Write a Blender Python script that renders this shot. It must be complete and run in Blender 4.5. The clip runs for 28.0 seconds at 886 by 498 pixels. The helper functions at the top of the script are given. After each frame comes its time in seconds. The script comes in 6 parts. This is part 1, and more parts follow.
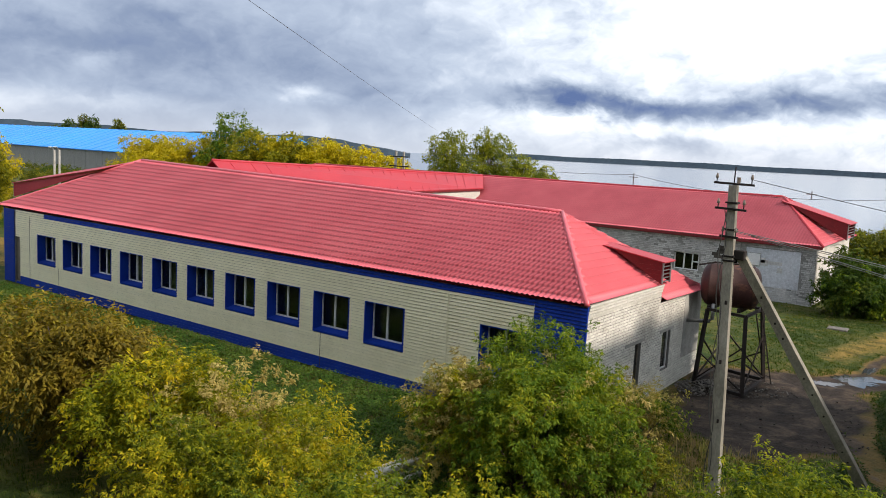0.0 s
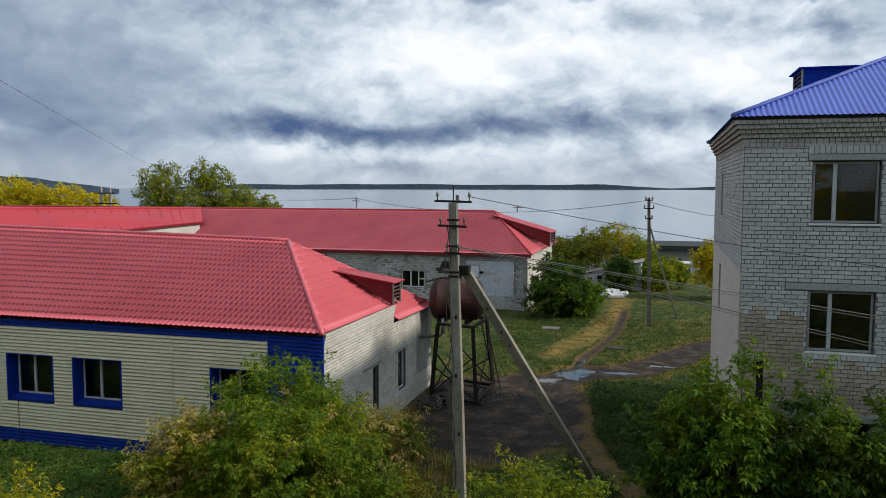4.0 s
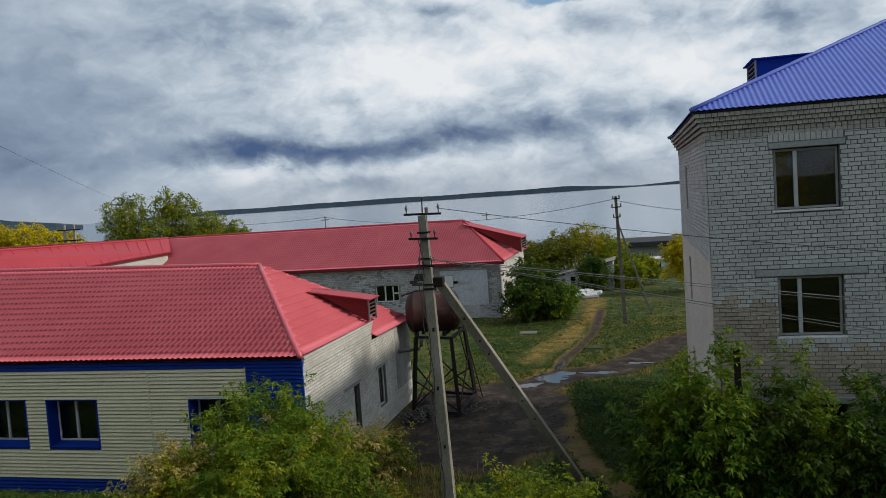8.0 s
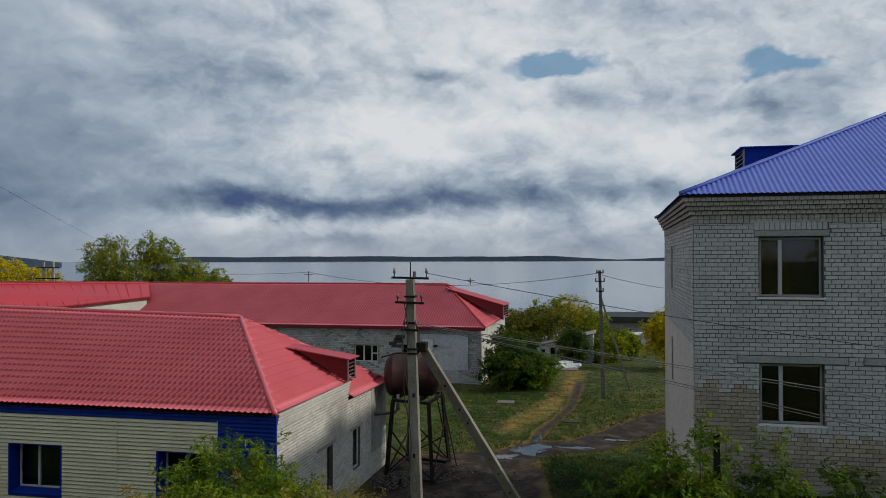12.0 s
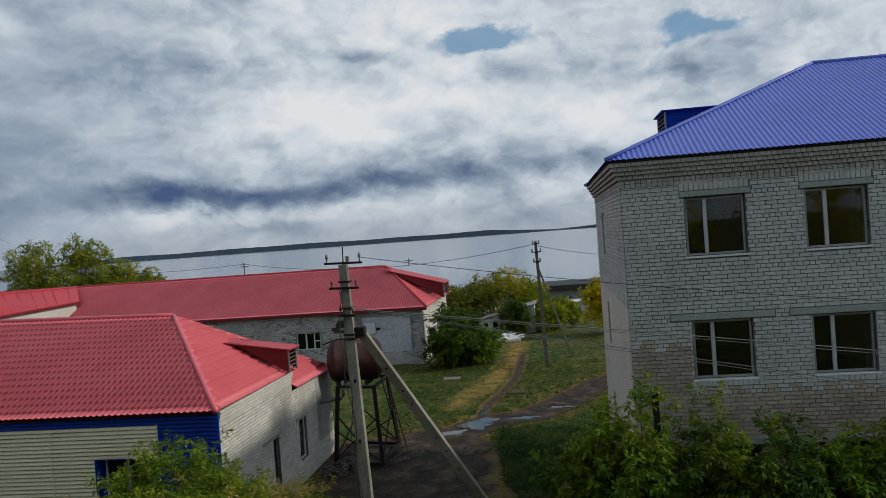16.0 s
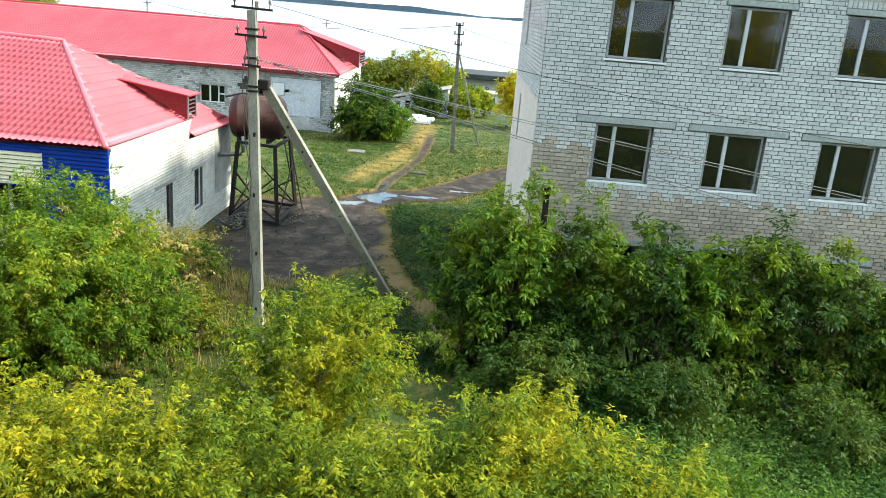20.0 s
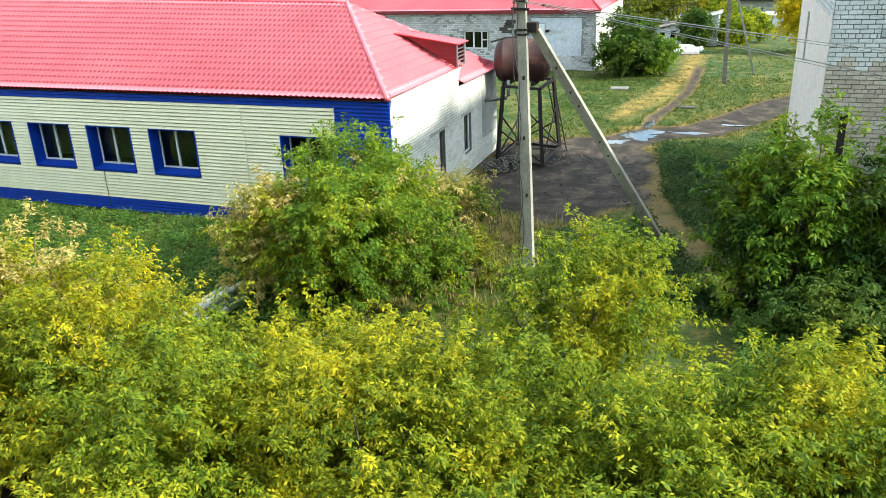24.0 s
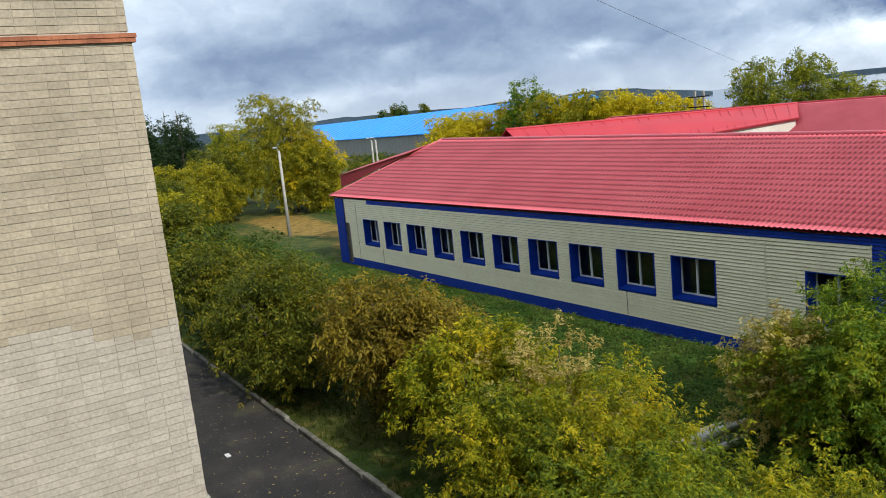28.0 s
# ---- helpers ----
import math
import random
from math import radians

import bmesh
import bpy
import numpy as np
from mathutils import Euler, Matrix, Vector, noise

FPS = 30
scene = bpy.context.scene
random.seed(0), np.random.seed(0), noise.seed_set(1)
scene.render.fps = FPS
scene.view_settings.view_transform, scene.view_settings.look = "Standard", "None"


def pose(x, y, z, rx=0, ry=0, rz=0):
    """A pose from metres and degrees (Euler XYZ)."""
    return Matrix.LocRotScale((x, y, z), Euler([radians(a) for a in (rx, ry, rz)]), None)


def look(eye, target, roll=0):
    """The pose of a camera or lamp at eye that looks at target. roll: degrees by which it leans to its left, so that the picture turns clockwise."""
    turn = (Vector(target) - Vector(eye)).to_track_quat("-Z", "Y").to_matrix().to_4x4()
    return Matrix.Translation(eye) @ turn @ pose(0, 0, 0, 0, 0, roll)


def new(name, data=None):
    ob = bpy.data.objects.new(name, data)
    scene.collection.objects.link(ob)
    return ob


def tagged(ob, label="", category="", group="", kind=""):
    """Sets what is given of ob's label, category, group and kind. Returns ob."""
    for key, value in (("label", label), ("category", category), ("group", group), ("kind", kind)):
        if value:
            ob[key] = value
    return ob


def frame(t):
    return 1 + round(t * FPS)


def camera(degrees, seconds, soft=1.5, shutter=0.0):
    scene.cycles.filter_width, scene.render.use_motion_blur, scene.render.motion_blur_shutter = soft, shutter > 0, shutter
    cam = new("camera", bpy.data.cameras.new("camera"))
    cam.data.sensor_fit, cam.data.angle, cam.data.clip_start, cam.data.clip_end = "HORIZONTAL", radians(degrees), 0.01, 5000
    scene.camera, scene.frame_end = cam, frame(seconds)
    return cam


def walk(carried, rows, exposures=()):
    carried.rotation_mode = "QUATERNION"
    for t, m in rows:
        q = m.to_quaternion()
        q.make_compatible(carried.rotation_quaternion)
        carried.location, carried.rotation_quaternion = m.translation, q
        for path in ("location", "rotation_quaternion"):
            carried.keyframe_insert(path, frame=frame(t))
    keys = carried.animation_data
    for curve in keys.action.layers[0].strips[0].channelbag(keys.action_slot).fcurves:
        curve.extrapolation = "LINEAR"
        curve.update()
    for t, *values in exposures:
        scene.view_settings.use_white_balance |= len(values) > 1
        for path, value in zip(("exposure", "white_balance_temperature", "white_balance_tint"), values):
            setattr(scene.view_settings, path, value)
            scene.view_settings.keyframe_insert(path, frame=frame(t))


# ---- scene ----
PATH = [
    (0, (0.366, -0.651, 8.323), (-0.789, 0.963, 8.078), 3.0),
    (0.5, (0.406, -0.402, 8.351), (-0.431, 1.411, 8.244), -1.6),
    (1, (0.442, -0.458, 8.344), (-0.163, 1.442, 8.184), -4.6),
    (1.5, (0.39, -0.18, 8.327), (-0.154, 1.736, 8.14), -3.8),
    (2, (0.416, -0.295, 8.315), (-0.073, 1.641, 8.195), -2.0),
    (2.5, (0.333, -0.234, 8.298), (-0.221, 1.679, 8.113), 0.6),
    (4.5, (0.052, -0.018, 8.298), (-0.471, 1.907, 8.154), -0.5),
    (5, (0.056, -0.038, 8.304), (-0.349, 1.917, 8.191), -3.5),
    (5.5, (0.05, -0.051, 8.341), (-0.359, 1.906, 8.272), 0.3),
    (6, (0.029, 0.014, 8.334), (-0.438, 1.954, 8.197), 1.9),
    (6.5, (0.039, 0.027, 8.334), (-0.318, 1.99, 8.195), 0.8),
    (7, (0.06, 0.021, 8.314), (-0.321, 1.979, 8.181), 0.2),
    (7.5, (0.064, 0.014, 8.32), (-0.314, 1.974, 8.195), -2.0),
    (8, (0.066, -0.016, 8.313), (-0.408, 1.923, 8.182), -3.9),
    (8.5, (0.075, 0.017, 8.319), (-0.406, 1.953, 8.179), -4.7),
    (9, (0.065, 0.014, 8.315), (-0.355, 1.965, 8.181), -3.2),
    (9.5, (0.04, 0.015, 8.326), (-0.305, 1.982, 8.224), -0.4),
    (10, (0.023, -0.04, 8.356), (-0.409, 1.912, 8.284), -0.5),
    (10.5, (0.018, -0.104, 8.379), (-0.456, 1.839, 8.406), -1.7),
    (11, (-0.003, -0.129, 8.406), (-0.474, 1.815, 8.429), -0.9),
    (11.5, (-0.024, -0.111, 8.402), (-0.46, 1.841, 8.436), -0.7),
    (13.5, (-0.115, 0.064, 8.409), (-0.545, 2.016, 8.345), 0.9),
    (14, (-0.088, -0.016, 8.397), (-0.536, 1.931, 8.317), -4.1),
    (14.5, (-0.081, 0.022, 8.38), (-0.366, 2.0, 8.293), -4.3),
    (15, (-0.034, 0.034, 8.375), (-0.296, 2.014, 8.276), -4.0),
    (15.5, (-0.014, 0.044, 8.384), (-0.244, 2.029, 8.293), -2.5),
    (16, (0.076, 0.099, 8.407), (-0.197, 2.08, 8.375), -4.2),
    (16.5, (0.085, 0.187, 8.396), (-0.213, 2.164, 8.344), -2.8),
    (17, (0.124, -0.03, 8.382), (-0.496, 1.865, 8.223), -3.4),
    (17.5, (0.122, -0.105, 8.377), (-0.746, 1.692, 8.251), -4.2),
    (18, (0.127, -0.09, 8.339), (-0.743, 1.69, 8.067), -6.5),
    (18.5, (0.111, -0.05, 8.273), (-0.64, 1.753, 7.843), -3.2),
    (19, (0.16, 0.019, 8.251), (-0.338, 1.902, 7.794), 0.7),
    (19.5, (0.165, 0.098, 8.239), (-0.037, 1.99, 7.622), 2.5),
    (20, (0.183, 0.158, 8.214), (0.148, 2.072, 7.635), 4.8),
    (20.5, (0.151, 0.139, 8.191), (0.067, 2.068, 7.667), 4.9),
    (22.5, (0.029, 0.059, 8.16), (-0.289, 1.885, 7.41), 2.1),
    (23, (-0.028, 0.158, 8.16), (-0.468, 1.965, 7.425), 0.9),
    (23.5, (-0.004, 0.032, 8.179), (-0.5, 1.813, 7.415), 0.7),
    (24, (-0.037, 0.014, 8.235), (-0.7, 1.751, 7.5), -2.3),
    (24.5, (-0.045, 0.036, 8.207), (-0.873, 1.704, 7.477), -4.0),
    (25, (0.0, 0.013, 8.199), (-0.964, 1.633, 7.53), -2.8),
    (25.5, (0.017, 0.006, 8.173), (-1.195, 1.394, 7.396), -7.1),
    (26, (-0.002, -0.008, 8.13), (-1.38, 1.245, 7.401), -5.9),
    (26.5, (-0.026, 0.03, 8.341), (-1.439, 1.259, 7.642), -5.1),
    (27, (0.127, -0.022, 8.337), (-1.517, 1.029, 7.899), -6.5),
    (27.5, (0.219, -0.083, 8.325), (-1.484, 0.913, 7.999), -8.9),
    (28, (0.226, -0.131, 8.344), (-1.449, 0.91, 8.011), -6.0),
]
EXPOSURES = [(0, 0.32), (0.5, 0.08), (1, -0.45), (1.5, -0.3), (2, -0.22), (5, -0.38), (6, -0.58), (7, -0.52), (8, -0.52), (9, -0.46), (10, -0.61), (11, -0.81), (14, -0.64), (15, -0.66), (16.5, -0.68), (17, -0.58), (18, -0.44), (18.5, 0.05), (19, 0.65), (20, 1.5), (23, 1.68), (25, 1.58), (26.2, 1.55), (27, 0.68), (28, 0.28)]
BALANCE = (6900, 15), (6500, 10), (6300, 0)          # warm start, neutral, slightly green over the bushes
cam = camera(59.2, 28.0, soft=0.7)
walk(cam, [(t, look(eye, target, roll)) for t, eye, target, roll in PATH], [(t, stops) + (BALANCE[0] if t < 0.3 else BALANCE[2] if 19.5 < t < 26.5 else BALANCE[1]) for t, stops in EXPOSURES])

# ---- daylight: broken cloud, low sun from the east ----
SUN_AZ, SUN_EL = 90.0, 34.0          # degrees clockwise from +y, degrees up
sun_dir = Vector((math.sin(radians(SUN_AZ)) * math.cos(radians(SUN_EL)),
                  math.cos(radians(SUN_AZ)) * math.cos(radians(SUN_EL)), math.sin(radians(SUN_EL))))
sun = new("sun", bpy.data.lights.new("sun", "SUN"))
sun.data.energy, sun.data.angle, sun.data.color = 3.5, radians(2.5), (1.0, 0.93, 0.82)
sun.matrix_world = look(sun_dir * 100, (0, 0, 0))


class Nodes:
    """A little shorthand for node trees."""
    def __init__(self, tree):
        self.tree = tree
        tree.nodes.clear()

    def add(self, kind, ins=None, **props):
        n = self.tree.nodes.new(kind)
        for k, v in props.items():
            setattr(n, k, v)
        for k, v in (ins or {}).items():
            if isinstance(v, bpy.types.NodeSocket):
                self.tree.links.new(v, n.inputs[k])
            else:
                n.inputs[k].default_value = v
        return n

    def math(self, op, a, b=0.0, clamp=False):
        n = self.add("ShaderNodeMath", {0: a, 1: b}, operation=op)
        n.use_clamp = clamp
        return n.outputs[0]

    def mix(self, f, a, b, mode="MIX"):
        n = self.add("ShaderNodeMix", data_type="RGBA", blend_type=mode)
        for k, v in ((0, f), (6, a), (7, b)):
            if isinstance(v, bpy.types.NodeSocket):
                self.tree.links.new(v, n.inputs[k])
            else:
                n.inputs[k].default_value = v if k == 0 else (*v[:3], 1)
        return n.outputs[2]

    def noise(self, vec, scale, detail=4.0, rough=0.55, dist=0.0):
        return self.add("ShaderNodeTexNoise", {"Vector": vec, "Scale": scale, "Detail": detail, "Roughness": rough, "Distortion": dist}).outputs[0]

    def ramp(self, fac, stops):
        n = self.add("ShaderNodeValToRGB", {0: fac})
        e = n.color_ramp.elements
        while len(e) < len(stops):
            e.new(0.5)
        for el, (p, c) in zip(e, stops):
            el.position, el.color = p, (*c, 1) if len(c) == 3 else c
        return n.outputs[0]


world = bpy.data.worlds.new("sky")
scene.world = world
world.use_nodes = True
w = Nodes(world.node_tree)
dirn = w.add("ShaderNodeTexCoord").outputs["Generated"]
sep = w.add("ShaderNodeSeparateXYZ", {0: dirn})
up = w.math("MAXIMUM", sep.outputs[2], 0.0)
spread = w.add("ShaderNodeCombineXYZ", {0: sep.outputs[0], 1: sep.outputs[1], 2: w.math("MULTIPLY", sep.outputs[2], 1.6)}).outputs[0]
DEG = 180 / math.pi


def heap(vec):
    """The thickness of the cumulus heaps: wide masses with billows on them."""
    puffs = w.add("ShaderNodeTexVoronoi", {"Vector": vec, "Scale": 11.0, "Smoothness": 0.55, "Detail": 4.0, "Roughness": 0.6}, feature="SMOOTH_F1", normalize=True).outputs["Distance"]
    wide = w.noise(vec, 5.0, 3.0, 0.5, 0.3)
    fine = w.noise(vec, 19.0, 7.0, 0.55, 0.3)
    return w.math("ADD", w.math("MULTIPLY", wide, 0.50), w.math("ADD", w.math("MULTIPLY", w.math("SUBTRACT", 0.75, puffs), 0.50), w.math("MULTIPLY", fine, 0.12)))


drift = w.add("ShaderNodeTexNoise", {"Vector": spread, "Scale": 11.0, "Detail": 4.0, "Roughness": 0.55}).outputs["Color"]
drift = w.add("ShaderNodeVectorMath", {0: drift, 1: (0.5, 0.5, 0.5)}, operation="SUBTRACT").outputs[0]
drift = w.add("ShaderNodeVectorMath", {0: drift, 1: (0.10, 0.10, 0.05)}, operation="MULTIPLY").outputs[0]
cover = w.add("ShaderNodeVectorMath", {0: spread, 1: drift}, operation="ADD").outputs[0]
low = heap(cover)
high = heap(w.add("ShaderNodeVectorMath", {0: cover, 1: (0.012, 0.004, 0.028)}, operation="ADD").outputs[0])
lit = w.math("MULTIPLY", w.math("SUBTRACT", low, high), 4.0)
bend = w.math("SUBTRACT", w.noise(spread, 7.0, 5.0, 0.55), 0.5)
bearing = w.math("ADD", w.math("MULTIPLY", w.math("ARCTAN2", sep.outputs[0], sep.outputs[1]), DEG), w.math("MULTIPLY", bend, 14.0))
height = w.math("ADD", w.math("MULTIPLY", w.math("ARCSINE", sep.outputs[2]), DEG), w.math("MULTIPLY", w.math("SUBTRACT", w.noise(cover, 10.0, 6.0, 0.55), 0.5), 3.6))
spot = w.add("ShaderNodeCombineXYZ", {0: bearing, 1: height, 2: 0.0}).outputs[0]


def banks(tones):
    """Soft cloud banks: bearing, height, half width, half depth, tone."""
    total = 0.0
    for a, e, sa, se, k in tones:
        q = w.add("ShaderNodeVectorMath", {0: spot, 1: (a, e, 0)}, operation="SUBTRACT").outputs[0]
        q = w.add("ShaderNodeVectorMath", {0: q, 1: (1 / sa, 1 / se, 0)}, operation="MULTIPLY").outputs[0]
        q = w.add("ShaderNodeVectorMath", {0: q, 1: q}, operation="DOT_PRODUCT").outputs["Value"]
        total = w.math("ADD", total, w.math("MULTIPLY", w.math("POWER", 0.37, q), k))
    return total


SHADED = [(-24.5, 4.0, 7.5, 0.8, -0.56), (-14.0, 4.2, 5.0, 0.6, -0.26), (-3.0, 4.8, 8.5, 1.1, -0.30), (-29.0, 12.0, 8.0, 2.0, -0.14), (-41.0, 5.0, 8.0, 4.0, -0.16),
          (-13.7, 13.3, 2.2, 0.6, -0.32), (0.5, 11.2, 5.0, 0.8, -0.18), (12.0, 9.6, 3.2, 1.2, -0.24), (-60.0, 6.0, 9.0, 1.6, -0.12), (-72.0, 4.6, 6.0, 2.0, -0.24), (-56.0, 6.0, 17.0, 9.0, -0.30)]
BRIGHT = [(-6.0, 12.5, 13.0, 3.5, 0.16), (-10.0, 9.5, 9.0, 1.6, 0.14), (-19.0, 9.2, 8.0, 2.0, 0.26), (-13.8, 7.5, 3.0, 0.9, 0.24), (-12.0, 16.0, 9.0, 3.0, 0.22), (3.0, 8.6, 7.0, 1.5, 0.24), (7.0, 6.4, 2.0, 0.9, 0.22), (-26.5, 2.5, 4.0, 0.5, 0.24),
          (-12.0, 2.6, 9.0, 0.5, 0.14), (18.0, 12.0, 6.0, 4.0, 0.12), (-46.3, 3.8, 2.0, 0.6, 0.26), (-60.0, 2.6, 5.0, 0.5, 0.14), (-66.5, 1.8, 2.5, 0.7, 0.18), (-61.3, 5.1, 2.0, 0.6, 0.16)]
BLUE_GAPS = [(-4.1, 13.9, 6.5, 1.2, 1.25), (11.2, 12.9, 4.2, 1.3, 1.25), (4.0, 22.0, 9.0, 3.0, 0.9)]
tone = w.math("ADD", 0.58, w.math("ADD", banks(SHADED), banks(BRIGHT)))
relief = w.math("ADD", w.math("MULTIPLY", lit, 0.46), w.math("MULTIPLY", w.math("SUBTRACT", low, 0.45), 0.40))
calm = w.ramp(w.math("ADD", w.math("MULTIPLY", bearing, 0.01), 0.6), [(0.20, (0.35,) * 3), (0.38, (1, 1, 1))])
tone = w.math("ADD", tone, w.math("MULTIPLY", relief, calm), True)
cloud = w.ramp(tone, [(0.0, (0.12, 0.20, 0.42)), (0.22, (0.27, 0.37, 0.55)), (0.42, (0.50, 0.63, 0.81)), (0.60, (0.81, 0.95, 1.10)), (0.78, (1.15, 1.26, 1.37)), (1.0, (1.46, 1.50, 1.54))])
sky = w.add("ShaderNodeTexSky", sky_type="NISHITA", sun_disc=False, sun_elevation=radians(SUN_EL), sun_rotation=radians(SUN_AZ))
blue = w.mix(0.7, w.mix(1.0, sky.outputs[0], (0.12, 0.12, 0.12), "MULTIPLY"), (0.30, 0.66, 1.05))
gap = w.math("ADD", banks(BLUE_GAPS), w.math("MULTIPLY", w.math("SUBTRACT", 0.5, low), 1.4))
air = w.mix(w.ramp(gap, [(0.50, (0, 0, 0)), (0.80, (0.85, 0.85, 0.85))]), cloud, blue)
haze = w.ramp(up, [(0.0, (1, 1, 1)), (0.055, (0, 0, 0))])
air = w.mix(w.math("MULTIPLY", haze, 0.6), air, (0.66, 0.74, 0.84))
back = w.add("ShaderNodeBackground", {0: air, 1: 0.8})
w.add("ShaderNodeOutputWorld", {0: back.outputs[0]})
# ---- materials ----
def material(name):
    m = bpy.data.materials.new(name)
    m.use_nodes = True
    return m, Nodes(m.node_tree)


def surf(name, stops, scale=1.0, rough=0.8, metal=0.0, bump=0.3, grain=14.0, vary=0.0, spec=0.35, stretch=(1, 1, 1), grain_amt=0.35, stain=None, bump_d=0.01):
    """A surface whose colour wanders between the stops, with fine grain, relief and, where asked, stains and piece-to-piece changes."""
    m, n = material(name)
    pos = n.add("ShaderNodeNewGeometry").outputs["Position"]
    if stretch != (1, 1, 1):
        pos = n.add("ShaderNodeVectorMath", {0: pos, 1: stretch}, operation="MULTIPLY").outputs[0]
    a = n.noise(pos, scale, 5.0, 0.6)
    k = len(stops) - 1
    col = n.ramp(a, [(0.3 + 0.4 * i / max(k, 1), c) for i, c in enumerate(stops)])
    g = n.noise(pos, scale * grain, 3.0, 0.65)
    col = n.mix(grain_amt, col, n.ramp(g, [(0.3, (0.35, 0.35, 0.35)), (0.7, (1.3, 1.3, 1.3))]), "MULTIPLY")
    if vary:
        r = n.math("ADD", n.add("ShaderNodeObjectInfo").outputs["Random"], n.add("ShaderNodeNewGeometry").outputs["Random Per Island"])
        r = n.math("FRACT", r)
        col = n.mix(1.0, col, n.ramp(r, [(0.0, (1 - vary,) * 3), (1.0, (1 + vary * 0.35,) * 3)]), "MULTIPLY")
    if stain:
        s_col, s_scale, lo, hi = stain
        s = n.ramp(n.noise(pos, s_scale, 6.0, 0.62, 0.6), [(lo, (0, 0, 0)), (hi, (1, 1, 1))])
        col = n.mix(s, col, s_col)
    b = n.add("ShaderNodeBump", {"Strength": bump, "Distance": bump_d, "Height": g})
    rr = n.math("ADD", n.math("MULTIPLY", a, 0.25), rough - 0.12, True)
    p = n.add("ShaderNodeBsdfPrincipled", {"Base Color": col, "Roughness": rr, "Metallic": metal, "Normal": b.outputs[0], "Specular IOR Level": spec})
    n.add("ShaderNodeOutputMaterial", {0: p.outputs[0]})
    return m


def foliage(name, stops, patch=0.7, glow=0.35):
    """Leaves: each its own shade, drifting in patches, letting some light through."""
    m, n = material(name)
    geo = n.add("ShaderNodeNewGeometry")
    a = n.noise(geo.outputs["Position"], patch, 3.0, 0.6)
    v = n.math("ADD", n.math("MULTIPLY", a, 1.5), n.math("MULTIPLY", geo.outputs["Random Per Island"], 0.5))
    v = n.math("SUBTRACT", v, 0.5)
    k = len(stops) - 1
    col = n.ramp(v, [(0.12 + 0.76 * i / k, c) for i, c in enumerate(stops)])
    p = n.add("ShaderNodeBsdfPrincipled", {"Base Color": col, "Roughness": 0.6, "Specular IOR Level": 0.12})
    t = n.add("ShaderNodeBsdfTranslucent", {"Color": n.mix(1.0, col, (1.5, 1.5, 0.5), "MULTIPLY")})
    s = n.add("ShaderNodeMixShader", {0: glow, 1: p.outputs[0], 2: t.outputs[0]})
    n.add("ShaderNodeOutputMaterial", {0: s.outputs[0]})
    return m


def glass(name, tint=(0.75, 0.8, 0.8)):
    m, n = material(name)
    pos = n.add("ShaderNodeNewGeometry").outputs["Position"]
    b = n.add("ShaderNodeBump", {"Strength": 0.03, "Distance": 0.02, "Height": n.noise(pos, 1.2, 1.0)})
    p = n.add("ShaderNodeBsdfPrincipled", {"Base Color": (*tint, 1), "Roughness": 0.02, "Transmission Weight": 1.0, "IOR": 1.45, "Normal": b.outputs[0]})
    n.add("ShaderNodeOutputMaterial", {0: p.outputs[0]})
    return m


RED_TILE = surf("red coated tile sheet", [(0.56, 0.094, 0.116), (0.63, 0.116, 0.142), (0.67, 0.140, 0.166)], 0.35, 0.38, 0.0, 0.06, 18, spec=0.5, grain_amt=0.14)
RED_FLAT = surf("red coated flat sheet", [(0.38, 0.028, 0.042), (0.45, 0.040, 0.054)], 0.4, 0.50, 0.0, 0.05, 12, spec=0.3, grain_amt=0.1)
# trim colour, also used to paint shade onto the dormer cheeks
RED_DARK = surf("dark red trim and shaded cheek sheet", [(0.13, 0.012, 0.014), (0.19, 0.016, 0.02)], 1.0, 0.5, 0.0, 0.1, 12)
BLUE_ROOF = surf("blue profiled sheet", [(0.085, 0.13, 0.48), (0.11, 0.165, 0.56)], 0.3, 0.42, 0.0, 0.05, 16, spec=0.4, grain_amt=0.12)
BLUE_FAR = surf("bright blue far roof sheet", [(0.02, 0.26, 0.78), (0.03, 0.32, 0.86)], 0.08, 0.5, 0.0, 0.05, 10, grain_amt=0.12)
NAVY = surf("navy blue siding", [(0.004, 0.028, 0.25), (0.006, 0.042, 0.33)], 1.3, 0.6, 0.0, 0.1, 10, spec=0.1, grain_amt=0.2)
CREAM = surf("cream vinyl siding", [(0.72, 0.67, 0.45), (0.77, 0.72, 0.50), (0.80, 0.75, 0.54)], 0.8, 0.5, 0.0, 0.08, 16, vary=0.05, grain_amt=0.14, stain=((0.56, 0.52, 0.36), 0.9, 0.68, 0.88))
WHITE_BRICK = surf("white silicate brick", [(0.44, 0.447, 0.44), (0.495, 0.50, 0.49), (0.535, 0.54, 0.525)], 0.9, 0.88, 0.0, 0.5, 22, vary=0.12, stain=((0.39, 0.39, 0.375), 0.5, 0.62, 0.9), grain_amt=0.3)
CORNICE_BRICK = surf("grey tan cornice brick", [(0.34, 0.325, 0.295), (0.40, 0.385, 0.35), (0.45, 0.435, 0.40)], 0.9, 0.9, 0.0, 0.5, 22, vary=0.16)
TAN_BRICK = surf("tan weathered brick", [(0.33, 0.28, 0.22), (0.42, 0.36, 0.29), (0.48, 0.42, 0.35)], 0.9, 0.9, 0.0, 0.5, 22, vary=0.2)
WING_BRICK = surf("pale cream brick", [(0.33, 0.292, 0.222), (0.385, 0.342, 0.262), (0.42, 0.377, 0.29)], 0.6, 0.88, 0.0, 0.5, 26, vary=0.14, stain=((0.36, 0.33, 0.27), 1.4, 0.62, 0.85))
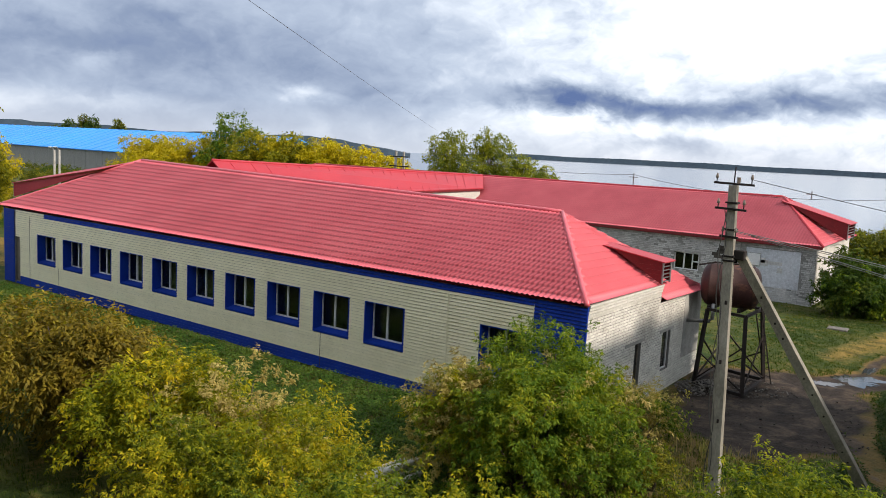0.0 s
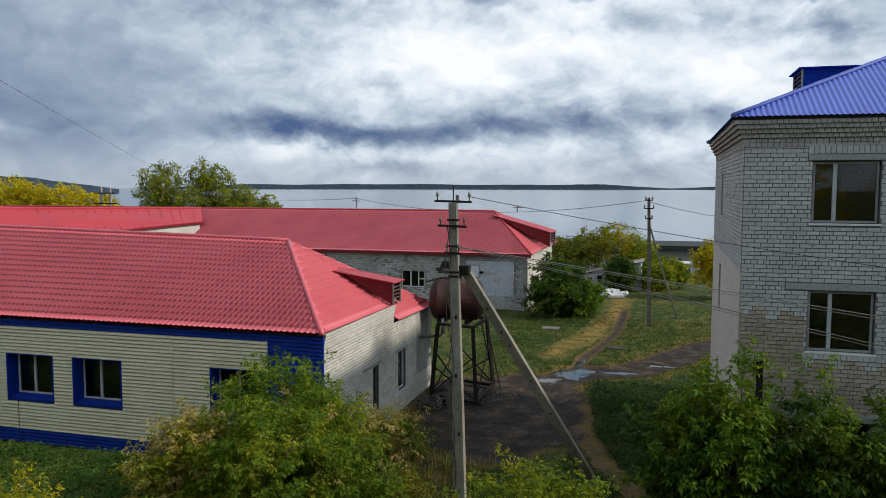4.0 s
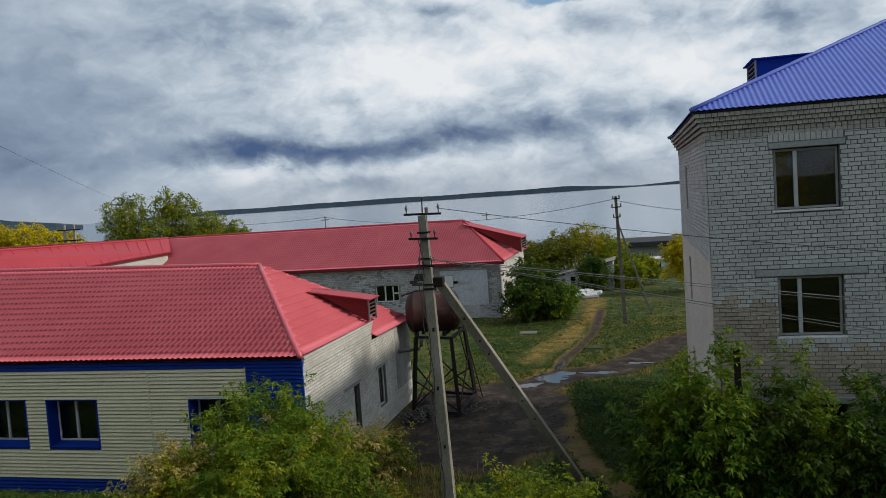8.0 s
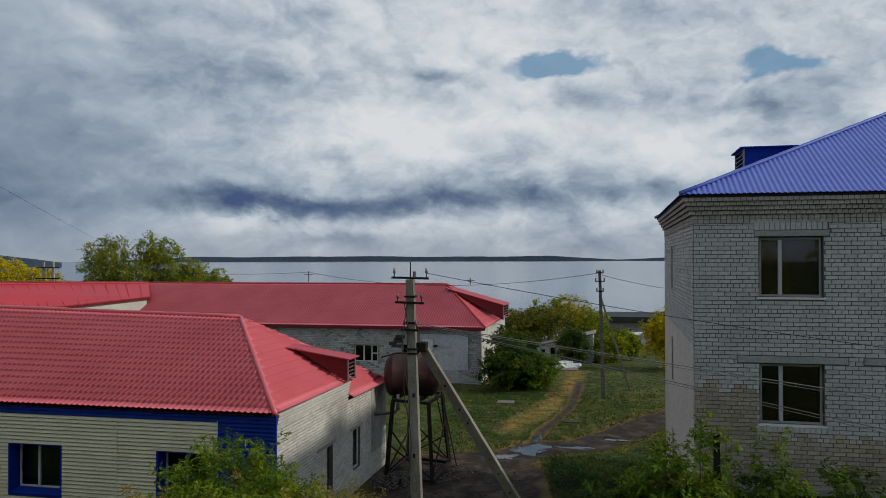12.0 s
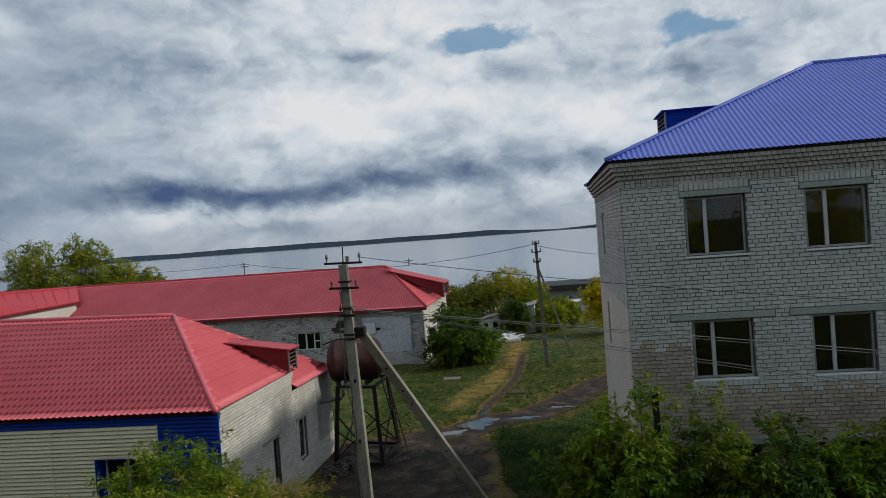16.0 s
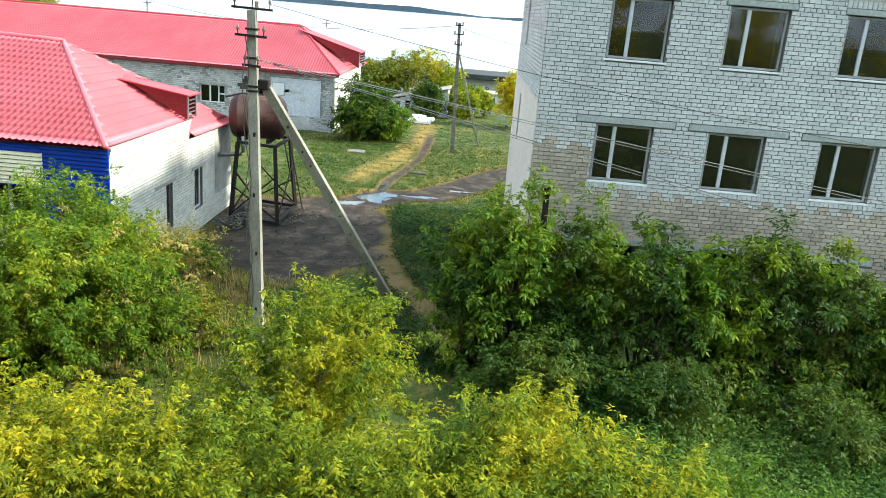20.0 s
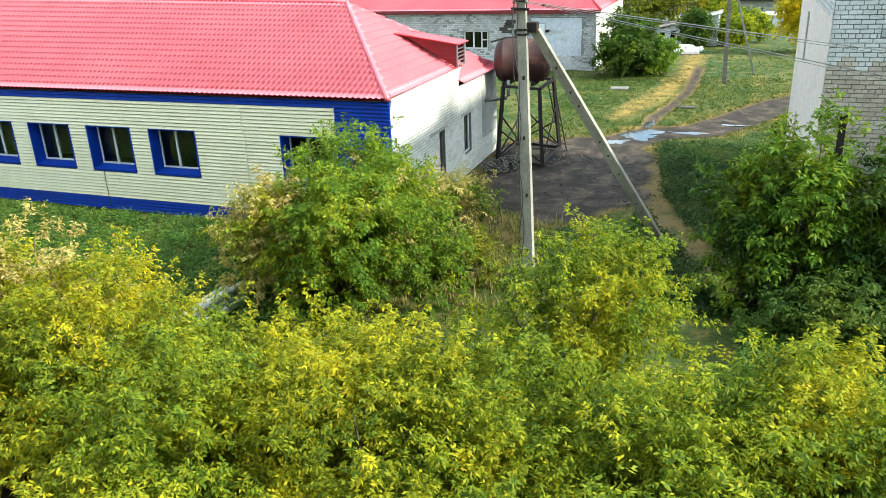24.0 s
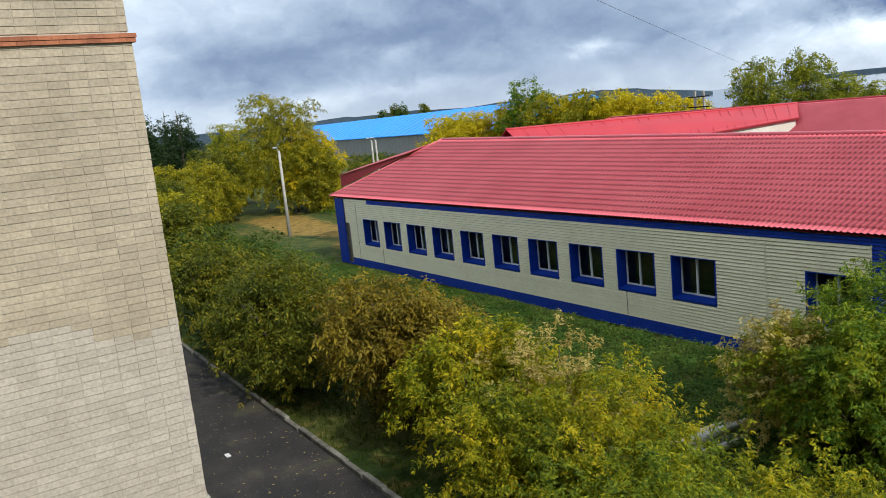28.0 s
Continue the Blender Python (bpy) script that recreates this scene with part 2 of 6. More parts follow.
WING_PALE = surf("newer white brick", [(0.39, 0.36, 0.31), (0.44, 0.415, 0.365)], 0.6, 0.88, 0.0, 0.5, 26, vary=0.12)
LIME_BRICK = surf("limewashed white brick", [(0.56, 0.54, 0.48), (0.64, 0.62, 0.56), (0.70, 0.68, 0.62)], 0.8, 0.9, 0.0, 0.5, 20, vary=0.16, stain=((0.30, 0.27, 0.22), 0.6, 0.54, 0.85))
MORTAR = surf("grey mortar", [(0.11, 0.105, 0.10), (0.18, 0.175, 0.165)], 2.0, 0.95, 0.0, 0.5, 12)
MID_MORTAR = surf("mid grey mortar", [(0.13, 0.13, 0.127), (0.20, 0.20, 0.195)], 2.0, 0.95, 0.0, 0.5, 12)
PALE_MORTAR = surf("pale mortar", [(0.36, 0.34, 0.29), (0.46, 0.44, 0.38)], 2.0, 0.95, 0.0, 0.5, 12)
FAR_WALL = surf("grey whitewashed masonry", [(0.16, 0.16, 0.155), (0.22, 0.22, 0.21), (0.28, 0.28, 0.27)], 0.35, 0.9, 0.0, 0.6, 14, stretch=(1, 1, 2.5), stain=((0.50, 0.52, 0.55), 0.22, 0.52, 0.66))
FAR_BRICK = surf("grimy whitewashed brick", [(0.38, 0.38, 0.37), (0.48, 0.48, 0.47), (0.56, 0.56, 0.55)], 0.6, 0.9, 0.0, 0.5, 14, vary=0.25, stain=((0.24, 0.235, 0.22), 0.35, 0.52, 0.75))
FAR_PLASTER = surf("patched white plaster", [(0.50, 0.51, 0.52), (0.58, 0.59, 0.60)], 0.4, 0.9, 0.0, 0.4, 14, stain=((0.36, 0.36, 0.35), 0.6, 0.6, 0.8))
BLUE_PLASTER = surf("pale blue-grey render", [(0.46, 0.49, 0.54), (0.54, 0.57, 0.61)], 0.5, 0.92, 0.0, 0.4, 16, stain=((0.40, 0.41, 0.42), 0.8, 0.62, 0.85))
PINK_RENDER = surf("smooth cream render", [(0.50, 0.45, 0.40), (0.57, 0.52, 0.46), (0.61, 0.56, 0.50)], 0.5, 0.92, 0.0, 0.3, 20, stain=((0.40, 0.35, 0.30), 0.6, 0.62, 0.85))
CONCRETE = surf("grey weathered concrete", [(0.24, 0.24, 0.22), (0.34, 0.33, 0.30), (0.42, 0.41, 0.38)], 1.6, 0.92, 0.0, 0.6, 16, stain=((0.14, 0.13, 0.12), 2.2, 0.6, 0.8))
POLE_CONCRETE = surf("stained pole concrete", [(0.17, 0.155, 0.125), (0.27, 0.25, 0.205), (0.36, 0.335, 0.28)], 1.6, 0.92, 0.0, 0.6, 16, stretch=(1, 1, 0.4), stain=((0.11, 0.10, 0.085), 2.2, 0.58, 0.78))
LINTEL = surf("smooth grey lintel concrete", [(0.28, 0.30, 0.29), (0.37, 0.39, 0.38)], 1.4, 0.9, 0.0, 0.4, 14)
RED_CLAY = surf("red clay brick band", [(0.30, 0.11, 0.06), (0.42, 0.17, 0.09)], 2.2, 0.9, 0.0, 0.5, 14, vary=0.25)
KERB_STONE = surf("mossy old kerb concrete", [(0.13, 0.13, 0.105), (0.21, 0.205, 0.18), (0.30, 0.29, 0.26)], 3.0, 0.95, 0.0, 0.9, 22, vary=0.35, stain=((0.07, 0.068, 0.05), 3.5, 0.5, 0.75))
PVC = surf("white plastic frame", [(0.60, 0.61, 0.62), (0.70, 0.71, 0.71)], 2.0, 0.35, 0.0, 0.05, 8, grain_amt=0.15)
GLASS = glass("window glass")
PALE_ROOM = surf("grey green interior plaster", [(0.13, 0.14, 0.11), (0.20, 0.21, 0.17)], 0.5, 0.95, 0.0, 0.3, 8)
# near-black base colour puts the gloom of unlit rooms into the interior
DARK_ROOM = surf("interior coloured dark for unlit rooms", [(0.035, 0.028, 0.02), (0.06, 0.048, 0.034)], 0.5, 0.95, 0.0, 0.3, 8)
RUST = surf("rusty brown steel", [(0.028, 0.013, 0.012), (0.045, 0.019, 0.016), (0.068, 0.028, 0.022)], 1.2, 0.62, 0.25, 0.35, 14, stain=((0.17, 0.075, 0.04), 1.5, 0.58, 0.75))
RUST_DARK = surf("dark rusted angle steel", [(0.009, 0.007, 0.006), (0.02, 0.013, 0.011)], 3.0, 0.85, 0.0, 0.35, 10)
STEEL = surf("galvanised steel", [(0.22, 0.22, 0.22), (0.34, 0.34, 0.33)], 3.0, 0.5, 0.7, 0.2, 10)
WIRE = surf("dark cable", [(0.03, 0.03, 0.03), (0.06, 0.06, 0.055)], 5.0, 0.6, 0.2, 0.1, 6)
PALE_WIRE = surf("pale weathered cable sheath", [(0.16, 0.16, 0.155), (0.24, 0.24, 0.23)], 5.0, 0.6, 0.0, 0.1, 6)
FRAME_GREY = surf("weathered grey window frame", [(0.20, 0.195, 0.19), (0.30, 0.30, 0.295)], 2.0, 0.5, 0.0, 0.05, 8, grain_amt=0.15)
UPRIGHT = surf("pale grey window upright", [(0.38, 0.40, 0.42), (0.48, 0.50, 0.52)], 2.0, 0.45, 0.0, 0.05, 8, grain_amt=0.15)
PORCELAIN = surf("brown porcelain", [(0.12, 0.09, 0.07), (0.2, 0.17, 0.14)], 6.0, 0.25, 0.0, 0.05, 6)
BARK = surf("grey brown bark", [(0.07, 0.055, 0.04), (0.13, 0.105, 0.08)], 3.0, 0.92, 0.0, 0.8, 8, stretch=(1, 1, 0.3))
BIRCH = surf("white bark", [(0.30, 0.29, 0.26), (0.60, 0.58, 0.54)], 2.0, 0.85, 0.0, 0.4, 6, stain=((0.05, 0.045, 0.04), 3.0, 0.6, 0.68))
OLD_WOOD = surf("weathered grey timber", [(0.10, 0.085, 0.07), (0.19, 0.165, 0.14)], 2.0, 0.9, 0.0, 0.6, 10, stretch=(1, 1, 4))
OLD_PIPE = surf("weathered limed pipe", [(0.06, 0.052, 0.046), (0.12, 0.105, 0.095), (0.30, 0.28, 0.26)], 2.0, 0.85, 0.0, 0.5, 8)
PALE_WOOD = surf("peeled pale log", [(0.44, 0.42, 0.39), (0.64, 0.62, 0.58)], 3.0, 0.8, 0.0, 0.5, 8)
ASPHALT = surf("old asphalt", [(0.018, 0.018, 0.019), (0.032, 0.031, 0.031), (0.062, 0.056, 0.050)], 0.7, 0.93, 0.0, 0.9, 36, grain_amt=0.9, stain=((0.075, 0.08, 0.04), 0.7, 0.60, 0.82))
RUBBLE = surf("pale broken masonry", [(0.28, 0.26, 0.24), (0.45, 0.43, 0.41)], 1.5, 0.95, 0.0, 0.6, 8, vary=0.5)
DUST = surf("dusty broken brick", [(0.10, 0.09, 0.08), (0.20, 0.185, 0.165)], 1.5, 0.95, 0.0, 0.6, 8, vary=0.6)
DARK_STONE = surf("muddy stones", [(0.035, 0.03, 0.026), (0.075, 0.066, 0.056)], 1.5, 0.95, 0.0, 0.6, 8, vary=0.5)
LIME = surf("spilled white lime", [(0.17, 0.155, 0.135), (0.27, 0.255, 0.23), (0.38, 0.36, 0.33)], 4.0, 0.95, 0.0, 0.8, 14, stain=((0.09, 0.08, 0.065), 5.0, 0.5, 0.8))
# the blue of distant haze is mixed into this base colour
FOREST_FAR = surf("far wooded shore tinted blue for haze", [(0.026, 0.046, 0.068), (0.038, 0.062, 0.086)], 0.01, 1.0, 0.0, 0.2, 8)

LEAF_YELLOW = foliage("yellowing maple leaves", [(0.054, 0.088, 0.008), (0.146, 0.172, 0.010), (0.285, 0.28, 0.012), (0.50, 0.385, 0.016)], glow=0.38)
LEAF_LIME = foliage("lime green maple leaves", [(0.036, 0.074, 0.008), (0.107, 0.155, 0.012), (0.22, 0.25, 0.014), (0.40, 0.35, 0.018)], glow=0.38)
LEAF_GREEN = foliage("deep green maple leaves", [(0.034, 0.078, 0.010), (0.07, 0.135, 0.013), (0.125, 0.195, 0.016), (0.24, 0.27, 0.02)], glow=0.36)
# dark stops put the shade beside the brick building into the leaf colour
LEAF_DULL = foliage("green leaves coloured dark for shade", [(0.018, 0.045, 0.010), (0.038, 0.075, 0.013), (0.07, 0.11, 0.018), (0.13, 0.155, 0.022)])
LEAF_AMBER = foliage("olive gold leaves", [(0.07, 0.085, 0.012), (0.16, 0.165, 0.015), (0.28, 0.26, 0.018), (0.44, 0.36, 0.022)], glow=0.45)
LEAF_SPRING = foliage("fresh green maple leaves", [(0.040, 0.080, 0.010), (0.095, 0.155, 0.013), (0.175, 0.230, 0.016), (0.32, 0.32, 0.02)], glow=0.38)
LEAF_MID = foliage("bright green maple leaves", [(0.046, 0.080, 0.010), (0.11, 0.155, 0.012), (0.205, 0.235, 0.015), (0.38, 0.34, 0.02)], glow=0.38)
LEAF_BROWN = foliage("bronze brown leaves", [(0.08, 0.075, 0.014), (0.15, 0.12, 0.018), (0.22, 0.16, 0.02), (0.28, 0.24, 0.025)])
LEAF_OLIVE = foliage("olive green leaves", [(0.036, 0.052, 0.010), (0.075, 0.095, 0.012), (0.135, 0.145, 0.015), (0.25, 0.22, 0.02)])
LEAF_STRAW = foliage("pale straw coloured leaves", [(0.22, 0.17, 0.05), (0.34, 0.27, 0.09), (0.46, 0.38, 0.15), (0.36, 0.33, 0.05)])
LEAF_GOLD = foliage("golden yellow leaves", [(0.24, 0.22, 0.010), (0.38, 0.32, 0.012), (0.50, 0.40, 0.014), (0.58, 0.45, 0.018)])
LEAF_BIRCH = foliage("grey green leaves", [(0.075, 0.105, 0.016), (0.14, 0.175, 0.02), (0.23, 0.25, 0.025), (0.36, 0.34, 0.03)], glow=0.4)
NEEDLES = foliage("dark needles", [(0.01, 0.025, 0.01), (0.016, 0.035, 0.014), (0.025, 0.05, 0.018), (0.04, 0.06, 0.02)])
GRASS = foliage("grass blades", [(0.020, 0.046, 0.007), (0.037, 0.071, 0.010), (0.070, 0.098, 0.012), (0.125, 0.12, 0.018)], 0.35, 0.25)
WEEDS = foliage("rank green weeds", [(0.028, 0.07, 0.013), (0.050, 0.11, 0.018), (0.082, 0.14, 0.023), (0.13, 0.17, 0.029)], 0.5, 0.25)
# darker copy of the weeds, with the brick building's shade in its colour
WEEDS_SHADED = foliage("weeds coloured darker for shade", [(0.010, 0.030, 0.006), (0.019, 0.048, 0.008), (0.034, 0.064, 0.010), (0.06, 0.08, 0.014)], 0.5, 0.25)
DRY = foliage("dry brown stalks", [(0.16, 0.13, 0.05), (0.26, 0.20, 0.08), (0.36, 0.27, 0.12), (0.26, 0.27, 0.07)], 0.6, 0.2)


# ---- mesh helpers ----
class Geo:
    """Collects vertices and faces of one mesh."""
    def __init__(self):
        self.v, self.f = [], []

    def add(self, verts, faces):
        k = len(self.v)
        self.v += [tuple(p) for p in verts]
        self.f += [tuple(k + i for i in f) for f in faces]
        return self

    def box(self, x0, x1, y0, y1, z0, z1):
        return self.add([(x, y, z) for z in (z0, z1) for y in (y0, y1) for x in (x0, x1)],
                        [(0, 2, 3, 1), (4, 5, 7, 6), (0, 1, 5, 4), (2, 6, 7, 3), (0, 4, 6, 2), (1, 3, 7, 5)])

    def cbox(self, x0, x1, y0, y1, z0, z1, c=0.01):
        """A box with chamfered edges."""
        lo, hi = (x0, y0, z0), (x1, y1, z1)
        c = min(c, 0.45 * min(h - l for l, h in zip(lo, hi)))
        idx, verts = {}, []
        for sx in (0, 1):
            for sy in (0, 1):
                for sz in (0, 1):
                    s = (sx, sy, sz)
                    for ax in range(3):
                        p = [(hi if s[i] else lo)[i] + (0 if i == ax else (-c if s[i] else c)) for i in range(3)]
                        idx[s, ax] = len(verts)
                        verts.append(p)
        faces = []
        for ax in range(3):
            b, d = (ax + 1) % 3, (ax + 2) % 3
            for side in (0, 1):
                ring = []
                for q in ((0, 0), (1, 0), (1, 1), (0, 1)):
                    s = [0, 0, 0]
                    s[ax], s[b], s[d] = side, q[0], q[1]
                    ring.append(idx[tuple(s), ax])
                faces.append(ring if side else ring[::-1])
            for sb in (0, 1):
                for sd in (0, 1):
                    s0, s1 = [0, 0, 0], [0, 0, 0]
                    s0[b] = s1[b] = sb
                    s0[d] = s1[d] = sd
                    s1[ax] = 1
                    q = [idx[tuple(s0), b], idx[tuple(s1), b], idx[tuple(s1), d], idx[tuple(s0), d]]
                    faces.append(q if (sb == sd) else q[::-1])
        for s in [(i, j, k) for i in (0, 1) for j in (0, 1) for k in (0, 1)]:
            t = [idx[s, 0], idx[s, 1], idx[s, 2]]
            faces.append(t if sum(s) % 2 else t[::-1])
        return self.add(verts, faces)

    def beam(self, p0, p1, w, h=None, tw=1.0, th=1.0, upv=(0, 0, 1)):
        """A square bar between two points, tapering to w*tw, h*th."""
        h = w if h is None else h
        p0, p1 = Vector(p0), Vector(p1)
        d = (p1 - p0).normalized()
        s = d.cross(Vector(upv))
        s = s.normalized() if s.length > 1e-3 else Vector((1, 0, 0))
        u = s.cross(d)
        vs = []
        for p, a, b in ((p0, w, h), (p1, w * tw, h * th)):
            vs += [p - s * a / 2 - u * b / 2, p + s * a / 2 - u * b / 2, p + s * a / 2 + u * b / 2, p - s * a / 2 + u * b / 2]
        return self.add(vs, [(0, 1, 2, 3), (7, 6, 5, 4), (0, 4, 5, 1), (1, 5, 6, 2), (2, 6, 7, 3), (3, 7, 4, 0)])

    def tube(self, pts, radii, n=6, caps=True):
        """A round tube along points."""
        pts = [Vector(p) for p in pts]
        if not hasattr(radii, "__len__"):
            radii = [radii] * len(pts)
        k, ref = len(self.v), None
        for i, p in enumerate(pts):
            d = (pts[min(i + 1, len(pts) - 1)] - pts[max(i - 1, 0)]).normalized()
            ref = ref if ref is not None and abs(d.dot(ref)) < 0.95 else (Vector((0, 0, 1)) if abs(d.z) < 0.9 else Vector((1, 0, 0)))
            s = d.cross(ref).normalized()
            u = s.cross(d)
            self.v += [tuple(p + radii[i] * (s * math.cos(a) + u * math.sin(a))) for a in (2 * math.pi * j / n for j in range(n))]
        for i in range(len(pts) - 1):
            for j in range(n):
                a, b = k + i * n + j, k + i * n + (j + 1) % n
                self.f.append((a, b, b + n, a + n))
        if caps:
            self.f.append(tuple(range(k + n - 1, k - 1, -1)))
            e = k + (len(pts) - 1) * n
            self.f.append(tuple(range(e, e + n)))
        return self

    def prism(self, poly, d):
        """A flat polygon pushed along d."""
        n, d = len(poly), Vector(d)
        return self.add([Vector(p) for p in poly] + [Vector(p) + d for p in poly],
                        [tuple(range(n))[::-1], tuple(range(n, 2 * n))] + [(i, (i + 1) % n, (i + 1) % n + n, i + n) for i in range(n)])

    def mesh(self, name, mat, smooth=False):
        me = bpy.data.meshes.new(name)
        me.from_pydata(self.v, [], self.f)
        if smooth:
            me.shade_smooth()
        me.materials.append(mat)
        return me


def array_mesh(name, verts, faces, mat, smooth=False):
    """A mesh from arrays of vertices and equal-sized faces."""
    me = bpy.data.meshes.new(name)
    n, k = faces.shape
    me.vertices.add(len(verts))
    me.vertices.foreach_set("co", np.ascontiguousarray(verts, dtype=np.float32).ravel())
    me.loops.add(n * k)
    me.loops.foreach_set("vertex_index", np.ascontiguousarray(faces, dtype=np.int32).ravel())
    me.polygons.add(n)
    me.polygons.foreach_set("loop_start", np.arange(0, n * k, k, dtype=np.int32))
    me.update(calc_edges=True)
    if smooth:
        me.shade_smooth()
    me.materials.append(mat)
    return me


def thing(name, at, label, category, group="", kind=""):
    ob = new(name)
    ob.location, ob.empty_display_size = at, 0.2
    return tagged(ob, label, category, group, kind)


def part(name, geo, mat, parent, label="", smooth=False, at=None):
    """One mesh object under a thing or a part; geo in world metres, or, with at, round that point."""
    me = geo if isinstance(geo, bpy.types.Mesh) else geo.mesh(name, mat, smooth)
    ob = new(name, me)
    ob.parent = parent
    if parent.data is None:
        ob.matrix_parent_inverse = Matrix.Translation(parent.location).inverted()
    if at is not None:
        ob.location = at
    return tagged(ob, label)


def solo(name, geo, mat, label, category, group="", kind="", smooth=False):
    me = geo if isinstance(geo, bpy.types.Mesh) else geo.mesh(name, mat, smooth)
    return tagged(new(name, me), label, category, group, kind)


def cells(w0, w1, z0, z1, holes):
    """Rectangles that fill w0..w1, z0..z1 around the holes (a, b, c, d)."""
    zs = sorted({z0, z1, *[z for h in holes for z in h[2:] if z0 < z < z1]})
    out = []
    for c, d in zip(zs, zs[1:]):
        cut = sorted((h[0], h[1]) for h in holes if h[2] < (c + d) / 2 < h[3])
        x = w0
        for a, b in cut:
            if a > x:
                out.append((x, a, c, d))
            x = max(x, b)
        if x < w1:
            out.append((x, w1, c, d))
    return out


def wall(geo, axis, at, thick, w0, w1, z0, z1, holes=()):
    """A wall with openings; axis 'y': it stands at y = at and runs along x. thick goes inwards."""
    for a, b, c, d in cells(w0, w1, z0, z1, holes):
        lo, hi = sorted((at, at + thick))
        if axis == "y":
            geo.box(a, b, lo, hi, c, d)
        else:
            geo.box(lo, hi, a, b, c, d)
    return geo


def bricks(parent, axis, at, out, w0, w1, z0, z1, holes, mat_of, bw=0.26, bh=0.104, joint=0.015, near=(0, 0), singles=300, header=6, seed=1, upright=1.0, stack=False):
    """Brick by brick facing on a wall. out: +1 or -1, the way the wall faces. mat_of(w, z) gives the material.
    The bricks nearest to the point near=(w, z) are parts of their own, the rest one mesh for each material."""
    rnd = random.Random(seed)
    todo = []
    row = 0
    z = z0
    while z < z1 - 0.02:
        top = min(z + bh, z1)
        length = bw / 2 if header and row % header == header - 1 else bw
        x = w0 - (length / 2 if row % 2 and not stack else 0.0)
        while x < w1 - 0.01:
            a, b = max(x, w0), min(x + length, w1)
            x += length
            mid = (z + top) / 2
            for h in holes:
                if h[2] < mid < h[3]:
                    if h[0] <= a and b <= h[1]:
                        a = b
                    elif a < h[0] < b:
                        b = h[0]
                    elif a < h[1] < b:
                        a = h[1]
            if b - a > 0.035:
                todo.append((a, b, z, top))
        z += bh
        row += 1
    todo.sort(key=lambda q: ((q[0] + q[1]) / 2 - near[0]) ** 2 + ((q[2] + q[3]) / 2 - near[1]) ** 2)
    shared, rest = {}, {}

    def block(g, a, b, c, d, proud):
        j = joint / 2
        lo, hi = sorted((at - out * 0.004, at + out * proud))
        if axis == "y":
            g.box(a + j * upright, b - j * upright, lo, hi, c + j, d - j)
        else:
            g.box(lo, hi, a + j * upright, b - j * upright, c + j, d - j)

    for i, (a, b, c, d) in enumerate(todo):
        mt = mat_of((a + b) / 2, (c + d) / 2)
        if i < singles:
            key = (round(b - a, 3), round(d - c, 3), mt.name, i % 3)
            if key not in shared:
                g = Geo()
                w, h = (b - a) / 2, (d - c) / 2
                keep_at, pr = at, 0.015 + 0.005 * (i % 3)
                j = joint / 2
                lo, hi = sorted((-out * 0.004, out * pr))
                if axis == "y":
                    g.cbox(-w + j * upright, w - j * upright, lo, hi, -h + j, h - j, 0.003)
                else:
                    g.cbox(lo, hi, -w + j * upright, w - j * upright, -h + j, h - j, 0.003)
                shared[key] = g.mesh("brick", mt)
            p = ((a + b) / 2, at, (c + d) / 2) if axis == "y" else (at, (a + b) / 2, (c + d) / 2)
            part("brick", shared[key], mt, parent, at=p)
        else:
            block(rest.setdefault(mt.name, (mt, Geo()))[1], a, b, c, d, 0.014 + 0.012 * rnd.random())
    for mt, g in rest.values():
        tagged(part("brickwork", g, mt, parent), kind="stuff")


def slope(A, B, C, D, wave, rows, amp, step, shape="tile", per=5):
    """A sheet-metal roof slope: eave A-B, top edge D-C. Waves across, and, for tiles, a small step at each row."""
    A, B, C, D = (np.array(p, float) for p in (A, B, C, D))
    e = (B - A) / np.linalg.norm(B - A)
    L = np.linalg.norm(B - A)
    ud, uc = (D - A) @ e, (C - A) @ e
    upv = (D + C) / 2 - (A + B) / 2
    upv = upv - (upv @ e) * e
    n = np.cross(e, upv)
    n /= np.linalg.norm(n)
    S = np.linalg.norm(upv)
    if shape == "tile":
        k = max(int(round(S / rows)), 1)
        vs = np.array([v for i in range(k) for v in (i / k, (i + 1.04) / k)])
        vs[-1] = 1.0
        lift = np.array([step, 0.0] * k)
    else:
        vs, lift = np.linspace(0, 1, 40), np.zeros(40)
    lo, hi = min(0, ud), max(L, uc)
    if shape == "tile":
        us = np.arange(lo, hi + wave / per, wave / per)
        h = amp * np.cos(2 * np.pi * us / wave)
    else:
        k = int((hi - lo) / wave) + 2
        us = (lo + wave * np.arange(k)[:, None] + wave * np.array([0, 0.12, 0.45, 0.57])[None]).ravel()
        h = np.tile(np.array([0, amp, amp, 0]), k)
    ul, ur = vs * ud, L + (uc - L) * vs
    U = np.clip(us[None], ul[:, None], ur[:, None])
    Lp, Rp = A + (D - A) * vs[:, None], B + (C - B) * vs[:, None]
    f = (U - ul[:, None]) / np.maximum(ur - ul, 1e-6)[:, None]
    P = Lp[:, None] + (Rp - Lp)[:, None] * f[..., None] + n * (h[None] + lift[:, None])[..., None]
    nv, nu = U.shape
    i = np.arange(nv * nu).reshape(nv, nu)
    quads = np.stack([i[:-1, :-1], i[:-1, 1:], i[1:, 1:], i[1:, :-1]], -1)
    w = (U[:-1, 1:] - U[:-1, :-1]) + (U[1:, 1:] - U[1:, :-1])
    q = quads[w > 1e-6]
    return P.reshape(-1, 3), q


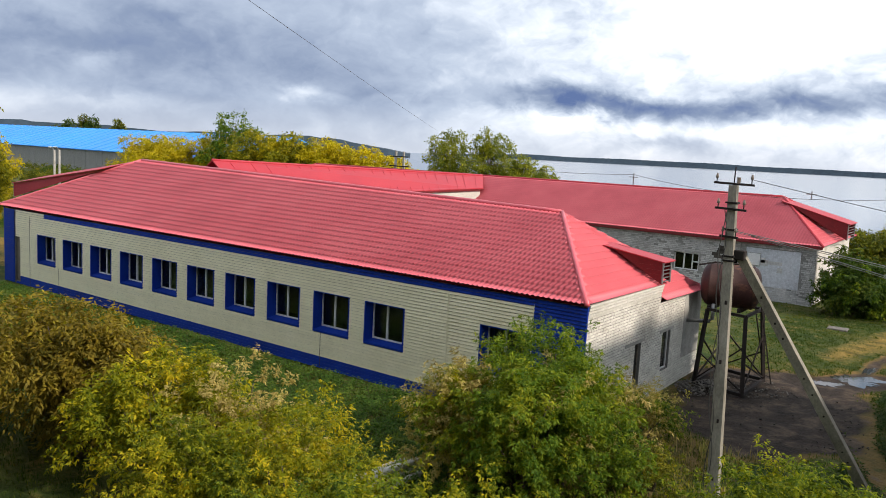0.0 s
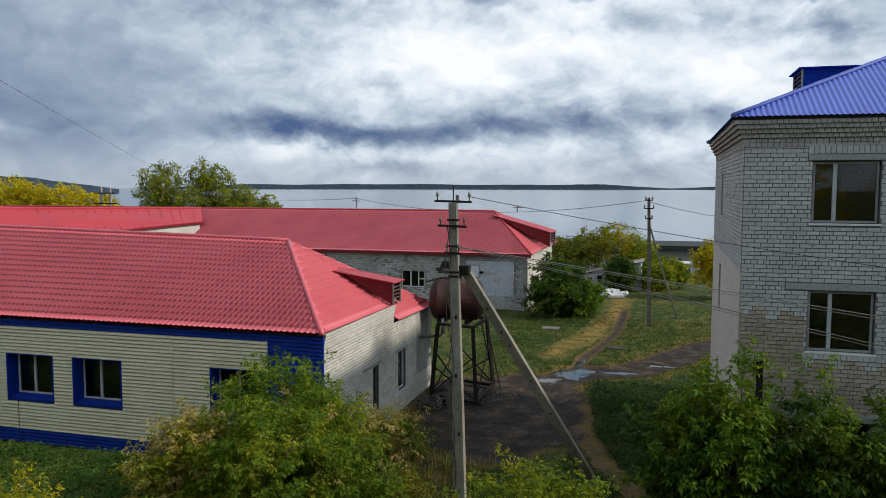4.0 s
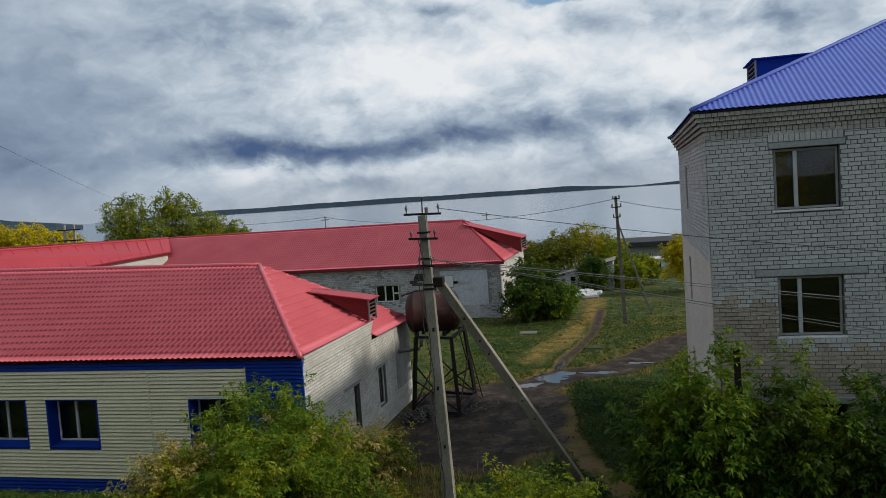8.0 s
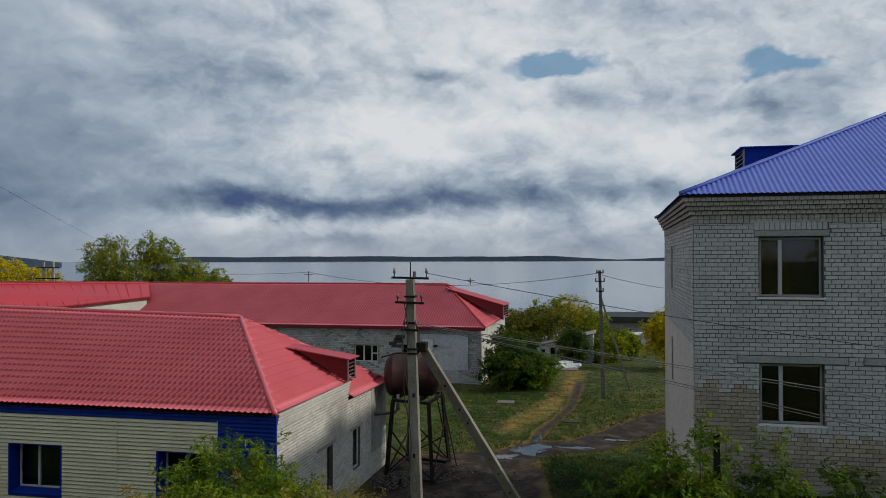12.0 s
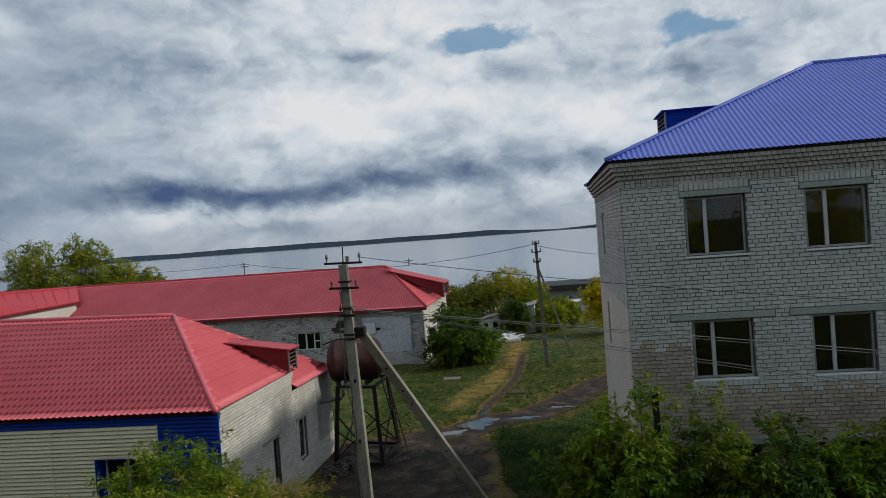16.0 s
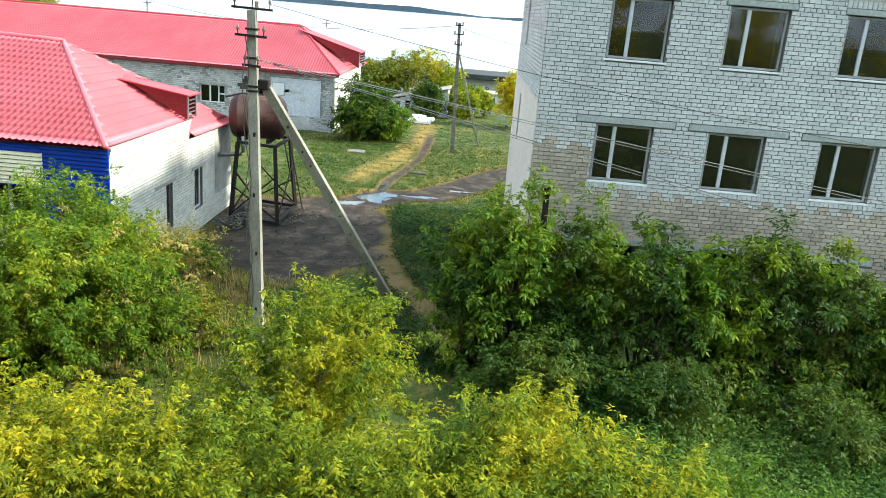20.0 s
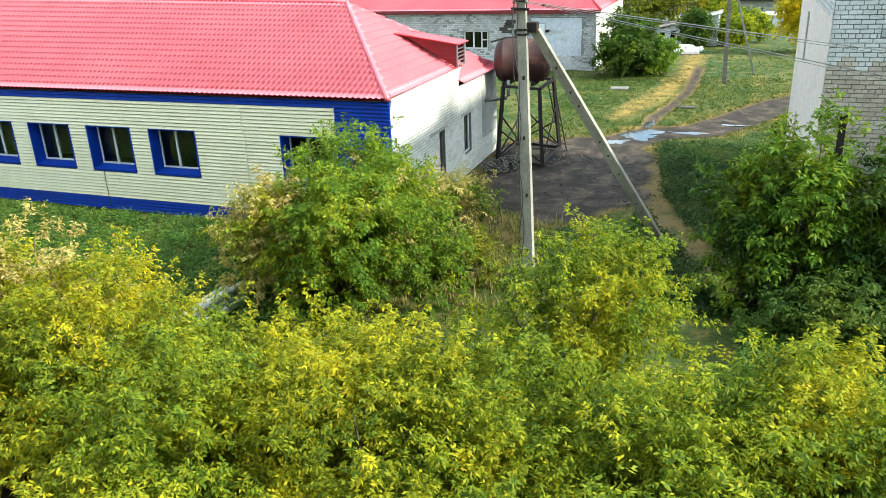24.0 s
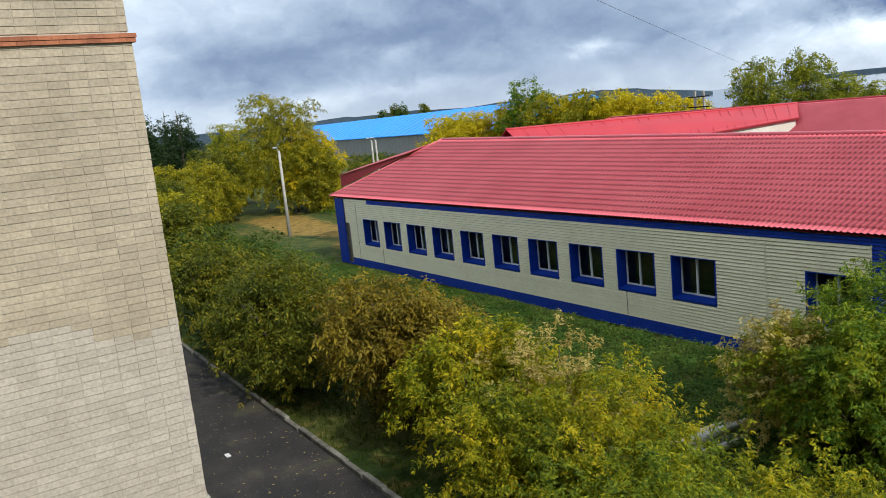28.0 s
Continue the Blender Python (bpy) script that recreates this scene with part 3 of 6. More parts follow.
def lapped(g, p, q, r):
    """A ridge capping of lapped lengths, as one tube."""
    k = max(int((q - p).length / 0.9), 2)
    pts, rad = [], []
    for i in range(k):
        pts += [p.lerp(q, i / k), p.lerp(q, (i + 0.97) / k)]
        rad += [r, r * 0.86]
    return g.tube(pts, rad, 8)


def hip_roof(parent, x0, x1, y0, y1, z, left, right, mat, wave=0.183, rows=0.35, amp=0.019, step=0.034, shape="tile", per=5, cap=0.09, cap_mat=None, deck=None):
    """Four slopes over a rectangle of eaves at height z, with the ridge from left to right, its caps and the boards beneath."""
    a, b, c, d = (x0, y0, z), (x1, y0, z), (x1, y1, z), (x0, y1, z)
    for q in ((a, b, right, left), (b, c, right, right), (c, d, left, right), (d, a, left, left)):
        v, f = slope(*q, wave, rows, amp, step, shape, per)
        part("roof_slope", array_mesh("roof_slope", v, f, mat), mat, parent)
    for p, q in ((a, left), (d, left), (b, right), (c, right), (left, right)):
        g = Geo()
        p, q = Vector(p) + Vector((0, 0, 0.03)), Vector(q) + Vector((0, 0, 0.03))
        lapped(g, p, q, cap)
        part("ridge_cap", g, cap_mat or mat, parent, smooth=True)
    g = Geo()
    mid = Vector(((x0 + x1) / 2, (y0 + y1) / 2, z))
    top = [Vector(p).lerp(mid, 0.01) + Vector((0, 0, -0.04)) for p in (a, b, c, d)] + [Vector(p) + Vector((0, 0, -0.08)) for p in (left, right)]
    g.add(top, [(0, 1, 5, 4), (1, 2, 5), (2, 3, 4, 5), (3, 0, 4), (3, 2, 1, 0)])
    part("roof_deck", g, deck or OLD_WOOD, parent)


def pvc_window(parent, x0, x1, z0, z1, y, depth=0.06, split=0.36, face=-1, mat=PVC, upright=PVC):
    """A plastic window facing -y with one upright; returns the part."""
    g = Geo()
    t = 0.055
    ya, yb = sorted((y, y - face * depth))
    for q in ((x0, x1, z0, z0 + t), (x0, x1, z1 - t, z1), (x0, x0 + t, z0 + t, z1 - t), (x1 - t, x1, z0 + t, z1 - t)):
        g.cbox(q[0], q[1], ya, yb, q[2], q[3], 0.006)
    win = part("window", g, mat, parent)
    xm = x0 + (x1 - x0) * split
    part("mullion", Geo().cbox(xm - 0.045, xm + 0.045, ya - 0.01, yb, z0 + t, z1 - t, 0.008), upright, win)
    for a, b in ((x0 + t, xm - 0.055), (xm + 0.055, x1 - t)):
        pane = part("pane", Geo().box(a, b, (ya + yb) / 2 - 0.004, (ya + yb) / 2 + 0.004, z0 + t, z1 - t), GLASS, win)
        pane.visible_shadow = False
    return win


# ---- ground, lake and far shore ----
YARD = [(-5.6, 25.6, 2.5), (-6.4, 28.2, 2.4), (-4.6, 28.0, 2.1), (-4.3, 30.6, 1.7), (-5.4, 32.2, 1.7), (-7.4, 30.8, 1.9), (-3.6, 25.6, 1.3), (-5.0, 23.6, 1.2),
        (-10.2, 5.3, 2.4), (-8.4, 4.6, 2.2)]
ROAD = [(-4.8, 32.0), (-3.4, 34.8), (-1.2, 35.8), (0.6, 39.0), (2.7, 43.0), (6.0, 47.5), (14, 54)]
RUT = [(-3.7, 35.0), (-3.5, 38.5), (-2.9, 41.5), (-2.4, 45.5), (-2.3, 54.0)]
FOOTPATH = [(-2.9, 29.5), (-2.4, 26.0), (-1.4, 22.9), (-0.5, 21.2), (0.2, 19.2), (1.1, 18.0), (2.4, 16.6)]
TRACK = [(-5.2, 38.2), (-4.4, 41.5), (-3.5, 46), (-2.9, 52), (-2.8, 60)]
PUDDLES = [(-3.8, 34.8, 1.15, 0.8), (-4.75, 33.3, 0.6, 0.5), (-1.7, 35.5, 0.9, 0.25), (-3.6, 36.9, 0.28, 0.9), (0.0, 37.4, 0.5, 0.2)]
FAR_PATH = [(-75, 27), (-62, 25.5), (-54, 27.5), (-50, 25)]


def to_line(px, py, line):
    best = np.full(px.shape, 1e9)
    for (ax, ay), (bx, by) in zip(line, line[1:]):
        dx, dy = bx - ax, by - ay
        t = np.clip(((px - ax) * dx + (py - ay) * dy) / (dx * dx + dy * dy), 0, 1)
        best = np.minimum(best, np.hypot(px - ax - t * dx, py - ay - t * dy))
    return best


def shore_y(x):
    return 122 + np.maximum(0, -(x + 70)) * 1.1 + 6 * np.sin(x * 0.03)


def ground_z(x, y):
    fall = np.clip((y - 56) / (shore_y(x) - 56), 0, 1.35)
    z = -3.9 * fall ** 1.3
    z = z + 0.04 * np.sin(x * 0.53 + 1.3 * np.sin(y * 0.31)) * np.cos(y * 0.47) * (1 - np.exp(-((x + 4) ** 2 + (y - 31) ** 2) / 90)) + 0.014 * np.sin(x * 2.3 + y * 1.1) + 0.012 * np.sin(x * 1.3 - y * 3.1)
    return z


gx = np.unique(np.r_[np.linspace(-4600, -400, 22), np.linspace(-400, -80, 33), np.arange(-80, -10, 0.5), np.arange(-10, 4, 0.2), np.arange(4, 32, 0.5), np.linspace(32, 400, 38), np.linspace(400, 4600, 22)])
gy = np.unique(np.r_[np.linspace(-3000, -60, 14), np.linspace(-60, -2, 12), np.arange(-2, 20, 0.5), np.arange(20, 48, 0.25), np.arange(48, 72, 0.5), np.linspace(72, 300, 58), np.linspace(300, 4600, 44)])
X, Y = np.meshgrid(gx, gy)
Z = ground_z(X, Y)
bare = np.zeros_like(X)
for bx, by, br in YARD:
    bare = np.maximum(bare, np.clip((br - np.hypot(X - bx, Y - by)) / 1.1 + 0.5, 0, 1))
bare = np.maximum(bare, np.clip((1.5 - to_line(X, Y, ROAD)) / 0.8, 0, 1))
bare = np.maximum(bare, 0.62 * np.clip((0.5 - to_line(X, Y, RUT)) / 0.35, 0, 1))
bare = np.maximum(bare, 0.36 * np.clip((0.9 - to_line(X, Y, FOOTPATH)) / 0.6, 0, 1))
bare = np.maximum(bare, 0.34 * np.clip((1.7 - np.hypot(X + 6.7, (Y - 21.6) * 0.8)) / 0.9, 0, 1))
dry = 0.85 * np.clip((1.7 - to_line(X, Y, TRACK)) / 1.5, 0, 1)
dry = np.maximum(dry, np.clip((3.6 - to_line(X, Y, FAR_PATH)) / 1.5, 0, 1))
dry = np.maximum(dry, 0.62 * np.clip((2.9 - to_line(X, Y, ROAD)) / 1.4, 0, 1))
Z = Z - 0.05 * np.clip(bare * 1.6, 0, 1)
for px, py, prx, pry in PUDDLES:
    Z = Z - 0.055 * np.clip(1.7 - np.hypot((X - px) / prx, (Y - py) / pry), 0, 1)
Z = np.where((X < -12.6) & (X > -62) & (Y > 2.6) & (Y < 7.2), np.minimum(Z, -0.06), Z)
idx = np.arange(X.size).reshape(X.shape)
quads = np.stack([idx[:-1, :-1], idx[:-1, 1:], idx[1:, 1:], idx[1:, :-1]], -1).reshape(-1, 4)

GROUND, gn = material("grass and trodden earth")
gpos = gn.add("ShaderNodeNewGeometry").outputs["Position"]
fine, mid, wide = gn.noise(gpos, 9.0, 5.0, 0.65), gn.noise(gpos, 1.3, 5.0, 0.6, 0.3), gn.noise(gpos, 0.16, 4.0, 0.55)
turf = gn.ramp(mid, [(0.3, (0.019, 0.038, 0.007)), (0.5, (0.038, 0.067, 0.011)), (0.7, (0.078, 0.098, 0.017))])
turf = gn.mix(gn.ramp(wide, [(0.45, (0, 0, 0)), (0.7, (0.7, 0.7, 0.7))]), turf, (0.13, 0.12, 0.03))
straw = gn.ramp(mid, [(0.3, (0.13, 0.085, 0.022)), (0.5, (0.24, 0.155, 0.035)), (0.7, (0.34, 0.23, 0.06))])
mud = gn.ramp(mid, [(0.3, (0.014, 0.011, 0.009)), (0.5, (0.040, 0.030, 0.023)), (0.7, (0.105, 0.076, 0.054))])
jitter = gn.math("SUBTRACT", gn.math("ADD", gn.math("MULTIPLY", mid, 0.9), gn.math("MULTIPLY", fine, 0.5)), 0.7)


def edge(attr, lo, hi):
    a = gn.add("ShaderNodeAttribute", attribute_name=attr).outputs["Fac"]
    return gn.ramp(gn.math("ADD", a, jitter), [(lo, (0, 0, 0)), (hi, (1, 1, 1))])


gcol = gn.mix(edge("dry", 0.40, 1.0), turf, straw)
loam = gn.ramp(mid, [(0.3, (0.07, 0.06, 0.018)), (0.5, (0.15, 0.09, 0.032)), (0.7, (0.26, 0.155, 0.055))])
gcol = gn.mix(gn.math("MULTIPLY", edge("bare", 0.02, 0.3), 0.75), gcol, loam)
bare_edge = edge("bare", 0.38, 0.6)
gcol = gn.mix(bare_edge, gcol, mud)
gcol = gn.mix(0.5, gcol, gn.ramp(fine, [(0.3, (0.35, 0.35, 0.35)), (0.7, (1.4, 1.4, 1.4))]), "MULTIPLY")
gb = gn.add("ShaderNodeBump", {"Strength": 0.9, "Distance": 0.08, "Height": fine})
gp = gn.add("ShaderNodeBsdfPrincipled", {"Base Color": gcol, "Roughness": 0.93, "Specular IOR Level": 0.2, "Normal": gb.outputs[0]})
gn.add("ShaderNodeOutputMaterial", {0: gp.outputs[0]})
gme = array_mesh("ground", np.stack([X, Y, Z], -1).reshape(-1, 3), quads, GROUND, True)
for nm, arr in (("bare", bare), ("dry", dry)):
    gme.attributes.new(nm, "FLOAT", "POINT").data.foreach_set("value", arr.astype(np.float32).ravel())
tagged(new("ground", gme), "uneven grass with bare muddy yard and worn tracks", "ground", kind="structure")

WATER, wn = material("lake water")
wpos = wn.add("ShaderNodeNewGeometry").outputs["Position"]
wb = wn.add("ShaderNodeBump", {"Strength": 0.12, "Distance": 0.3, "Height": wn.noise(wn.add("ShaderNodeVectorMath", {0: wpos, 1: (0.06, 0.25, 1)}, operation="MULTIPLY").outputs[0], 1.0, 5.0)})
wp = wn.add("ShaderNodeBsdfPrincipled", {"Base Color": (0.10, 0.14, 0.18, 1), "Roughness": 0.12, "IOR": 1.33, "Specular IOR Level": 0.5, "Normal": wb.outputs[0]})
wn.add("ShaderNodeOutputMaterial", {0: wp.outputs[0]})
lake_g = Geo()
lake_g.add([(-4600, 100, -3.6), (4600, 100, -3.6), (4600, 4900, -3.6), (-4600, 4900, -3.6)], [(0, 1, 2, 3)])
solo("water", lake_g, WATER, "wide calm grey lake reflecting the cloudy sky", "lake", kind="structure")


def far_shore(y, x0, x1, h, seed):
    """A wooded shore on an arc of radius y between two bearings."""
    rnd = random.Random(seed)
    g, x, v = Geo(), x0, []
    hh = h
    while x < x1:
        hh = h * (0.85 + 0.06 * math.sin(x * 23 + seed) + 0.04 * math.sin(x * 57 + 2 * seed))
        v.append((x, hh * (1 + 0.07 * rnd.random()) * min(1, 0.12 + (x - x0) * 9, 0.12 + (x1 - x) * 9)))
        x += (14 + 10 * rnd.random()) / y
    ring = lambda a, r: (r * math.sin(a), r * math.cos(a))  # noqa: E731
    pts = [(*ring(px, y), -3.7) for px, _ in v] + [(*ring(px, y + 15), t - 3.6) for px, t in v] + [(*ring(px, y + 160), t - 2.0) for px, t in v]
    n = len(v)
    for i in range(n - 1):
        g.f += [(i, i + 1, n + i + 1, n + i), (n + i, n + i + 1, 2 * n + i + 1, 2 * n + i)]
    g.v = pts
    return g


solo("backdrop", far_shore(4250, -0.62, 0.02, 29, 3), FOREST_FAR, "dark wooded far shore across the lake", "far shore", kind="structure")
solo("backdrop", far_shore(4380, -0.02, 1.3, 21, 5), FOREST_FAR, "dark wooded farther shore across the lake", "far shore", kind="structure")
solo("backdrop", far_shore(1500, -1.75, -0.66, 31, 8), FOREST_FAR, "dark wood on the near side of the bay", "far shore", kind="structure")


def puddle(x, y, rx, ry, seed):
    rnd = random.Random(seed)
    ph = [rnd.uniform(0, 6.28) for _ in range(4)]
    n = 120
    pts = []
    for i in range(n):
        a = 2 * math.pi * i / n
        k = 0.9 + 0.25 * math.sin(2 * a + ph[0]) + 0.18 * math.sin(3 * a + ph[1]) + 0.16 * math.sin(5 * a + ph[2]) + 0.16 * math.sin(9 * a + ph[3]) + 0.10 * math.sin(17 * a + ph[1])
        pts.append((x + rx * k * math.cos(a), y + ry * k * math.sin(a), -0.098))
    g = Geo().prism(pts, (0, 0, 0.020))
    solo("puddle", g, PUDDLE, "shallow rain puddle in muddy wheel ruts", "puddle", "puddles in the yard")


PUDDLE, pn = material("puddle water")
pp = pn.add("ShaderNodeBsdfPrincipled", {"Base Color": (0.035, 0.037, 0.042, 1), "Roughness": 0.06, "IOR": 1.33})
pn.add("ShaderNodeOutputMaterial", {0: pp.outputs[0]})
for i, q in enumerate(PUDDLES):
    puddle(*q, i)

drive = Geo()
rn = random.Random(4)
left = [(-60 + 1.2 * i, 3.1 + 0.25 * math.sin(i * 1.3) if i < 38 else 4.4 + 0.2 * (i - 38)) for i in range(41)]
n = len(left)
for px, py in left:
    drive.v.append((px, (py if px > -14.8 else 4.15) if px > -17 else 3.4, 0.035))
for px, py in left:
    drive.v.append((px, 7.0, 0.035))
for px, py in left:
    drive.v.append((px, ((py if px > -14.8 else 4.15) if px > -17 else 3.4) - 0.35, -0.03))
for i in range(n - 1):
    drive.f.append((i, i + 1, n + i + 1, n + i))
    drive.f.append((2 * n + i, 2 * n + i + 1, i + 1, i))
solo("driveway", drive, ASPHALT, "dark worn asphalt driveway beside the brick wing", "driveway", kind="structure")


def kerb(x0, x1, y, seed):
    rnd = random.Random(seed)
    k = thing("kerb", ((x0 + x1) / 2, y, 0), "row of weathered concrete kerb stones", "kerb", kind="structure")
    x = x0
    while x < x1 - 0.3:
        dx = min(1.0, x1 - x)
        dy, dz = rnd.uniform(-0.025, 0.025), rnd.uniform(-0.03, 0.02)
        part("kerb_stone", Geo().cbox(x + 0.008, x + dx - 0.008, y - 0.075 + dy, y + 0.075 + dy, -0.12, 0.15 + dz, 0.02), KERB_STONE, k)
        x += dx


kerb(-42, -12.9, 7.08, 1)
kerb(-16.6, -13.3, 3.58, 2)

# ---- long single-storey building with cream siding and red roof ----
NX0, NX1, NY0, NY1 = -44.5, -9.2, 20.14, 30.9
nb = thing("long_building", (-27, 25.5, 0), "long single-storey building with cream siding and red metal roof", "building")
NWIN = [(-40.90 + 2.566 * i, -40.90 + 2.566 * i + 1.84, 1.38, 2.95) for i in range(10)] + [(-12.87, -11.0, 1.38, 2.95)]
g = Geo()
wall(g, "y", NY0 + 0.01, 0.46, NX0, NX1 - 0.03, 0, 4.05, NWIN + [(-43.35, -42.75, 0.1, 2.6)])
part("wall", g, MORTAR, nb)
EWIN = [(24.12, 24.68, 0.72, 2.25), (26.7, 27.55, 0.80, 2.25)]
g = Geo()
wall(g, "x", NX1 - 0.02, -0.4, NY0 + 0.48, 26.25, 0, 4.0, EWIN)
wall(g, "x", NX1 - 0.02, -0.4, 26.25, NY1, 0, 3.36, EWIN)
part("wall", g, MORTAR, nb, "white brick side wall")
g = Geo()
wall(g, "y", NY1, -0.4, NX0, NX1 - 0.45, 0, 3.4)
wall(g, "x", NX0, 0.4, NY0 + 0.45, NY1 - 0.45, 0, 4.05)
part("wall", g, FAR_PLASTER, nb)
g = Geo()
g.box(NX0 + 0.45, NX1 - 0.45, NY0 + 0.45, NY1 - 0.45, 0.3, 0.4)
g.box(NX0 + 0.45, NX1 - 0.45, NY0 + 0.45, NY1 - 0.45, 3.2, 3.38)
g.box(NX0 + 0.45, NX1 - 0.45, 24.9, 25.1, 0.4, 3.2)
part("inner_floor", g, PALE_ROOM, nb)

# siding, board by board
SIDE_H = 0.112
shared_boards = {}


def board(x0, x1, z, mat, y=NY0):
    key = (round(x1 - x0, 2), mat.name)
    if key not in shared_boards:
        w = (x1 - x0) / 2 - 0.002
        q = Geo()
        q.add([(-w, -0.050, 0), (w, -0.050, 0), (-w, -0.012, SIDE_H - 0.021), (w, -0.012, SIDE_H - 0.021), (-w, 0.004, 0), (w, 0.004, 0), (-w, 0.004, SIDE_H - 0.021), (w, 0.004, SIDE_H - 0.021), (-w, -0.050, 0.016), (w, -0.050, 0.016)],
              [(0, 1, 9, 8), (8, 9, 3, 2), (0, 4, 5, 1), (2, 3, 7, 6), (0, 8, 2, 6, 4), (1, 5, 7, 3, 9)])
        shared_boards[key] = q.mesh("board", mat)
    part("board", shared_boards[key], mat, nb, at=((x0 + x1) / 2, y, z))


z = 0.02
while z < 4.02:
    zt = z + SIDE_H
    runs = cells(-43.2, -10.95, z, zt, [h for h in NWIN] + [(-43.35, -42.75, 0.1, 2.6)])
    runs = [(a, b) for a, b, c, d in runs if c <= z + SIDE_H / 2 < d]
    navy_all = z < 0.42 or z > 3.74
    for a, b in runs:
        if navy_all and z > 3.7:
            board(a, -40.2, z, CREAM)
            board(-40.2, b, z, NAVY)
        elif b - a > 12:
            m = -20.0
            board(a, m, z, NAVY if navy_all else CREAM)
            board(m, b, z, NAVY if navy_all else CREAM)
        else:
            board(a, b, z, NAVY if navy_all else CREAM)
    board(-10.94, NX1, z, NAVY)
    board(NX0, -43.4, z, NAVY)
    z += SIDE_H
part("corner_trim", Geo().cbox(NX1 - 0.03, NX1 + 0.03, NY0 - 0.035, NY0 + 0.03, 0, 4.1, 0.006), NAVY, nb)
part("corner_trim", Geo().cbox(NX0 - 0.03, NX0 + 0.03, NY0 - 0.035, NY0 + 0.03, 0, 4.1, 0.006), NAVY, nb)
part("panel_edge", Geo().cbox(-10.975, -10.935, NY0 - 0.04, NY0 - 0.02, 3.0, 3.86, 0.006), CREAM, nb)
part("joint_cover", Geo().cbox(-14.18, -14.12, NY0 - 0.05, NY0 - 0.03, 0.45, 3.74, 0.005), CREAM, nb)
part("panel_edge", Geo().cbox(-12.9, -10.94, NY0 - 0.05, NY0 - 0.02, 2.955, 3.0, 0.006), CREAM, nb)
for xj in (-19.95, -41.7, -38.75):
    part("downpipe", Geo().tube([(xj, NY0 - 0.035, 0.05), (xj, NY0 - 0.035, 1.38 if xj > -41 else 3.8)], 0.014, 6), WIRE, nb)

# windows in deep navy reveals
reveal = Geo()
W, HH, DP = 1.84, 1.57, 0.46
for q in ((0, W, -0.045, DP, 0, 0.07), (0, W, -0.045, DP, HH - 0.06, HH), (0, 0.06, -0.045, DP, 0.07, HH - 0.06), (W - 0.06, W, -0.045, DP, 0.07, HH - 0.06)):
    reveal.cbox(*q, 0.008)
reveal.add([(0.06, -0.06, 0.07), (W - 0.06, -0.06, 0.07), (W - 0.06, DP - 0.08, 0.14), (0.06, DP - 0.08, 0.14), (0.06, DP - 0.08, 0.07), (W - 0.06, DP - 0.08, 0.07)], [(0, 1, 2, 3), (0, 3, 4), (1, 5, 2), (3, 2, 5, 4)])
reveal_me = reveal.mesh("window_reveal", NAVY)
sash = Geo()
for q in ((0.06, W - 0.06, 0.14, 0.20), (0.06, W - 0.06, HH - 0.12, HH - 0.06), (0.06, 0.11, 0.20, HH - 0.12), (W - 0.11, W - 0.06, 0.20, HH - 0.12)):
    sash.cbox(q[0], q[1], DP - 0.08, DP - 0.01, q[2], q[3], 0.008)
sash_me = sash.mesh("frame", PVC)
mull_me = Geo().cbox(0.70, 0.78, DP - 0.09, DP - 0.01, 0.20, HH - 0.12, 0.008).mesh("mullion", PVC)
pane_me = [Geo().box(a, b, DP - 0.05, DP - 0.042, 0.20, HH - 0.12).mesh("pane", GLASS) for a, b in ((0.11, 0.70), (0.78, W - 0.11))]
for x0, x1, z0, z1 in NWIN:
    win = part("window", reveal_me, NAVY, nb, "white framed window in a deep navy reveal", at=(x0, NY0, z0))
    part("frame", sash_me, PVC, win)
    part("mullion", mull_me, PVC, win)
    for me in pane_me:
        part("pane", me, GLASS, win).visible_shadow = False
door = part("door", Geo().cbox(-43.33, -42.77, NY0 + 0.1, NY0 + 0.16, 0.12, 2.58, 0.01), OLD_WOOD, nb, "grey wooden side door")
part("handle", Geo().tube([(-42.9, NY0 + 0.06, 1.2), (-42.9, NY0 + 0.06, 1.35)], 0.015, 6), STEEL, door)

# side wall facing the yard
bricks(nb, "x", NX1 - 0.02, 1, NY0 + 0.02, NY1, 0, 4.05, EWIN + [(26.25, 40, 3.42, 9)], lambda y, z: LIME_BRICK, bw=0.25, bh=0.098, near=(22.5, 3.2), seed=5, joint=0.022, upright=0.4)
for i in range(4):
    part("corbel_course", Geo().cbox(NX1 - 0.01, NX1 + 0.03 + 0.022 * i, NY0 + 0.03, 26.2, 3.72 + 0.1 * i, 3.80 + 0.1 * i, 0.008), LIME_BRICK, nb)
part("dark_plaster", Geo().cbox(NX1 - 0.01, NX1 + 0.012, 28.9, NY1 - 0.02, 0.9, 3.38, 0.01), CONCRETE, nb, "grey damp render patch")
for (a, b, c, d), col in zip(EWIN, (OLD_WOOD, PVC)):
    lint = part("lintel", Geo().cbox(NX1 - 0.06, NX1 + 0.02, a - 0.9 if a < 25 else a - 0.25, b + 0.25, d, d + 0.12, 0.01), CONCRETE, nb)
    g = Geo()
    for q in ((a, b, c, c + 0.05), (a, b, d - 0.05, d), (a, a + 0.06, c + 0.05, d - 0.05), (b - 0.06, b, c + 0.05, d - 0.05)):
        g.cbox(NX1 - 0.16, NX1 - 0.10, q[0], q[1], q[2], q[3], 0.006)
    wn_ = part("window", g, col, nb)
    part("pane", Geo().box(NX1 - 0.135, NX1 - 0.127, a + 0.06, b - 0.06, c + 0.05, d - 0.05), GLASS, wn_).visible_shadow = False

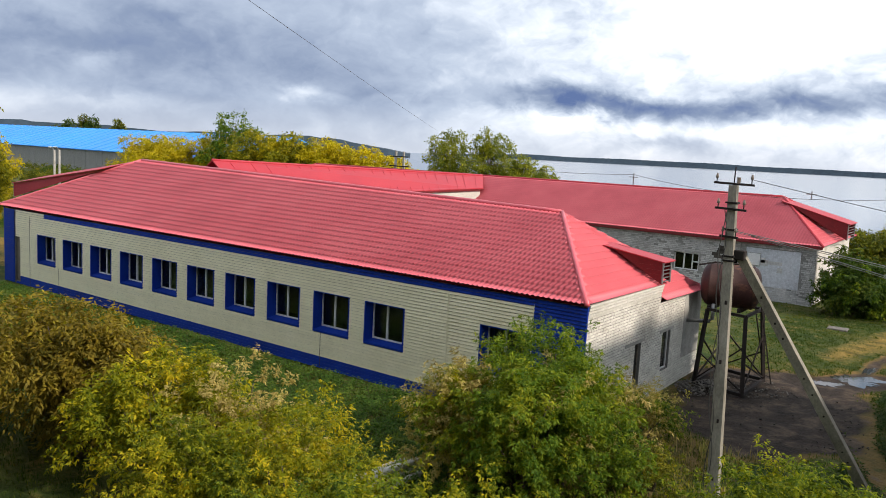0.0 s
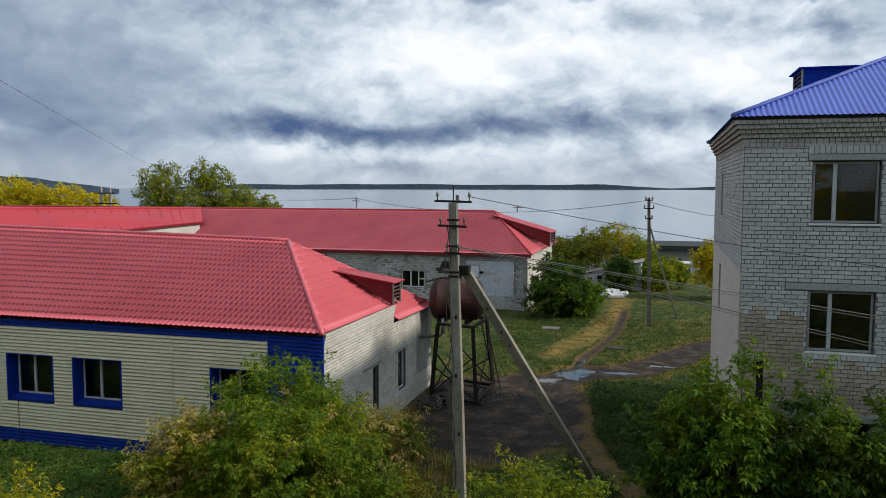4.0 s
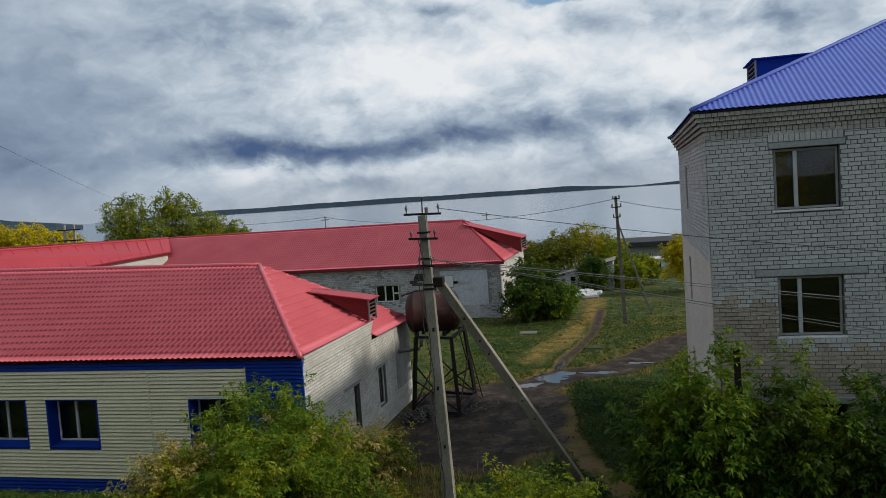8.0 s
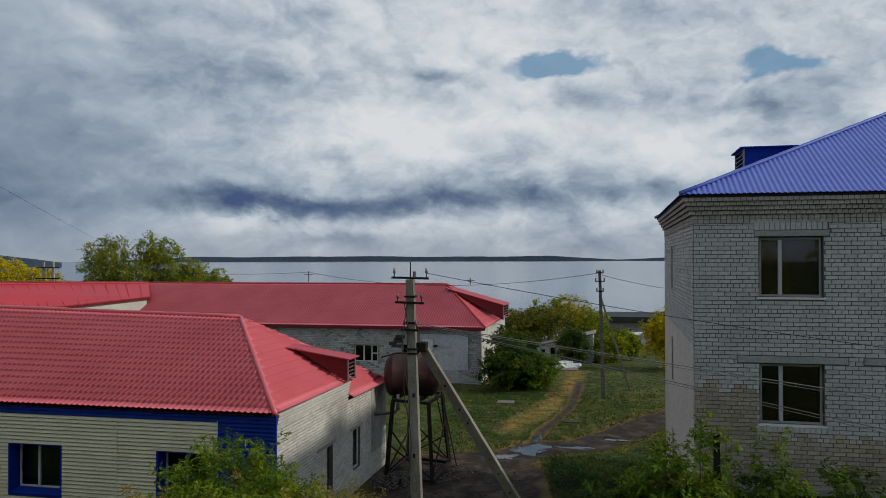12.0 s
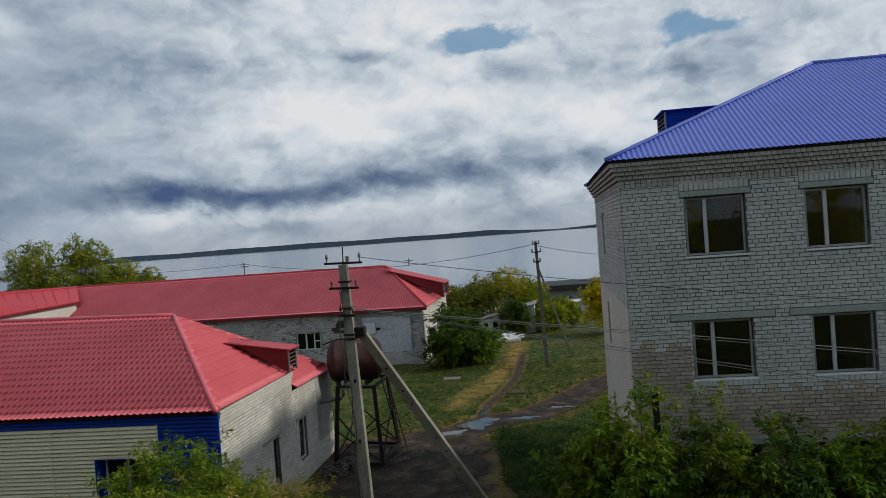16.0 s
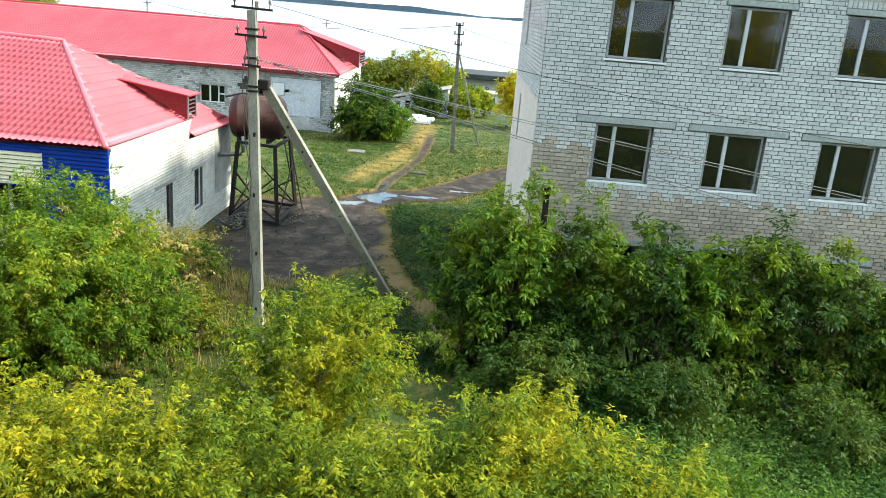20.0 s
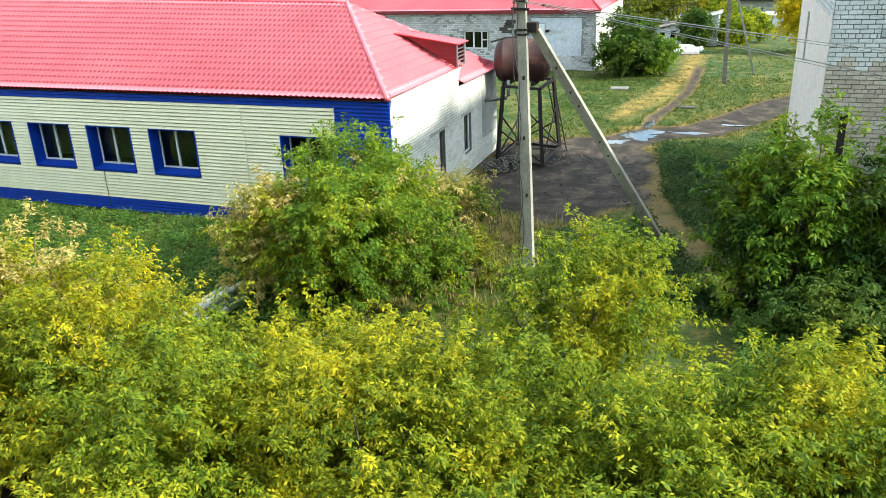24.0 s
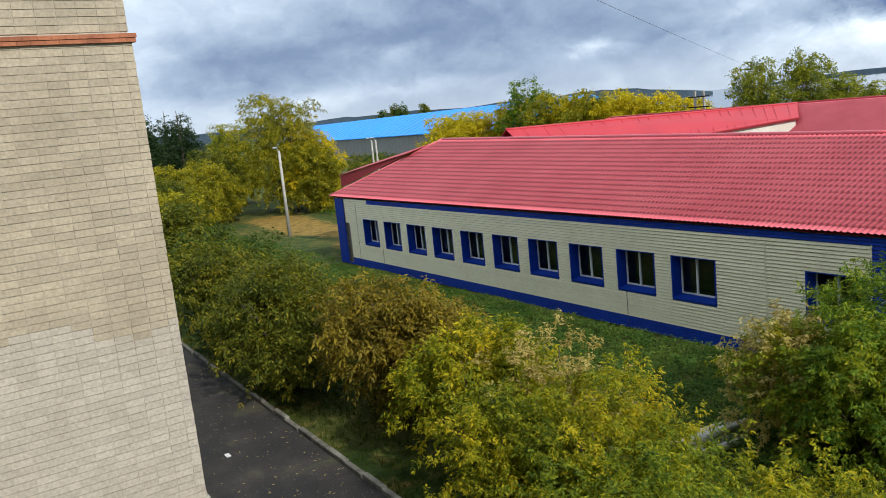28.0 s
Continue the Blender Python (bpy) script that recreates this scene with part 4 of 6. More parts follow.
# roof
RL, RR = (-39.8, 25.55, 6.98), (-13.0, 25.55, 6.34)
ea, eb, em, em2, ec, ed = (-44.95, 20.02, 4.15), (-9.12, 19.92, 4.13), (-9.1, 26.3, 4.08), (-9.02, 26.25, 3.5), (-9.02, 30.9, 3.42), (-45.0, 31.1, 4.1)
for q, wv in (((ea, eb, RR, RL), "tile"), ((eb, em, RR, RR), "tile"), ((em2, ec, RR, RR), "tile"), ((ec, ed, RL, RR), "tile"), ((ed, ea, RL, RL), "tile")):
    v, f = slope(*q, 0.183, 0.35, 0.021, 0.060, wv, 6)
    part("roof_slope", array_mesh("roof_slope", v, f, RED_TILE), RED_TILE, nb)
for p, q in ((ea, RL), (eb, RR), (ed, RL), (RL, RR)):
    g = Geo()
    p, q = Vector(p) + Vector((0, 0, 0.03)), Vector(q) + Vector((0, 0, 0.03))
    lapped(g, p, q, 0.085)
    part("ridge_cap", g, RED_TILE, nb, smooth=True)
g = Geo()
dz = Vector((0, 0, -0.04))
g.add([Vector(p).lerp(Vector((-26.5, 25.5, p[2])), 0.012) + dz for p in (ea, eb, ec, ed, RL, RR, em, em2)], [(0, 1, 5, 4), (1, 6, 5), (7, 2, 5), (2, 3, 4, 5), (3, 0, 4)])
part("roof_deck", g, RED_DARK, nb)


# RED_DARK cheeks have the shade of their side in the colour
def dormer(parent, xf, ym, zb, zt, back, side, w=0.85, skin=RED_FLAT, cheek=RED_DARK, rise=0.0, peak=0.0):
    """A small louvred roof hood; xf: its front, side: +1 when it faces +x."""
    b = xf - side * back
    r = zt - 0.03 + peak
    g = Geo()
    g.prism([(xf, ym - w, zb), (xf, ym - w, zt), (b, ym - w, zt + rise)], (0, 0.03, 0))
    d = part("dormer", g, cheek, parent, "small louvred roof hood")
    part("cheek", Geo().prism([(xf, ym + w, zb), (xf, ym + w, zt), (b, ym + w, zt + rise)], (0, -0.03, 0)), cheek, d)
    o = xf + side * 0.14
    for s in (-1, 1):
        e0, e1 = (o, ym + s * (w + 0.12), zt - 0.03), (b - side * 0.3, ym + s * (w + 0.12), zt - 0.03 + rise * 1.1)
        g = Geo().prism([e0, (o, ym, r), (b - side * 0.5, ym, r + rise * 1.15), e1], (0, 0, 0.035))
        part("dormer_roof", g, skin, d)
    for s in (-1, 1):
        for i in range(1, 5):
            f = i / 5
            part("cheek_board", Geo().beam((xf, ym + s * (w + 0.008), zb + (zt - zb) * f), (xf - side * back * f, ym + s * (w + 0.008), zb + (zt - zb) * f), 0.012, 0.02), cheek, d)
    for s in (-1, 1):
        part("frame", Geo().cbox(min(xf, xf + side * 0.05), max(xf, xf + side * 0.05), ym + s * (w - 0.04) - 0.04, ym + s * (w - 0.04) + 0.04, zb, zt, 0.008), STEEL, d)
    for i in range(6):
        zz = zb + (zt - zb) * (i + 0.5) / 6
        part("louvre_slat", Geo().beam((xf, ym - w + 0.08, zz), (xf, ym + w - 0.08, zz), 0.09, 0.015), STEEL, d)


dormer(nb, -9.0, 25.9, 4.2, 4.98, 2.0, 1, 0.42, rise=0.34)
dormer(nb, -50.6, 25.5, 4.15, 5.0, 9.4, -1, 1.95, RED_FLAT, RED_FLAT, rise=1.25, peak=0.42)

# ---- far parallel building ----
FY0, FY1, FX1, FX0 = 51.6, 63.6, -8.72, -62.0
fb = thing("far_long_building", (-34, 57, 0), "long grey brick building with red metal roof behind the yard", "building")
FWIN = [(-17.6, -15.9, 1.32, 2.5), (-14.1, -13.4, 1.9, 2.55)]
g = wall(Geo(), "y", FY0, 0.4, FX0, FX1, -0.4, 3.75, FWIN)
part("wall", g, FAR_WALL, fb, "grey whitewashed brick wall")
part("wall", wall(Geo(), "x", FX1, -0.4, FY0 + 0.45, FY1, -0.6, 3.75), LIME_BRICK, fb, "cream side wall")
part("wall", wall(Geo(), "y", FY1, -0.4, FX0, FX1 - 0.45, -0.6, 3.75), FAR_WALL, fb)
# interior coloured dark so the openings look unlit
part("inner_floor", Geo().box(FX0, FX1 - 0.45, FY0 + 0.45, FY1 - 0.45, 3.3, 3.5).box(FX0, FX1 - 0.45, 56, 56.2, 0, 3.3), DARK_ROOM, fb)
part("plaster_patch", Geo().cbox(-12.9, -9.6, FY0 - 0.03, FY0 + 0.01, 0.9, 3.3, 0.02), BLUE_PLASTER, fb, "smooth grey-white render patch")
rn = random.Random(2)
for i in range(5):
    a, c = -15.2 + 0.28 * rn.random() + 0.1 * i, 2.35 + 0.16 * i
    part("stain", Geo().cbox(a, a + 0.55 + 0.2 * rn.random(), FY0 - 0.034 - 0.003 * i, FY0, c, c + 0.22, 0.01), DARK_STONE, fb, "dark patch of fallen plaster")
for a, b, c, d in FWIN[:1]:
    g = Geo()
    for q in ((a, b, c, c + 0.07), (a, b, d - 0.07, d), (a, a + 0.07, c, d), (b - 0.07, b, c, d), (a + 0.62, a + 0.72, c, d), (a + 1.2, a + 1.28, c, d), (a + 1.2, b, c + 0.55, c + 0.63)):
        g.cbox(q[0], q[1], FY0 + 0.1, FY0 + 0.16, q[2], q[3], 0.006)
    w_ = part("window", g, PVC, fb)
    part("pane", Geo().box(a, b, FY0 + 0.125, FY0 + 0.135, c, d), GLASS, w_).visible_shadow = False
nbd = part("board", Geo().cbox(-12.75, -12.0, FY0 - 0.10, FY0 - 0.06, 2.2, 2.95, 0.01), PVC, fb, "white notice board")
part("board_frame", Geo().cbox(-12.80, -11.95, FY0 - 0.06, FY0 - 0.04, 2.15, 3.0, 0.01), LINTEL, nbd)
part("conduit", Geo().tube([(-13.25, FY0 - 0.05, 0.2), (-13.25, FY0 - 0.05, 3.7)], 0.03, 6), STEEL, fb)
g = Geo()
rn = random.Random(31)
zc = -0.02
while zc < 3.58:
    x = -40.0 + rn.uniform(0, 0.26)
    while x < FX1 - 0.02:
        e = min(x + 0.26, FX1)
        if not any(a < e and x < b and c - 0.02 < zc + 0.06 and zc < d for a, b, c, d in FWIN + [(-12.95, -9.6, 0.9, 3.3)]) and rn.random() < 0.9:
            g.box(x + 0.012, e - 0.012, FY0 - 0.012 - 0.008 * rn.random(), FY0 + 0.01, zc + 0.012, zc + 0.108)
        x += 0.26
    zc += 0.12
tagged(part("brickwork", g, FAR_BRICK, fb), kind="stuff")
for i in range(4):
    a, c = rn.uniform(-12.4, -10.6), rn.uniform(1.0, 2.6)
    part("plaster_flake", Geo().cbox(a, a + rn.uniform(0.3, 0.9), FY0 - 0.036, FY0 - 0.02, c, c + rn.uniform(0.12, 0.4), 0.012), FAR_BRICK, fb)
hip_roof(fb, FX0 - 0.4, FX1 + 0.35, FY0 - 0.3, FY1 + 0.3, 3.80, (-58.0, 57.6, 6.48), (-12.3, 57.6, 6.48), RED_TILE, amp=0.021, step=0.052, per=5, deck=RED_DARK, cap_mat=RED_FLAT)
part("fascia", Geo().cbox(FX0, FX1 + 0.35, FY0 - 0.33, FY0 - 0.305, 3.62, 3.8, 0.01), RED_DARK, fb)
dormer(fb, -7.85, 57.6, 3.98, 5.05, 3.9, 1, 1.4, rise=1.10)
for x, hgt in ((-23.4, 1.0), (-10.5, 0.5)):
    ant = thing("roof_post", (x, 57.6, 6.48), "thin steel mast with a short crossbar on the roof ridge", "mast", "masts on the far roof")
    part("mast", Geo().tube([(x, 57.6, 6.46), (x, 57.6, 6.5 + hgt)], 0.05, 6), STEEL, ant)
    part("crossbar", Geo().tube([(x - 0.35, 57.6, 6.4 + hgt * 0.8), (x + 0.35, 57.6, 6.4 + hgt * 0.8)], 0.04, 6), STEEL, ant)

# ---- linking block between the two ----
mb = thing("linking_block", (-37.8, 42, 0), "narrow linking block with a bright red seamed metal roof", "building")
LS, LN = Vector((-38.0, 29.0, 7.12)), Vector((-37.3, 57.4, 6.45))
ES, EN = Vector((-35.1, 29.0, 5.08)), Vector((-35.1, 54.2, 5.5))
WS, WN = Vector((-40.8, 29.0, 5.08)), Vector((-40.2, 54.2, 5.04))
for p, q, r, s in ((ES, EN, LN, LS), (WN, WS, LS, LN)):
    part("roof_slope", Geo().prism([p, q, r, s], (0, 0, 0.07)), RED_FLAT, mb)
rn = random.Random(21)
for i in range(1, 21):
    f = (i + rn.uniform(-0.22, 0.22)) / 21
    part("seam", Geo().beam(ES.lerp(EN, f) + Vector((0, 0, 0.082)), LS.lerp(LN, f + rn.uniform(-0.004, 0.004)) + Vector((0, 0, 0.082)), 0.04, 0.022), RED_FLAT, mb)
part("ridge_cap", lapped(Geo(), LS + Vector((0, 0, 0.06)), LN + Vector((0, 0, 0.06)), 0.09), RED_FLAT, mb, smooth=True)
part("eave_board", Geo().beam(ES + Vector((0, 0, -0.05)), EN + Vector((0, 0, -0.05)), 0.05, 0.14), RED_DARK, mb)
part("wall", Geo().prism([(-35.25, 31.2, 0), (-35.25, 51.2, 0), (-35.25, 54.0, 4.9), (-35.25, 54.0, 5.42), (-35.25, 31.2, 5.04)], (-0.35, 0, 0)), LIME_BRICK, mb, "cream side wall")
part("wall", Geo().box(-40.4, -40.05, 31.2, 51.2, 0, 5.0), LIME_BRICK, mb, "cream side wall")

# ---- three-storey brick building with blue roof ----
RX0, RX1, RY0, RY1 = 1.86, 34.0, 19.65, 30.1
rb = thing("brick_building", (16, 25, 0), "unfinished three-storey white brick building with blue metal roof", "building")
RWIN = [(3.34 + 2.77 * i, 4.77 + 2.77 * i, z0, z0 + hgt) for i in range(10) for z0, hgt in ((7.46, 1.46), (4.46, 1.46), (1.40, 1.45))]
g = wall(Geo(), "y", RY0 + 0.01, 0.42, RX0, RX1, 0, 9.75, RWIN)
part("wall", g, MID_MORTAR, rb)
SWIN = [(26.1, 26.85, 7.42, 8.82), (26.1, 26.85, 4.4, 5.85), (26.1, 26.85, 1.4, 2.85)]
part("wall", wall(Geo(), "x", RX0 + 0.01, 0.42, RY0 + 0.45, RY1, 0, 9.75, SWIN), PALE_MORTAR, rb)
part("wall", Geo().box(RX0 + 0.45, RX1, RY1 - 0.4, RY1, 0, 9.75).box(RX1 - 0.4, RX1, RY0 + 0.45, RY1 - 0.42, 0, 9.75), WHITE_BRICK, rb)
# floors and partitions coloured dark so the rooms behind the windows look unlit
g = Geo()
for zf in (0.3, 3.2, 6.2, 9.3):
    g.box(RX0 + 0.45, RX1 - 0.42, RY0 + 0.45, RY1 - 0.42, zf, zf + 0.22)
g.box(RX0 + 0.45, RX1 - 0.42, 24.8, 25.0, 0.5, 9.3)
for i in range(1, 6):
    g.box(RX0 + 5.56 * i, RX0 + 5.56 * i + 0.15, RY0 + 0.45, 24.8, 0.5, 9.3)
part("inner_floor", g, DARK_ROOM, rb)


def facing_front(x, z):
    if z < 2.85:
        return TAN_BRICK
    line = 4.22 if x > 3.3 else 5.35
    return TAN_BRICK if z < line + 0.12 * math.sin(x * 9.0) - 0.25 * max(0, x - 2.9) * (x < 3.3) else WHITE_BRICK


LINTS = [(a - 0.5, b + 0.52, d, d + 0.17) if d < 7 else (a - 0.1, b + 0.14, d, d + 0.15) for a, b, c, d in RWIN]
SOLDIERS = [(a - 0.1, b + 0.12, d + 0.15, d + 0.38) for a, b, c, d in RWIN if d > 7 and a < 12]
bricks(rb, "y", RY0, -1, RX0, 22.0, 0.0, 9.24, [(a, b, c - 0.02, d) for a, b, c, d in RWIN] + LINTS + SOLDIERS, facing_front, near=(4.0, 6.5), seed=7, bw=0.28, bh=0.100, joint=0.016)
bricks(rb, "x", RX0, -1, RY0 + 0.02, RY1, 6.3, 9.24, SWIN, lambda y, z: WHITE_BRICK, singles=0, seed=8, bw=0.28, bh=0.100, joint=0.016)
for a, b, c, d in cells(RY0 + 0.005, RY1, 0.0, 6.3, SWIN):
    part("render_coat", Geo().box(RX0 - 0.017, RX0 + 0.005, a, b, c, d), PINK_RENDER, rb, "smooth cream render coat")
for a, b, c, d in LINTS:
    if a < 24:
        part("lintel", Geo().cbox(a + 0.01, b - 0.01, RY0 - 0.03, RY0 + 0.2, c + 0.005, d - 0.005, 0.01), LINTEL, rb, "grey concrete lintel")
# upright bricks over the top lintels
soldier_me = Geo().cbox(0.006, 0.110, -0.018, 0.02, 0.004, 0.225, 0.004).mesh("soldier_brick", WHITE_BRICK)
for a, b, c, d in RWIN:
    if c > 7 and a < 12:
        for k in range(int((b - a + 0.2) / 0.116)):
            part("soldier_brick", soldier_me, WHITE_BRICK, rb, at=(a - 0.1 + 0.116 * k, RY0, d + 0.155))
# corbelled courses under the eaves
for i in range(6):
    o, z0 = 0.02 + (0.0, 0.0, 0.06, 0.12, 0.18, 0.23)[i], 9.24 + 0.104 * i
    crs = part("cornice_course", Geo().box(RX0 - o + 0.02, RX1, RY0 - o + 0.02, RY0 + 0.3, z0, z0 + 0.104), MORTAR, rb)
    part("cornice_course", Geo().box(RX0 - o + 0.02, RX0 + 0.3, RY0 + 0.31, RY1, z0, z0 + 0.104), MORTAR, rb)
    g = Geo()
    x = RX0 - o
    while x < 22:
        g.box(x + 0.006, x + 0.118, RY0 - o - 0.004, RY0 - o + 0.05, z0 + 0.006, z0 + 0.098)
        x += 0.13
    y = RY0 - o
    while y < RY1:
        g.box(RX0 - o - 0.004, RX0 - o + 0.05, y + 0.006, y + 0.118, z0 + 0.006, z0 + 0.098)
        y += 0.13
    tagged(part("course_bricks", g, CORNICE_BRICK, rb), kind="stuff")
sill_me = Geo().cbox(0.005, 0.115, -0.045, 0, -0.15, -0.035, 0.005).mesh("sill_brick", WHITE_BRICK)
for a, b, c, d in RWIN:
    if a > 27:
        continue
    if c < 2:
        continue
    pvc_window(rb, a + 0.02, b - 0.02, c + 0.03, d - 0.02, RY0 + 0.10, split=0.34, mat=FRAME_GREY, upright=UPRIGHT)
    part("sill", Geo().cbox(a - 0.04, b + 0.04, RY0 - 0.05, RY0 + 0.1, c - 0.03, c + 0.02, 0.008), PVC if c > 4 else LINTEL, rb)
    if 4 < c < 5:
        x = a - 0.1
        while x < b + 0.1:
            part("sill_brick", sill_me, TAN_BRICK, rb, at=(x, RY0, c))
            x += 0.12
for a, b, c, d in SWIN:
    w_ = part("window", wall(Geo(), "x", RX0 + 0.1, 0.06, a, b, c, d, [(a + 0.06, b - 0.06, c + 0.06, d - 0.06)]), PVC, rb)
    part("pane", Geo().box(RX0 + 0.125, RX0 + 0.133, a + 0.06, b - 0.06, c + 0.06, d - 0.06), GLASS, w_).visible_shadow = False
hip_roof(rb, RX0 - 0.32, RX1 + 0.4, RY0 - 0.33, RY1 + 0.4, 9.93, (8.22, 24.9, 12.76), (28, 24.9, 12.76), BLUE_ROOF, wave=0.128, amp=0.020, shape="rib", cap=0.06, deck=NAVY)
# near-black strips stand in for the shadow line under the eaves
part("fascia", Geo().cbox(RX0 - 0.27, RX1 + 0.27, RY0 - 0.28, RY0 - 0.255, 9.865, 9.915, 0.006), RUST_DARK, rb)
part("fascia", Geo().cbox(RX0 - 0.27, RX0 - 0.245, RY0 - 0.25, RY1 + 0.3, 9.865, 9.915, 0.006), RUST_DARK, rb)
dormer(rb, 3.75, 24.9, 10.9, 11.66, 1.9, -1, 0.8, NAVY, NAVY)
post = thing("steel_post", (2.16, 17.8, 0), "dark rusted square steel post standing in bushes", "post")
part("shaft", Geo().beam((2.2, 17.8, 0), (2.13, 17.8, 4.55), 0.13, 0.13), RUST_DARK, post)
part("cap", Geo().cbox(2.05, 2.21, 17.72, 17.88, 4.54, 4.60, 0.01), RUST_DARK, post)

# ---- the building the view is taken from, with its brick wing ----
own = thing("apartment_block", (-6, -8, 0), "pale cream brick block with a projecting wing", "building")
WX, WY = -17.0, 3.62
part("wall", Geo().box(-34, WX - 0.02, -16, WY - 0.02, 0, 10.55).box(-34, WX - 0.05, -16, WY - 0.05, 10.55, 13.4), PALE_MORTAR, own)
part("wall", Geo().box(WX - 0.02, 7.0, -16, -1.5, 0, 13.4), WING_BRICK, own)
bricks(own, "x", WX - 0.02, 1, -1.5, WY, 0.45, 10.5, [], lambda y, z: WING_PALE if z < 4.7 + 0.3 * math.sin(y * 1.7) else WING_BRICK, bw=0.378, bh=0.156, near=(2.6, 6.0), seed=11, header=0, stack=True, joint=0.010, upright=0.8)
bricks(own, "x", WX - 0.05, 1, -1.5, WY - 0.03, 10.72, 13.4, [], lambda y, z: WING_BRICK, bw=0.378, bh=0.156, near=(2.6, 11), singles=60, seed=12, header=0, stack=True, joint=0.011)
bricks(own, "y", WY - 0.02, 1, -34, WX, 0.45, 10.5, [], lambda y, z: WING_BRICK, bw=0.378, bh=0.156, near=(-17, 6), singles=0, seed=13, header=7)
g = Geo()
y = -1.5
while y < WY:
    part("band_brick", Geo().cbox(WX - 0.1, WX + 0.07, y + 0.001, min(y + 0.25, WY + 0.07) - 0.001, 10.50, 10.588, 0.004), RED_CLAY, own)
    part("band_brick", Geo().cbox(WX - 0.1, WX + 0.09, y + 0.121, min(y + 0.37, WY + 0.09) - 0.001, 10.589, 10.675, 0.004), RED_CLAY, own)
    y += 0.25
part("plinth", Geo().cbox(WX - 0.3, WX + 0.06, -1.5, WY + 0.06, 0, 0.45, 0.02), CONCRETE, own, "rough grey concrete plinth")

# ---- concrete power pole with its strut ----
pole = thing("power_pole", (-4.36, 17.25, 0), "square concrete power pole with raking strut and steel crossarms", "power pole", "power poles")
PB, PT = Vector((-4.36, 17.25, 0)), Vector((-4.60, 17.30, 7.94))


def on_pole(z):
    return PB.lerp(PT, z / 7.94)


part("shaft", Geo().beam(PB, PT, 0.27, 0.24, 0.66, 0.7, (0, 1, 0)), POLE_CONCRETE, pole)
part("strut", Geo().beam((-1.42, 21.15, -0.1), (-4.36, 17.42, 6.42), 0.24, 0.22, 0.8, 0.8, (0, 1, 0)), POLE_CONCRETE, pole)
for zc in (6.35, 6.25, 6.95, 7.55):
    c = on_pole(zc)
    part("collar", Geo().cbox(c.x - 0.13, c.x + 0.13, c.y - 0.12, c.y + 0.12, zc - 0.02, zc + 0.02, 0.005), RUST_DARK, pole)
# small dark blocks imitate the shade inside the cast holes of strut and shaft
for i in range(9):
    a_, b_ = Vector((-1.42, 21.15, -0.1)), Vector((-4.36, 17.42, 6.42))
    c = a_.lerp(b_, 0.10 + 0.095 * i + 0.03 * math.sin(i * 2.3))
    part("cast_hole", Geo().cbox(c.x - 0.02, c.x + 0.02, c.y - 0.122, c.y - 0.06, c.z - 0.03, c.z + 0.03, 0.008), RUST_DARK, pole)
for i in range(4):
    c = on_pole(1.2 + 1.37 * i)
    part("cast_hole", Geo().cbox(c.x - 0.025 + 0.03 * (i % 2), c.x + 0.025 + 0.03 * (i % 2), c.y - 0.13, c.y - 0.06, c.z - 0.05, c.z + 0.04, 0.008), RUST_DARK, pole)
part("bracket", Geo().cbox(-4.46, -4.22, 17.28, 17.5, 6.28, 6.5, 0.02), RUST_DARK, pole)
for zc, half, dy in ((7.98, 0.44, 0.0), (7.42, 0.34, -0.13), (6.80, 0.2, -0.13)):
    c = on_pole(min(zc, 7.9))
    arm = part("crossarm", Geo().beam((c.x - half, c.y + dy, zc), (c.x + half, c.y + dy, zc - 0.02), 0.06, 0.05), RUST_DARK, pole)
    for s in (-1, 1):
        x = c.x + s * (half - 0.06)
        part("pin", Geo().tube([(x, c.y + dy, zc), (x, c.y + dy, zc + 0.14)], 0.012, 6), RUST_DARK, arm)
        part("insulator", Geo().tube([(x, c.y + dy, zc + 0.10), (x, c.y + dy, zc + 0.15), (x, c.y + dy, zc + 0.17), (x, c.y + dy, zc + 0.21)], [0.032, 0.036, 0.024, 0.02], 8), PORCELAIN, arm, smooth=True)
part("spike", Geo().tube([(PT.x, PT.y, 7.92), (PT.x + 0.01, PT.y, 8.34)], 0.014, 6), RUST_DARK, pole)
part("spike_insulator", Geo().tube([(PT.x + 0.1, PT.y, 7.98), (PT.x + 0.1, PT.y, 8.12)], 0.04, 8), PORCELAIN, pole)
for i, off in enumerate((0.10, 0.13)):
    pts = []
    for k in range(24):
        zz = 7.4 - k * 0.28
        c = on_pole(max(zz, 0))
        pts.append((c.x - 0.12 + 0.07 * math.sin(k * 0.7 + i * 2), c.y - 0.14 - 0.03 * i, zz))
    part("down_cable", Geo().tube(pts, 0.011, 5), WIRE, pole)


def wire(a, b, sag, r=0.011, label="thin dark overhead power wire", mat=WIRE):
    a, b = Vector(a), Vector(b)
    pts = [a.lerp(b, i / 24) - Vector((0, 0, sag * 4 * (i / 24) * (1 - i / 24))) for i in range(25)]
    solo("overhead_wire", Geo().tube(pts, r, 5), mat, label, "wire", "overhead wires")


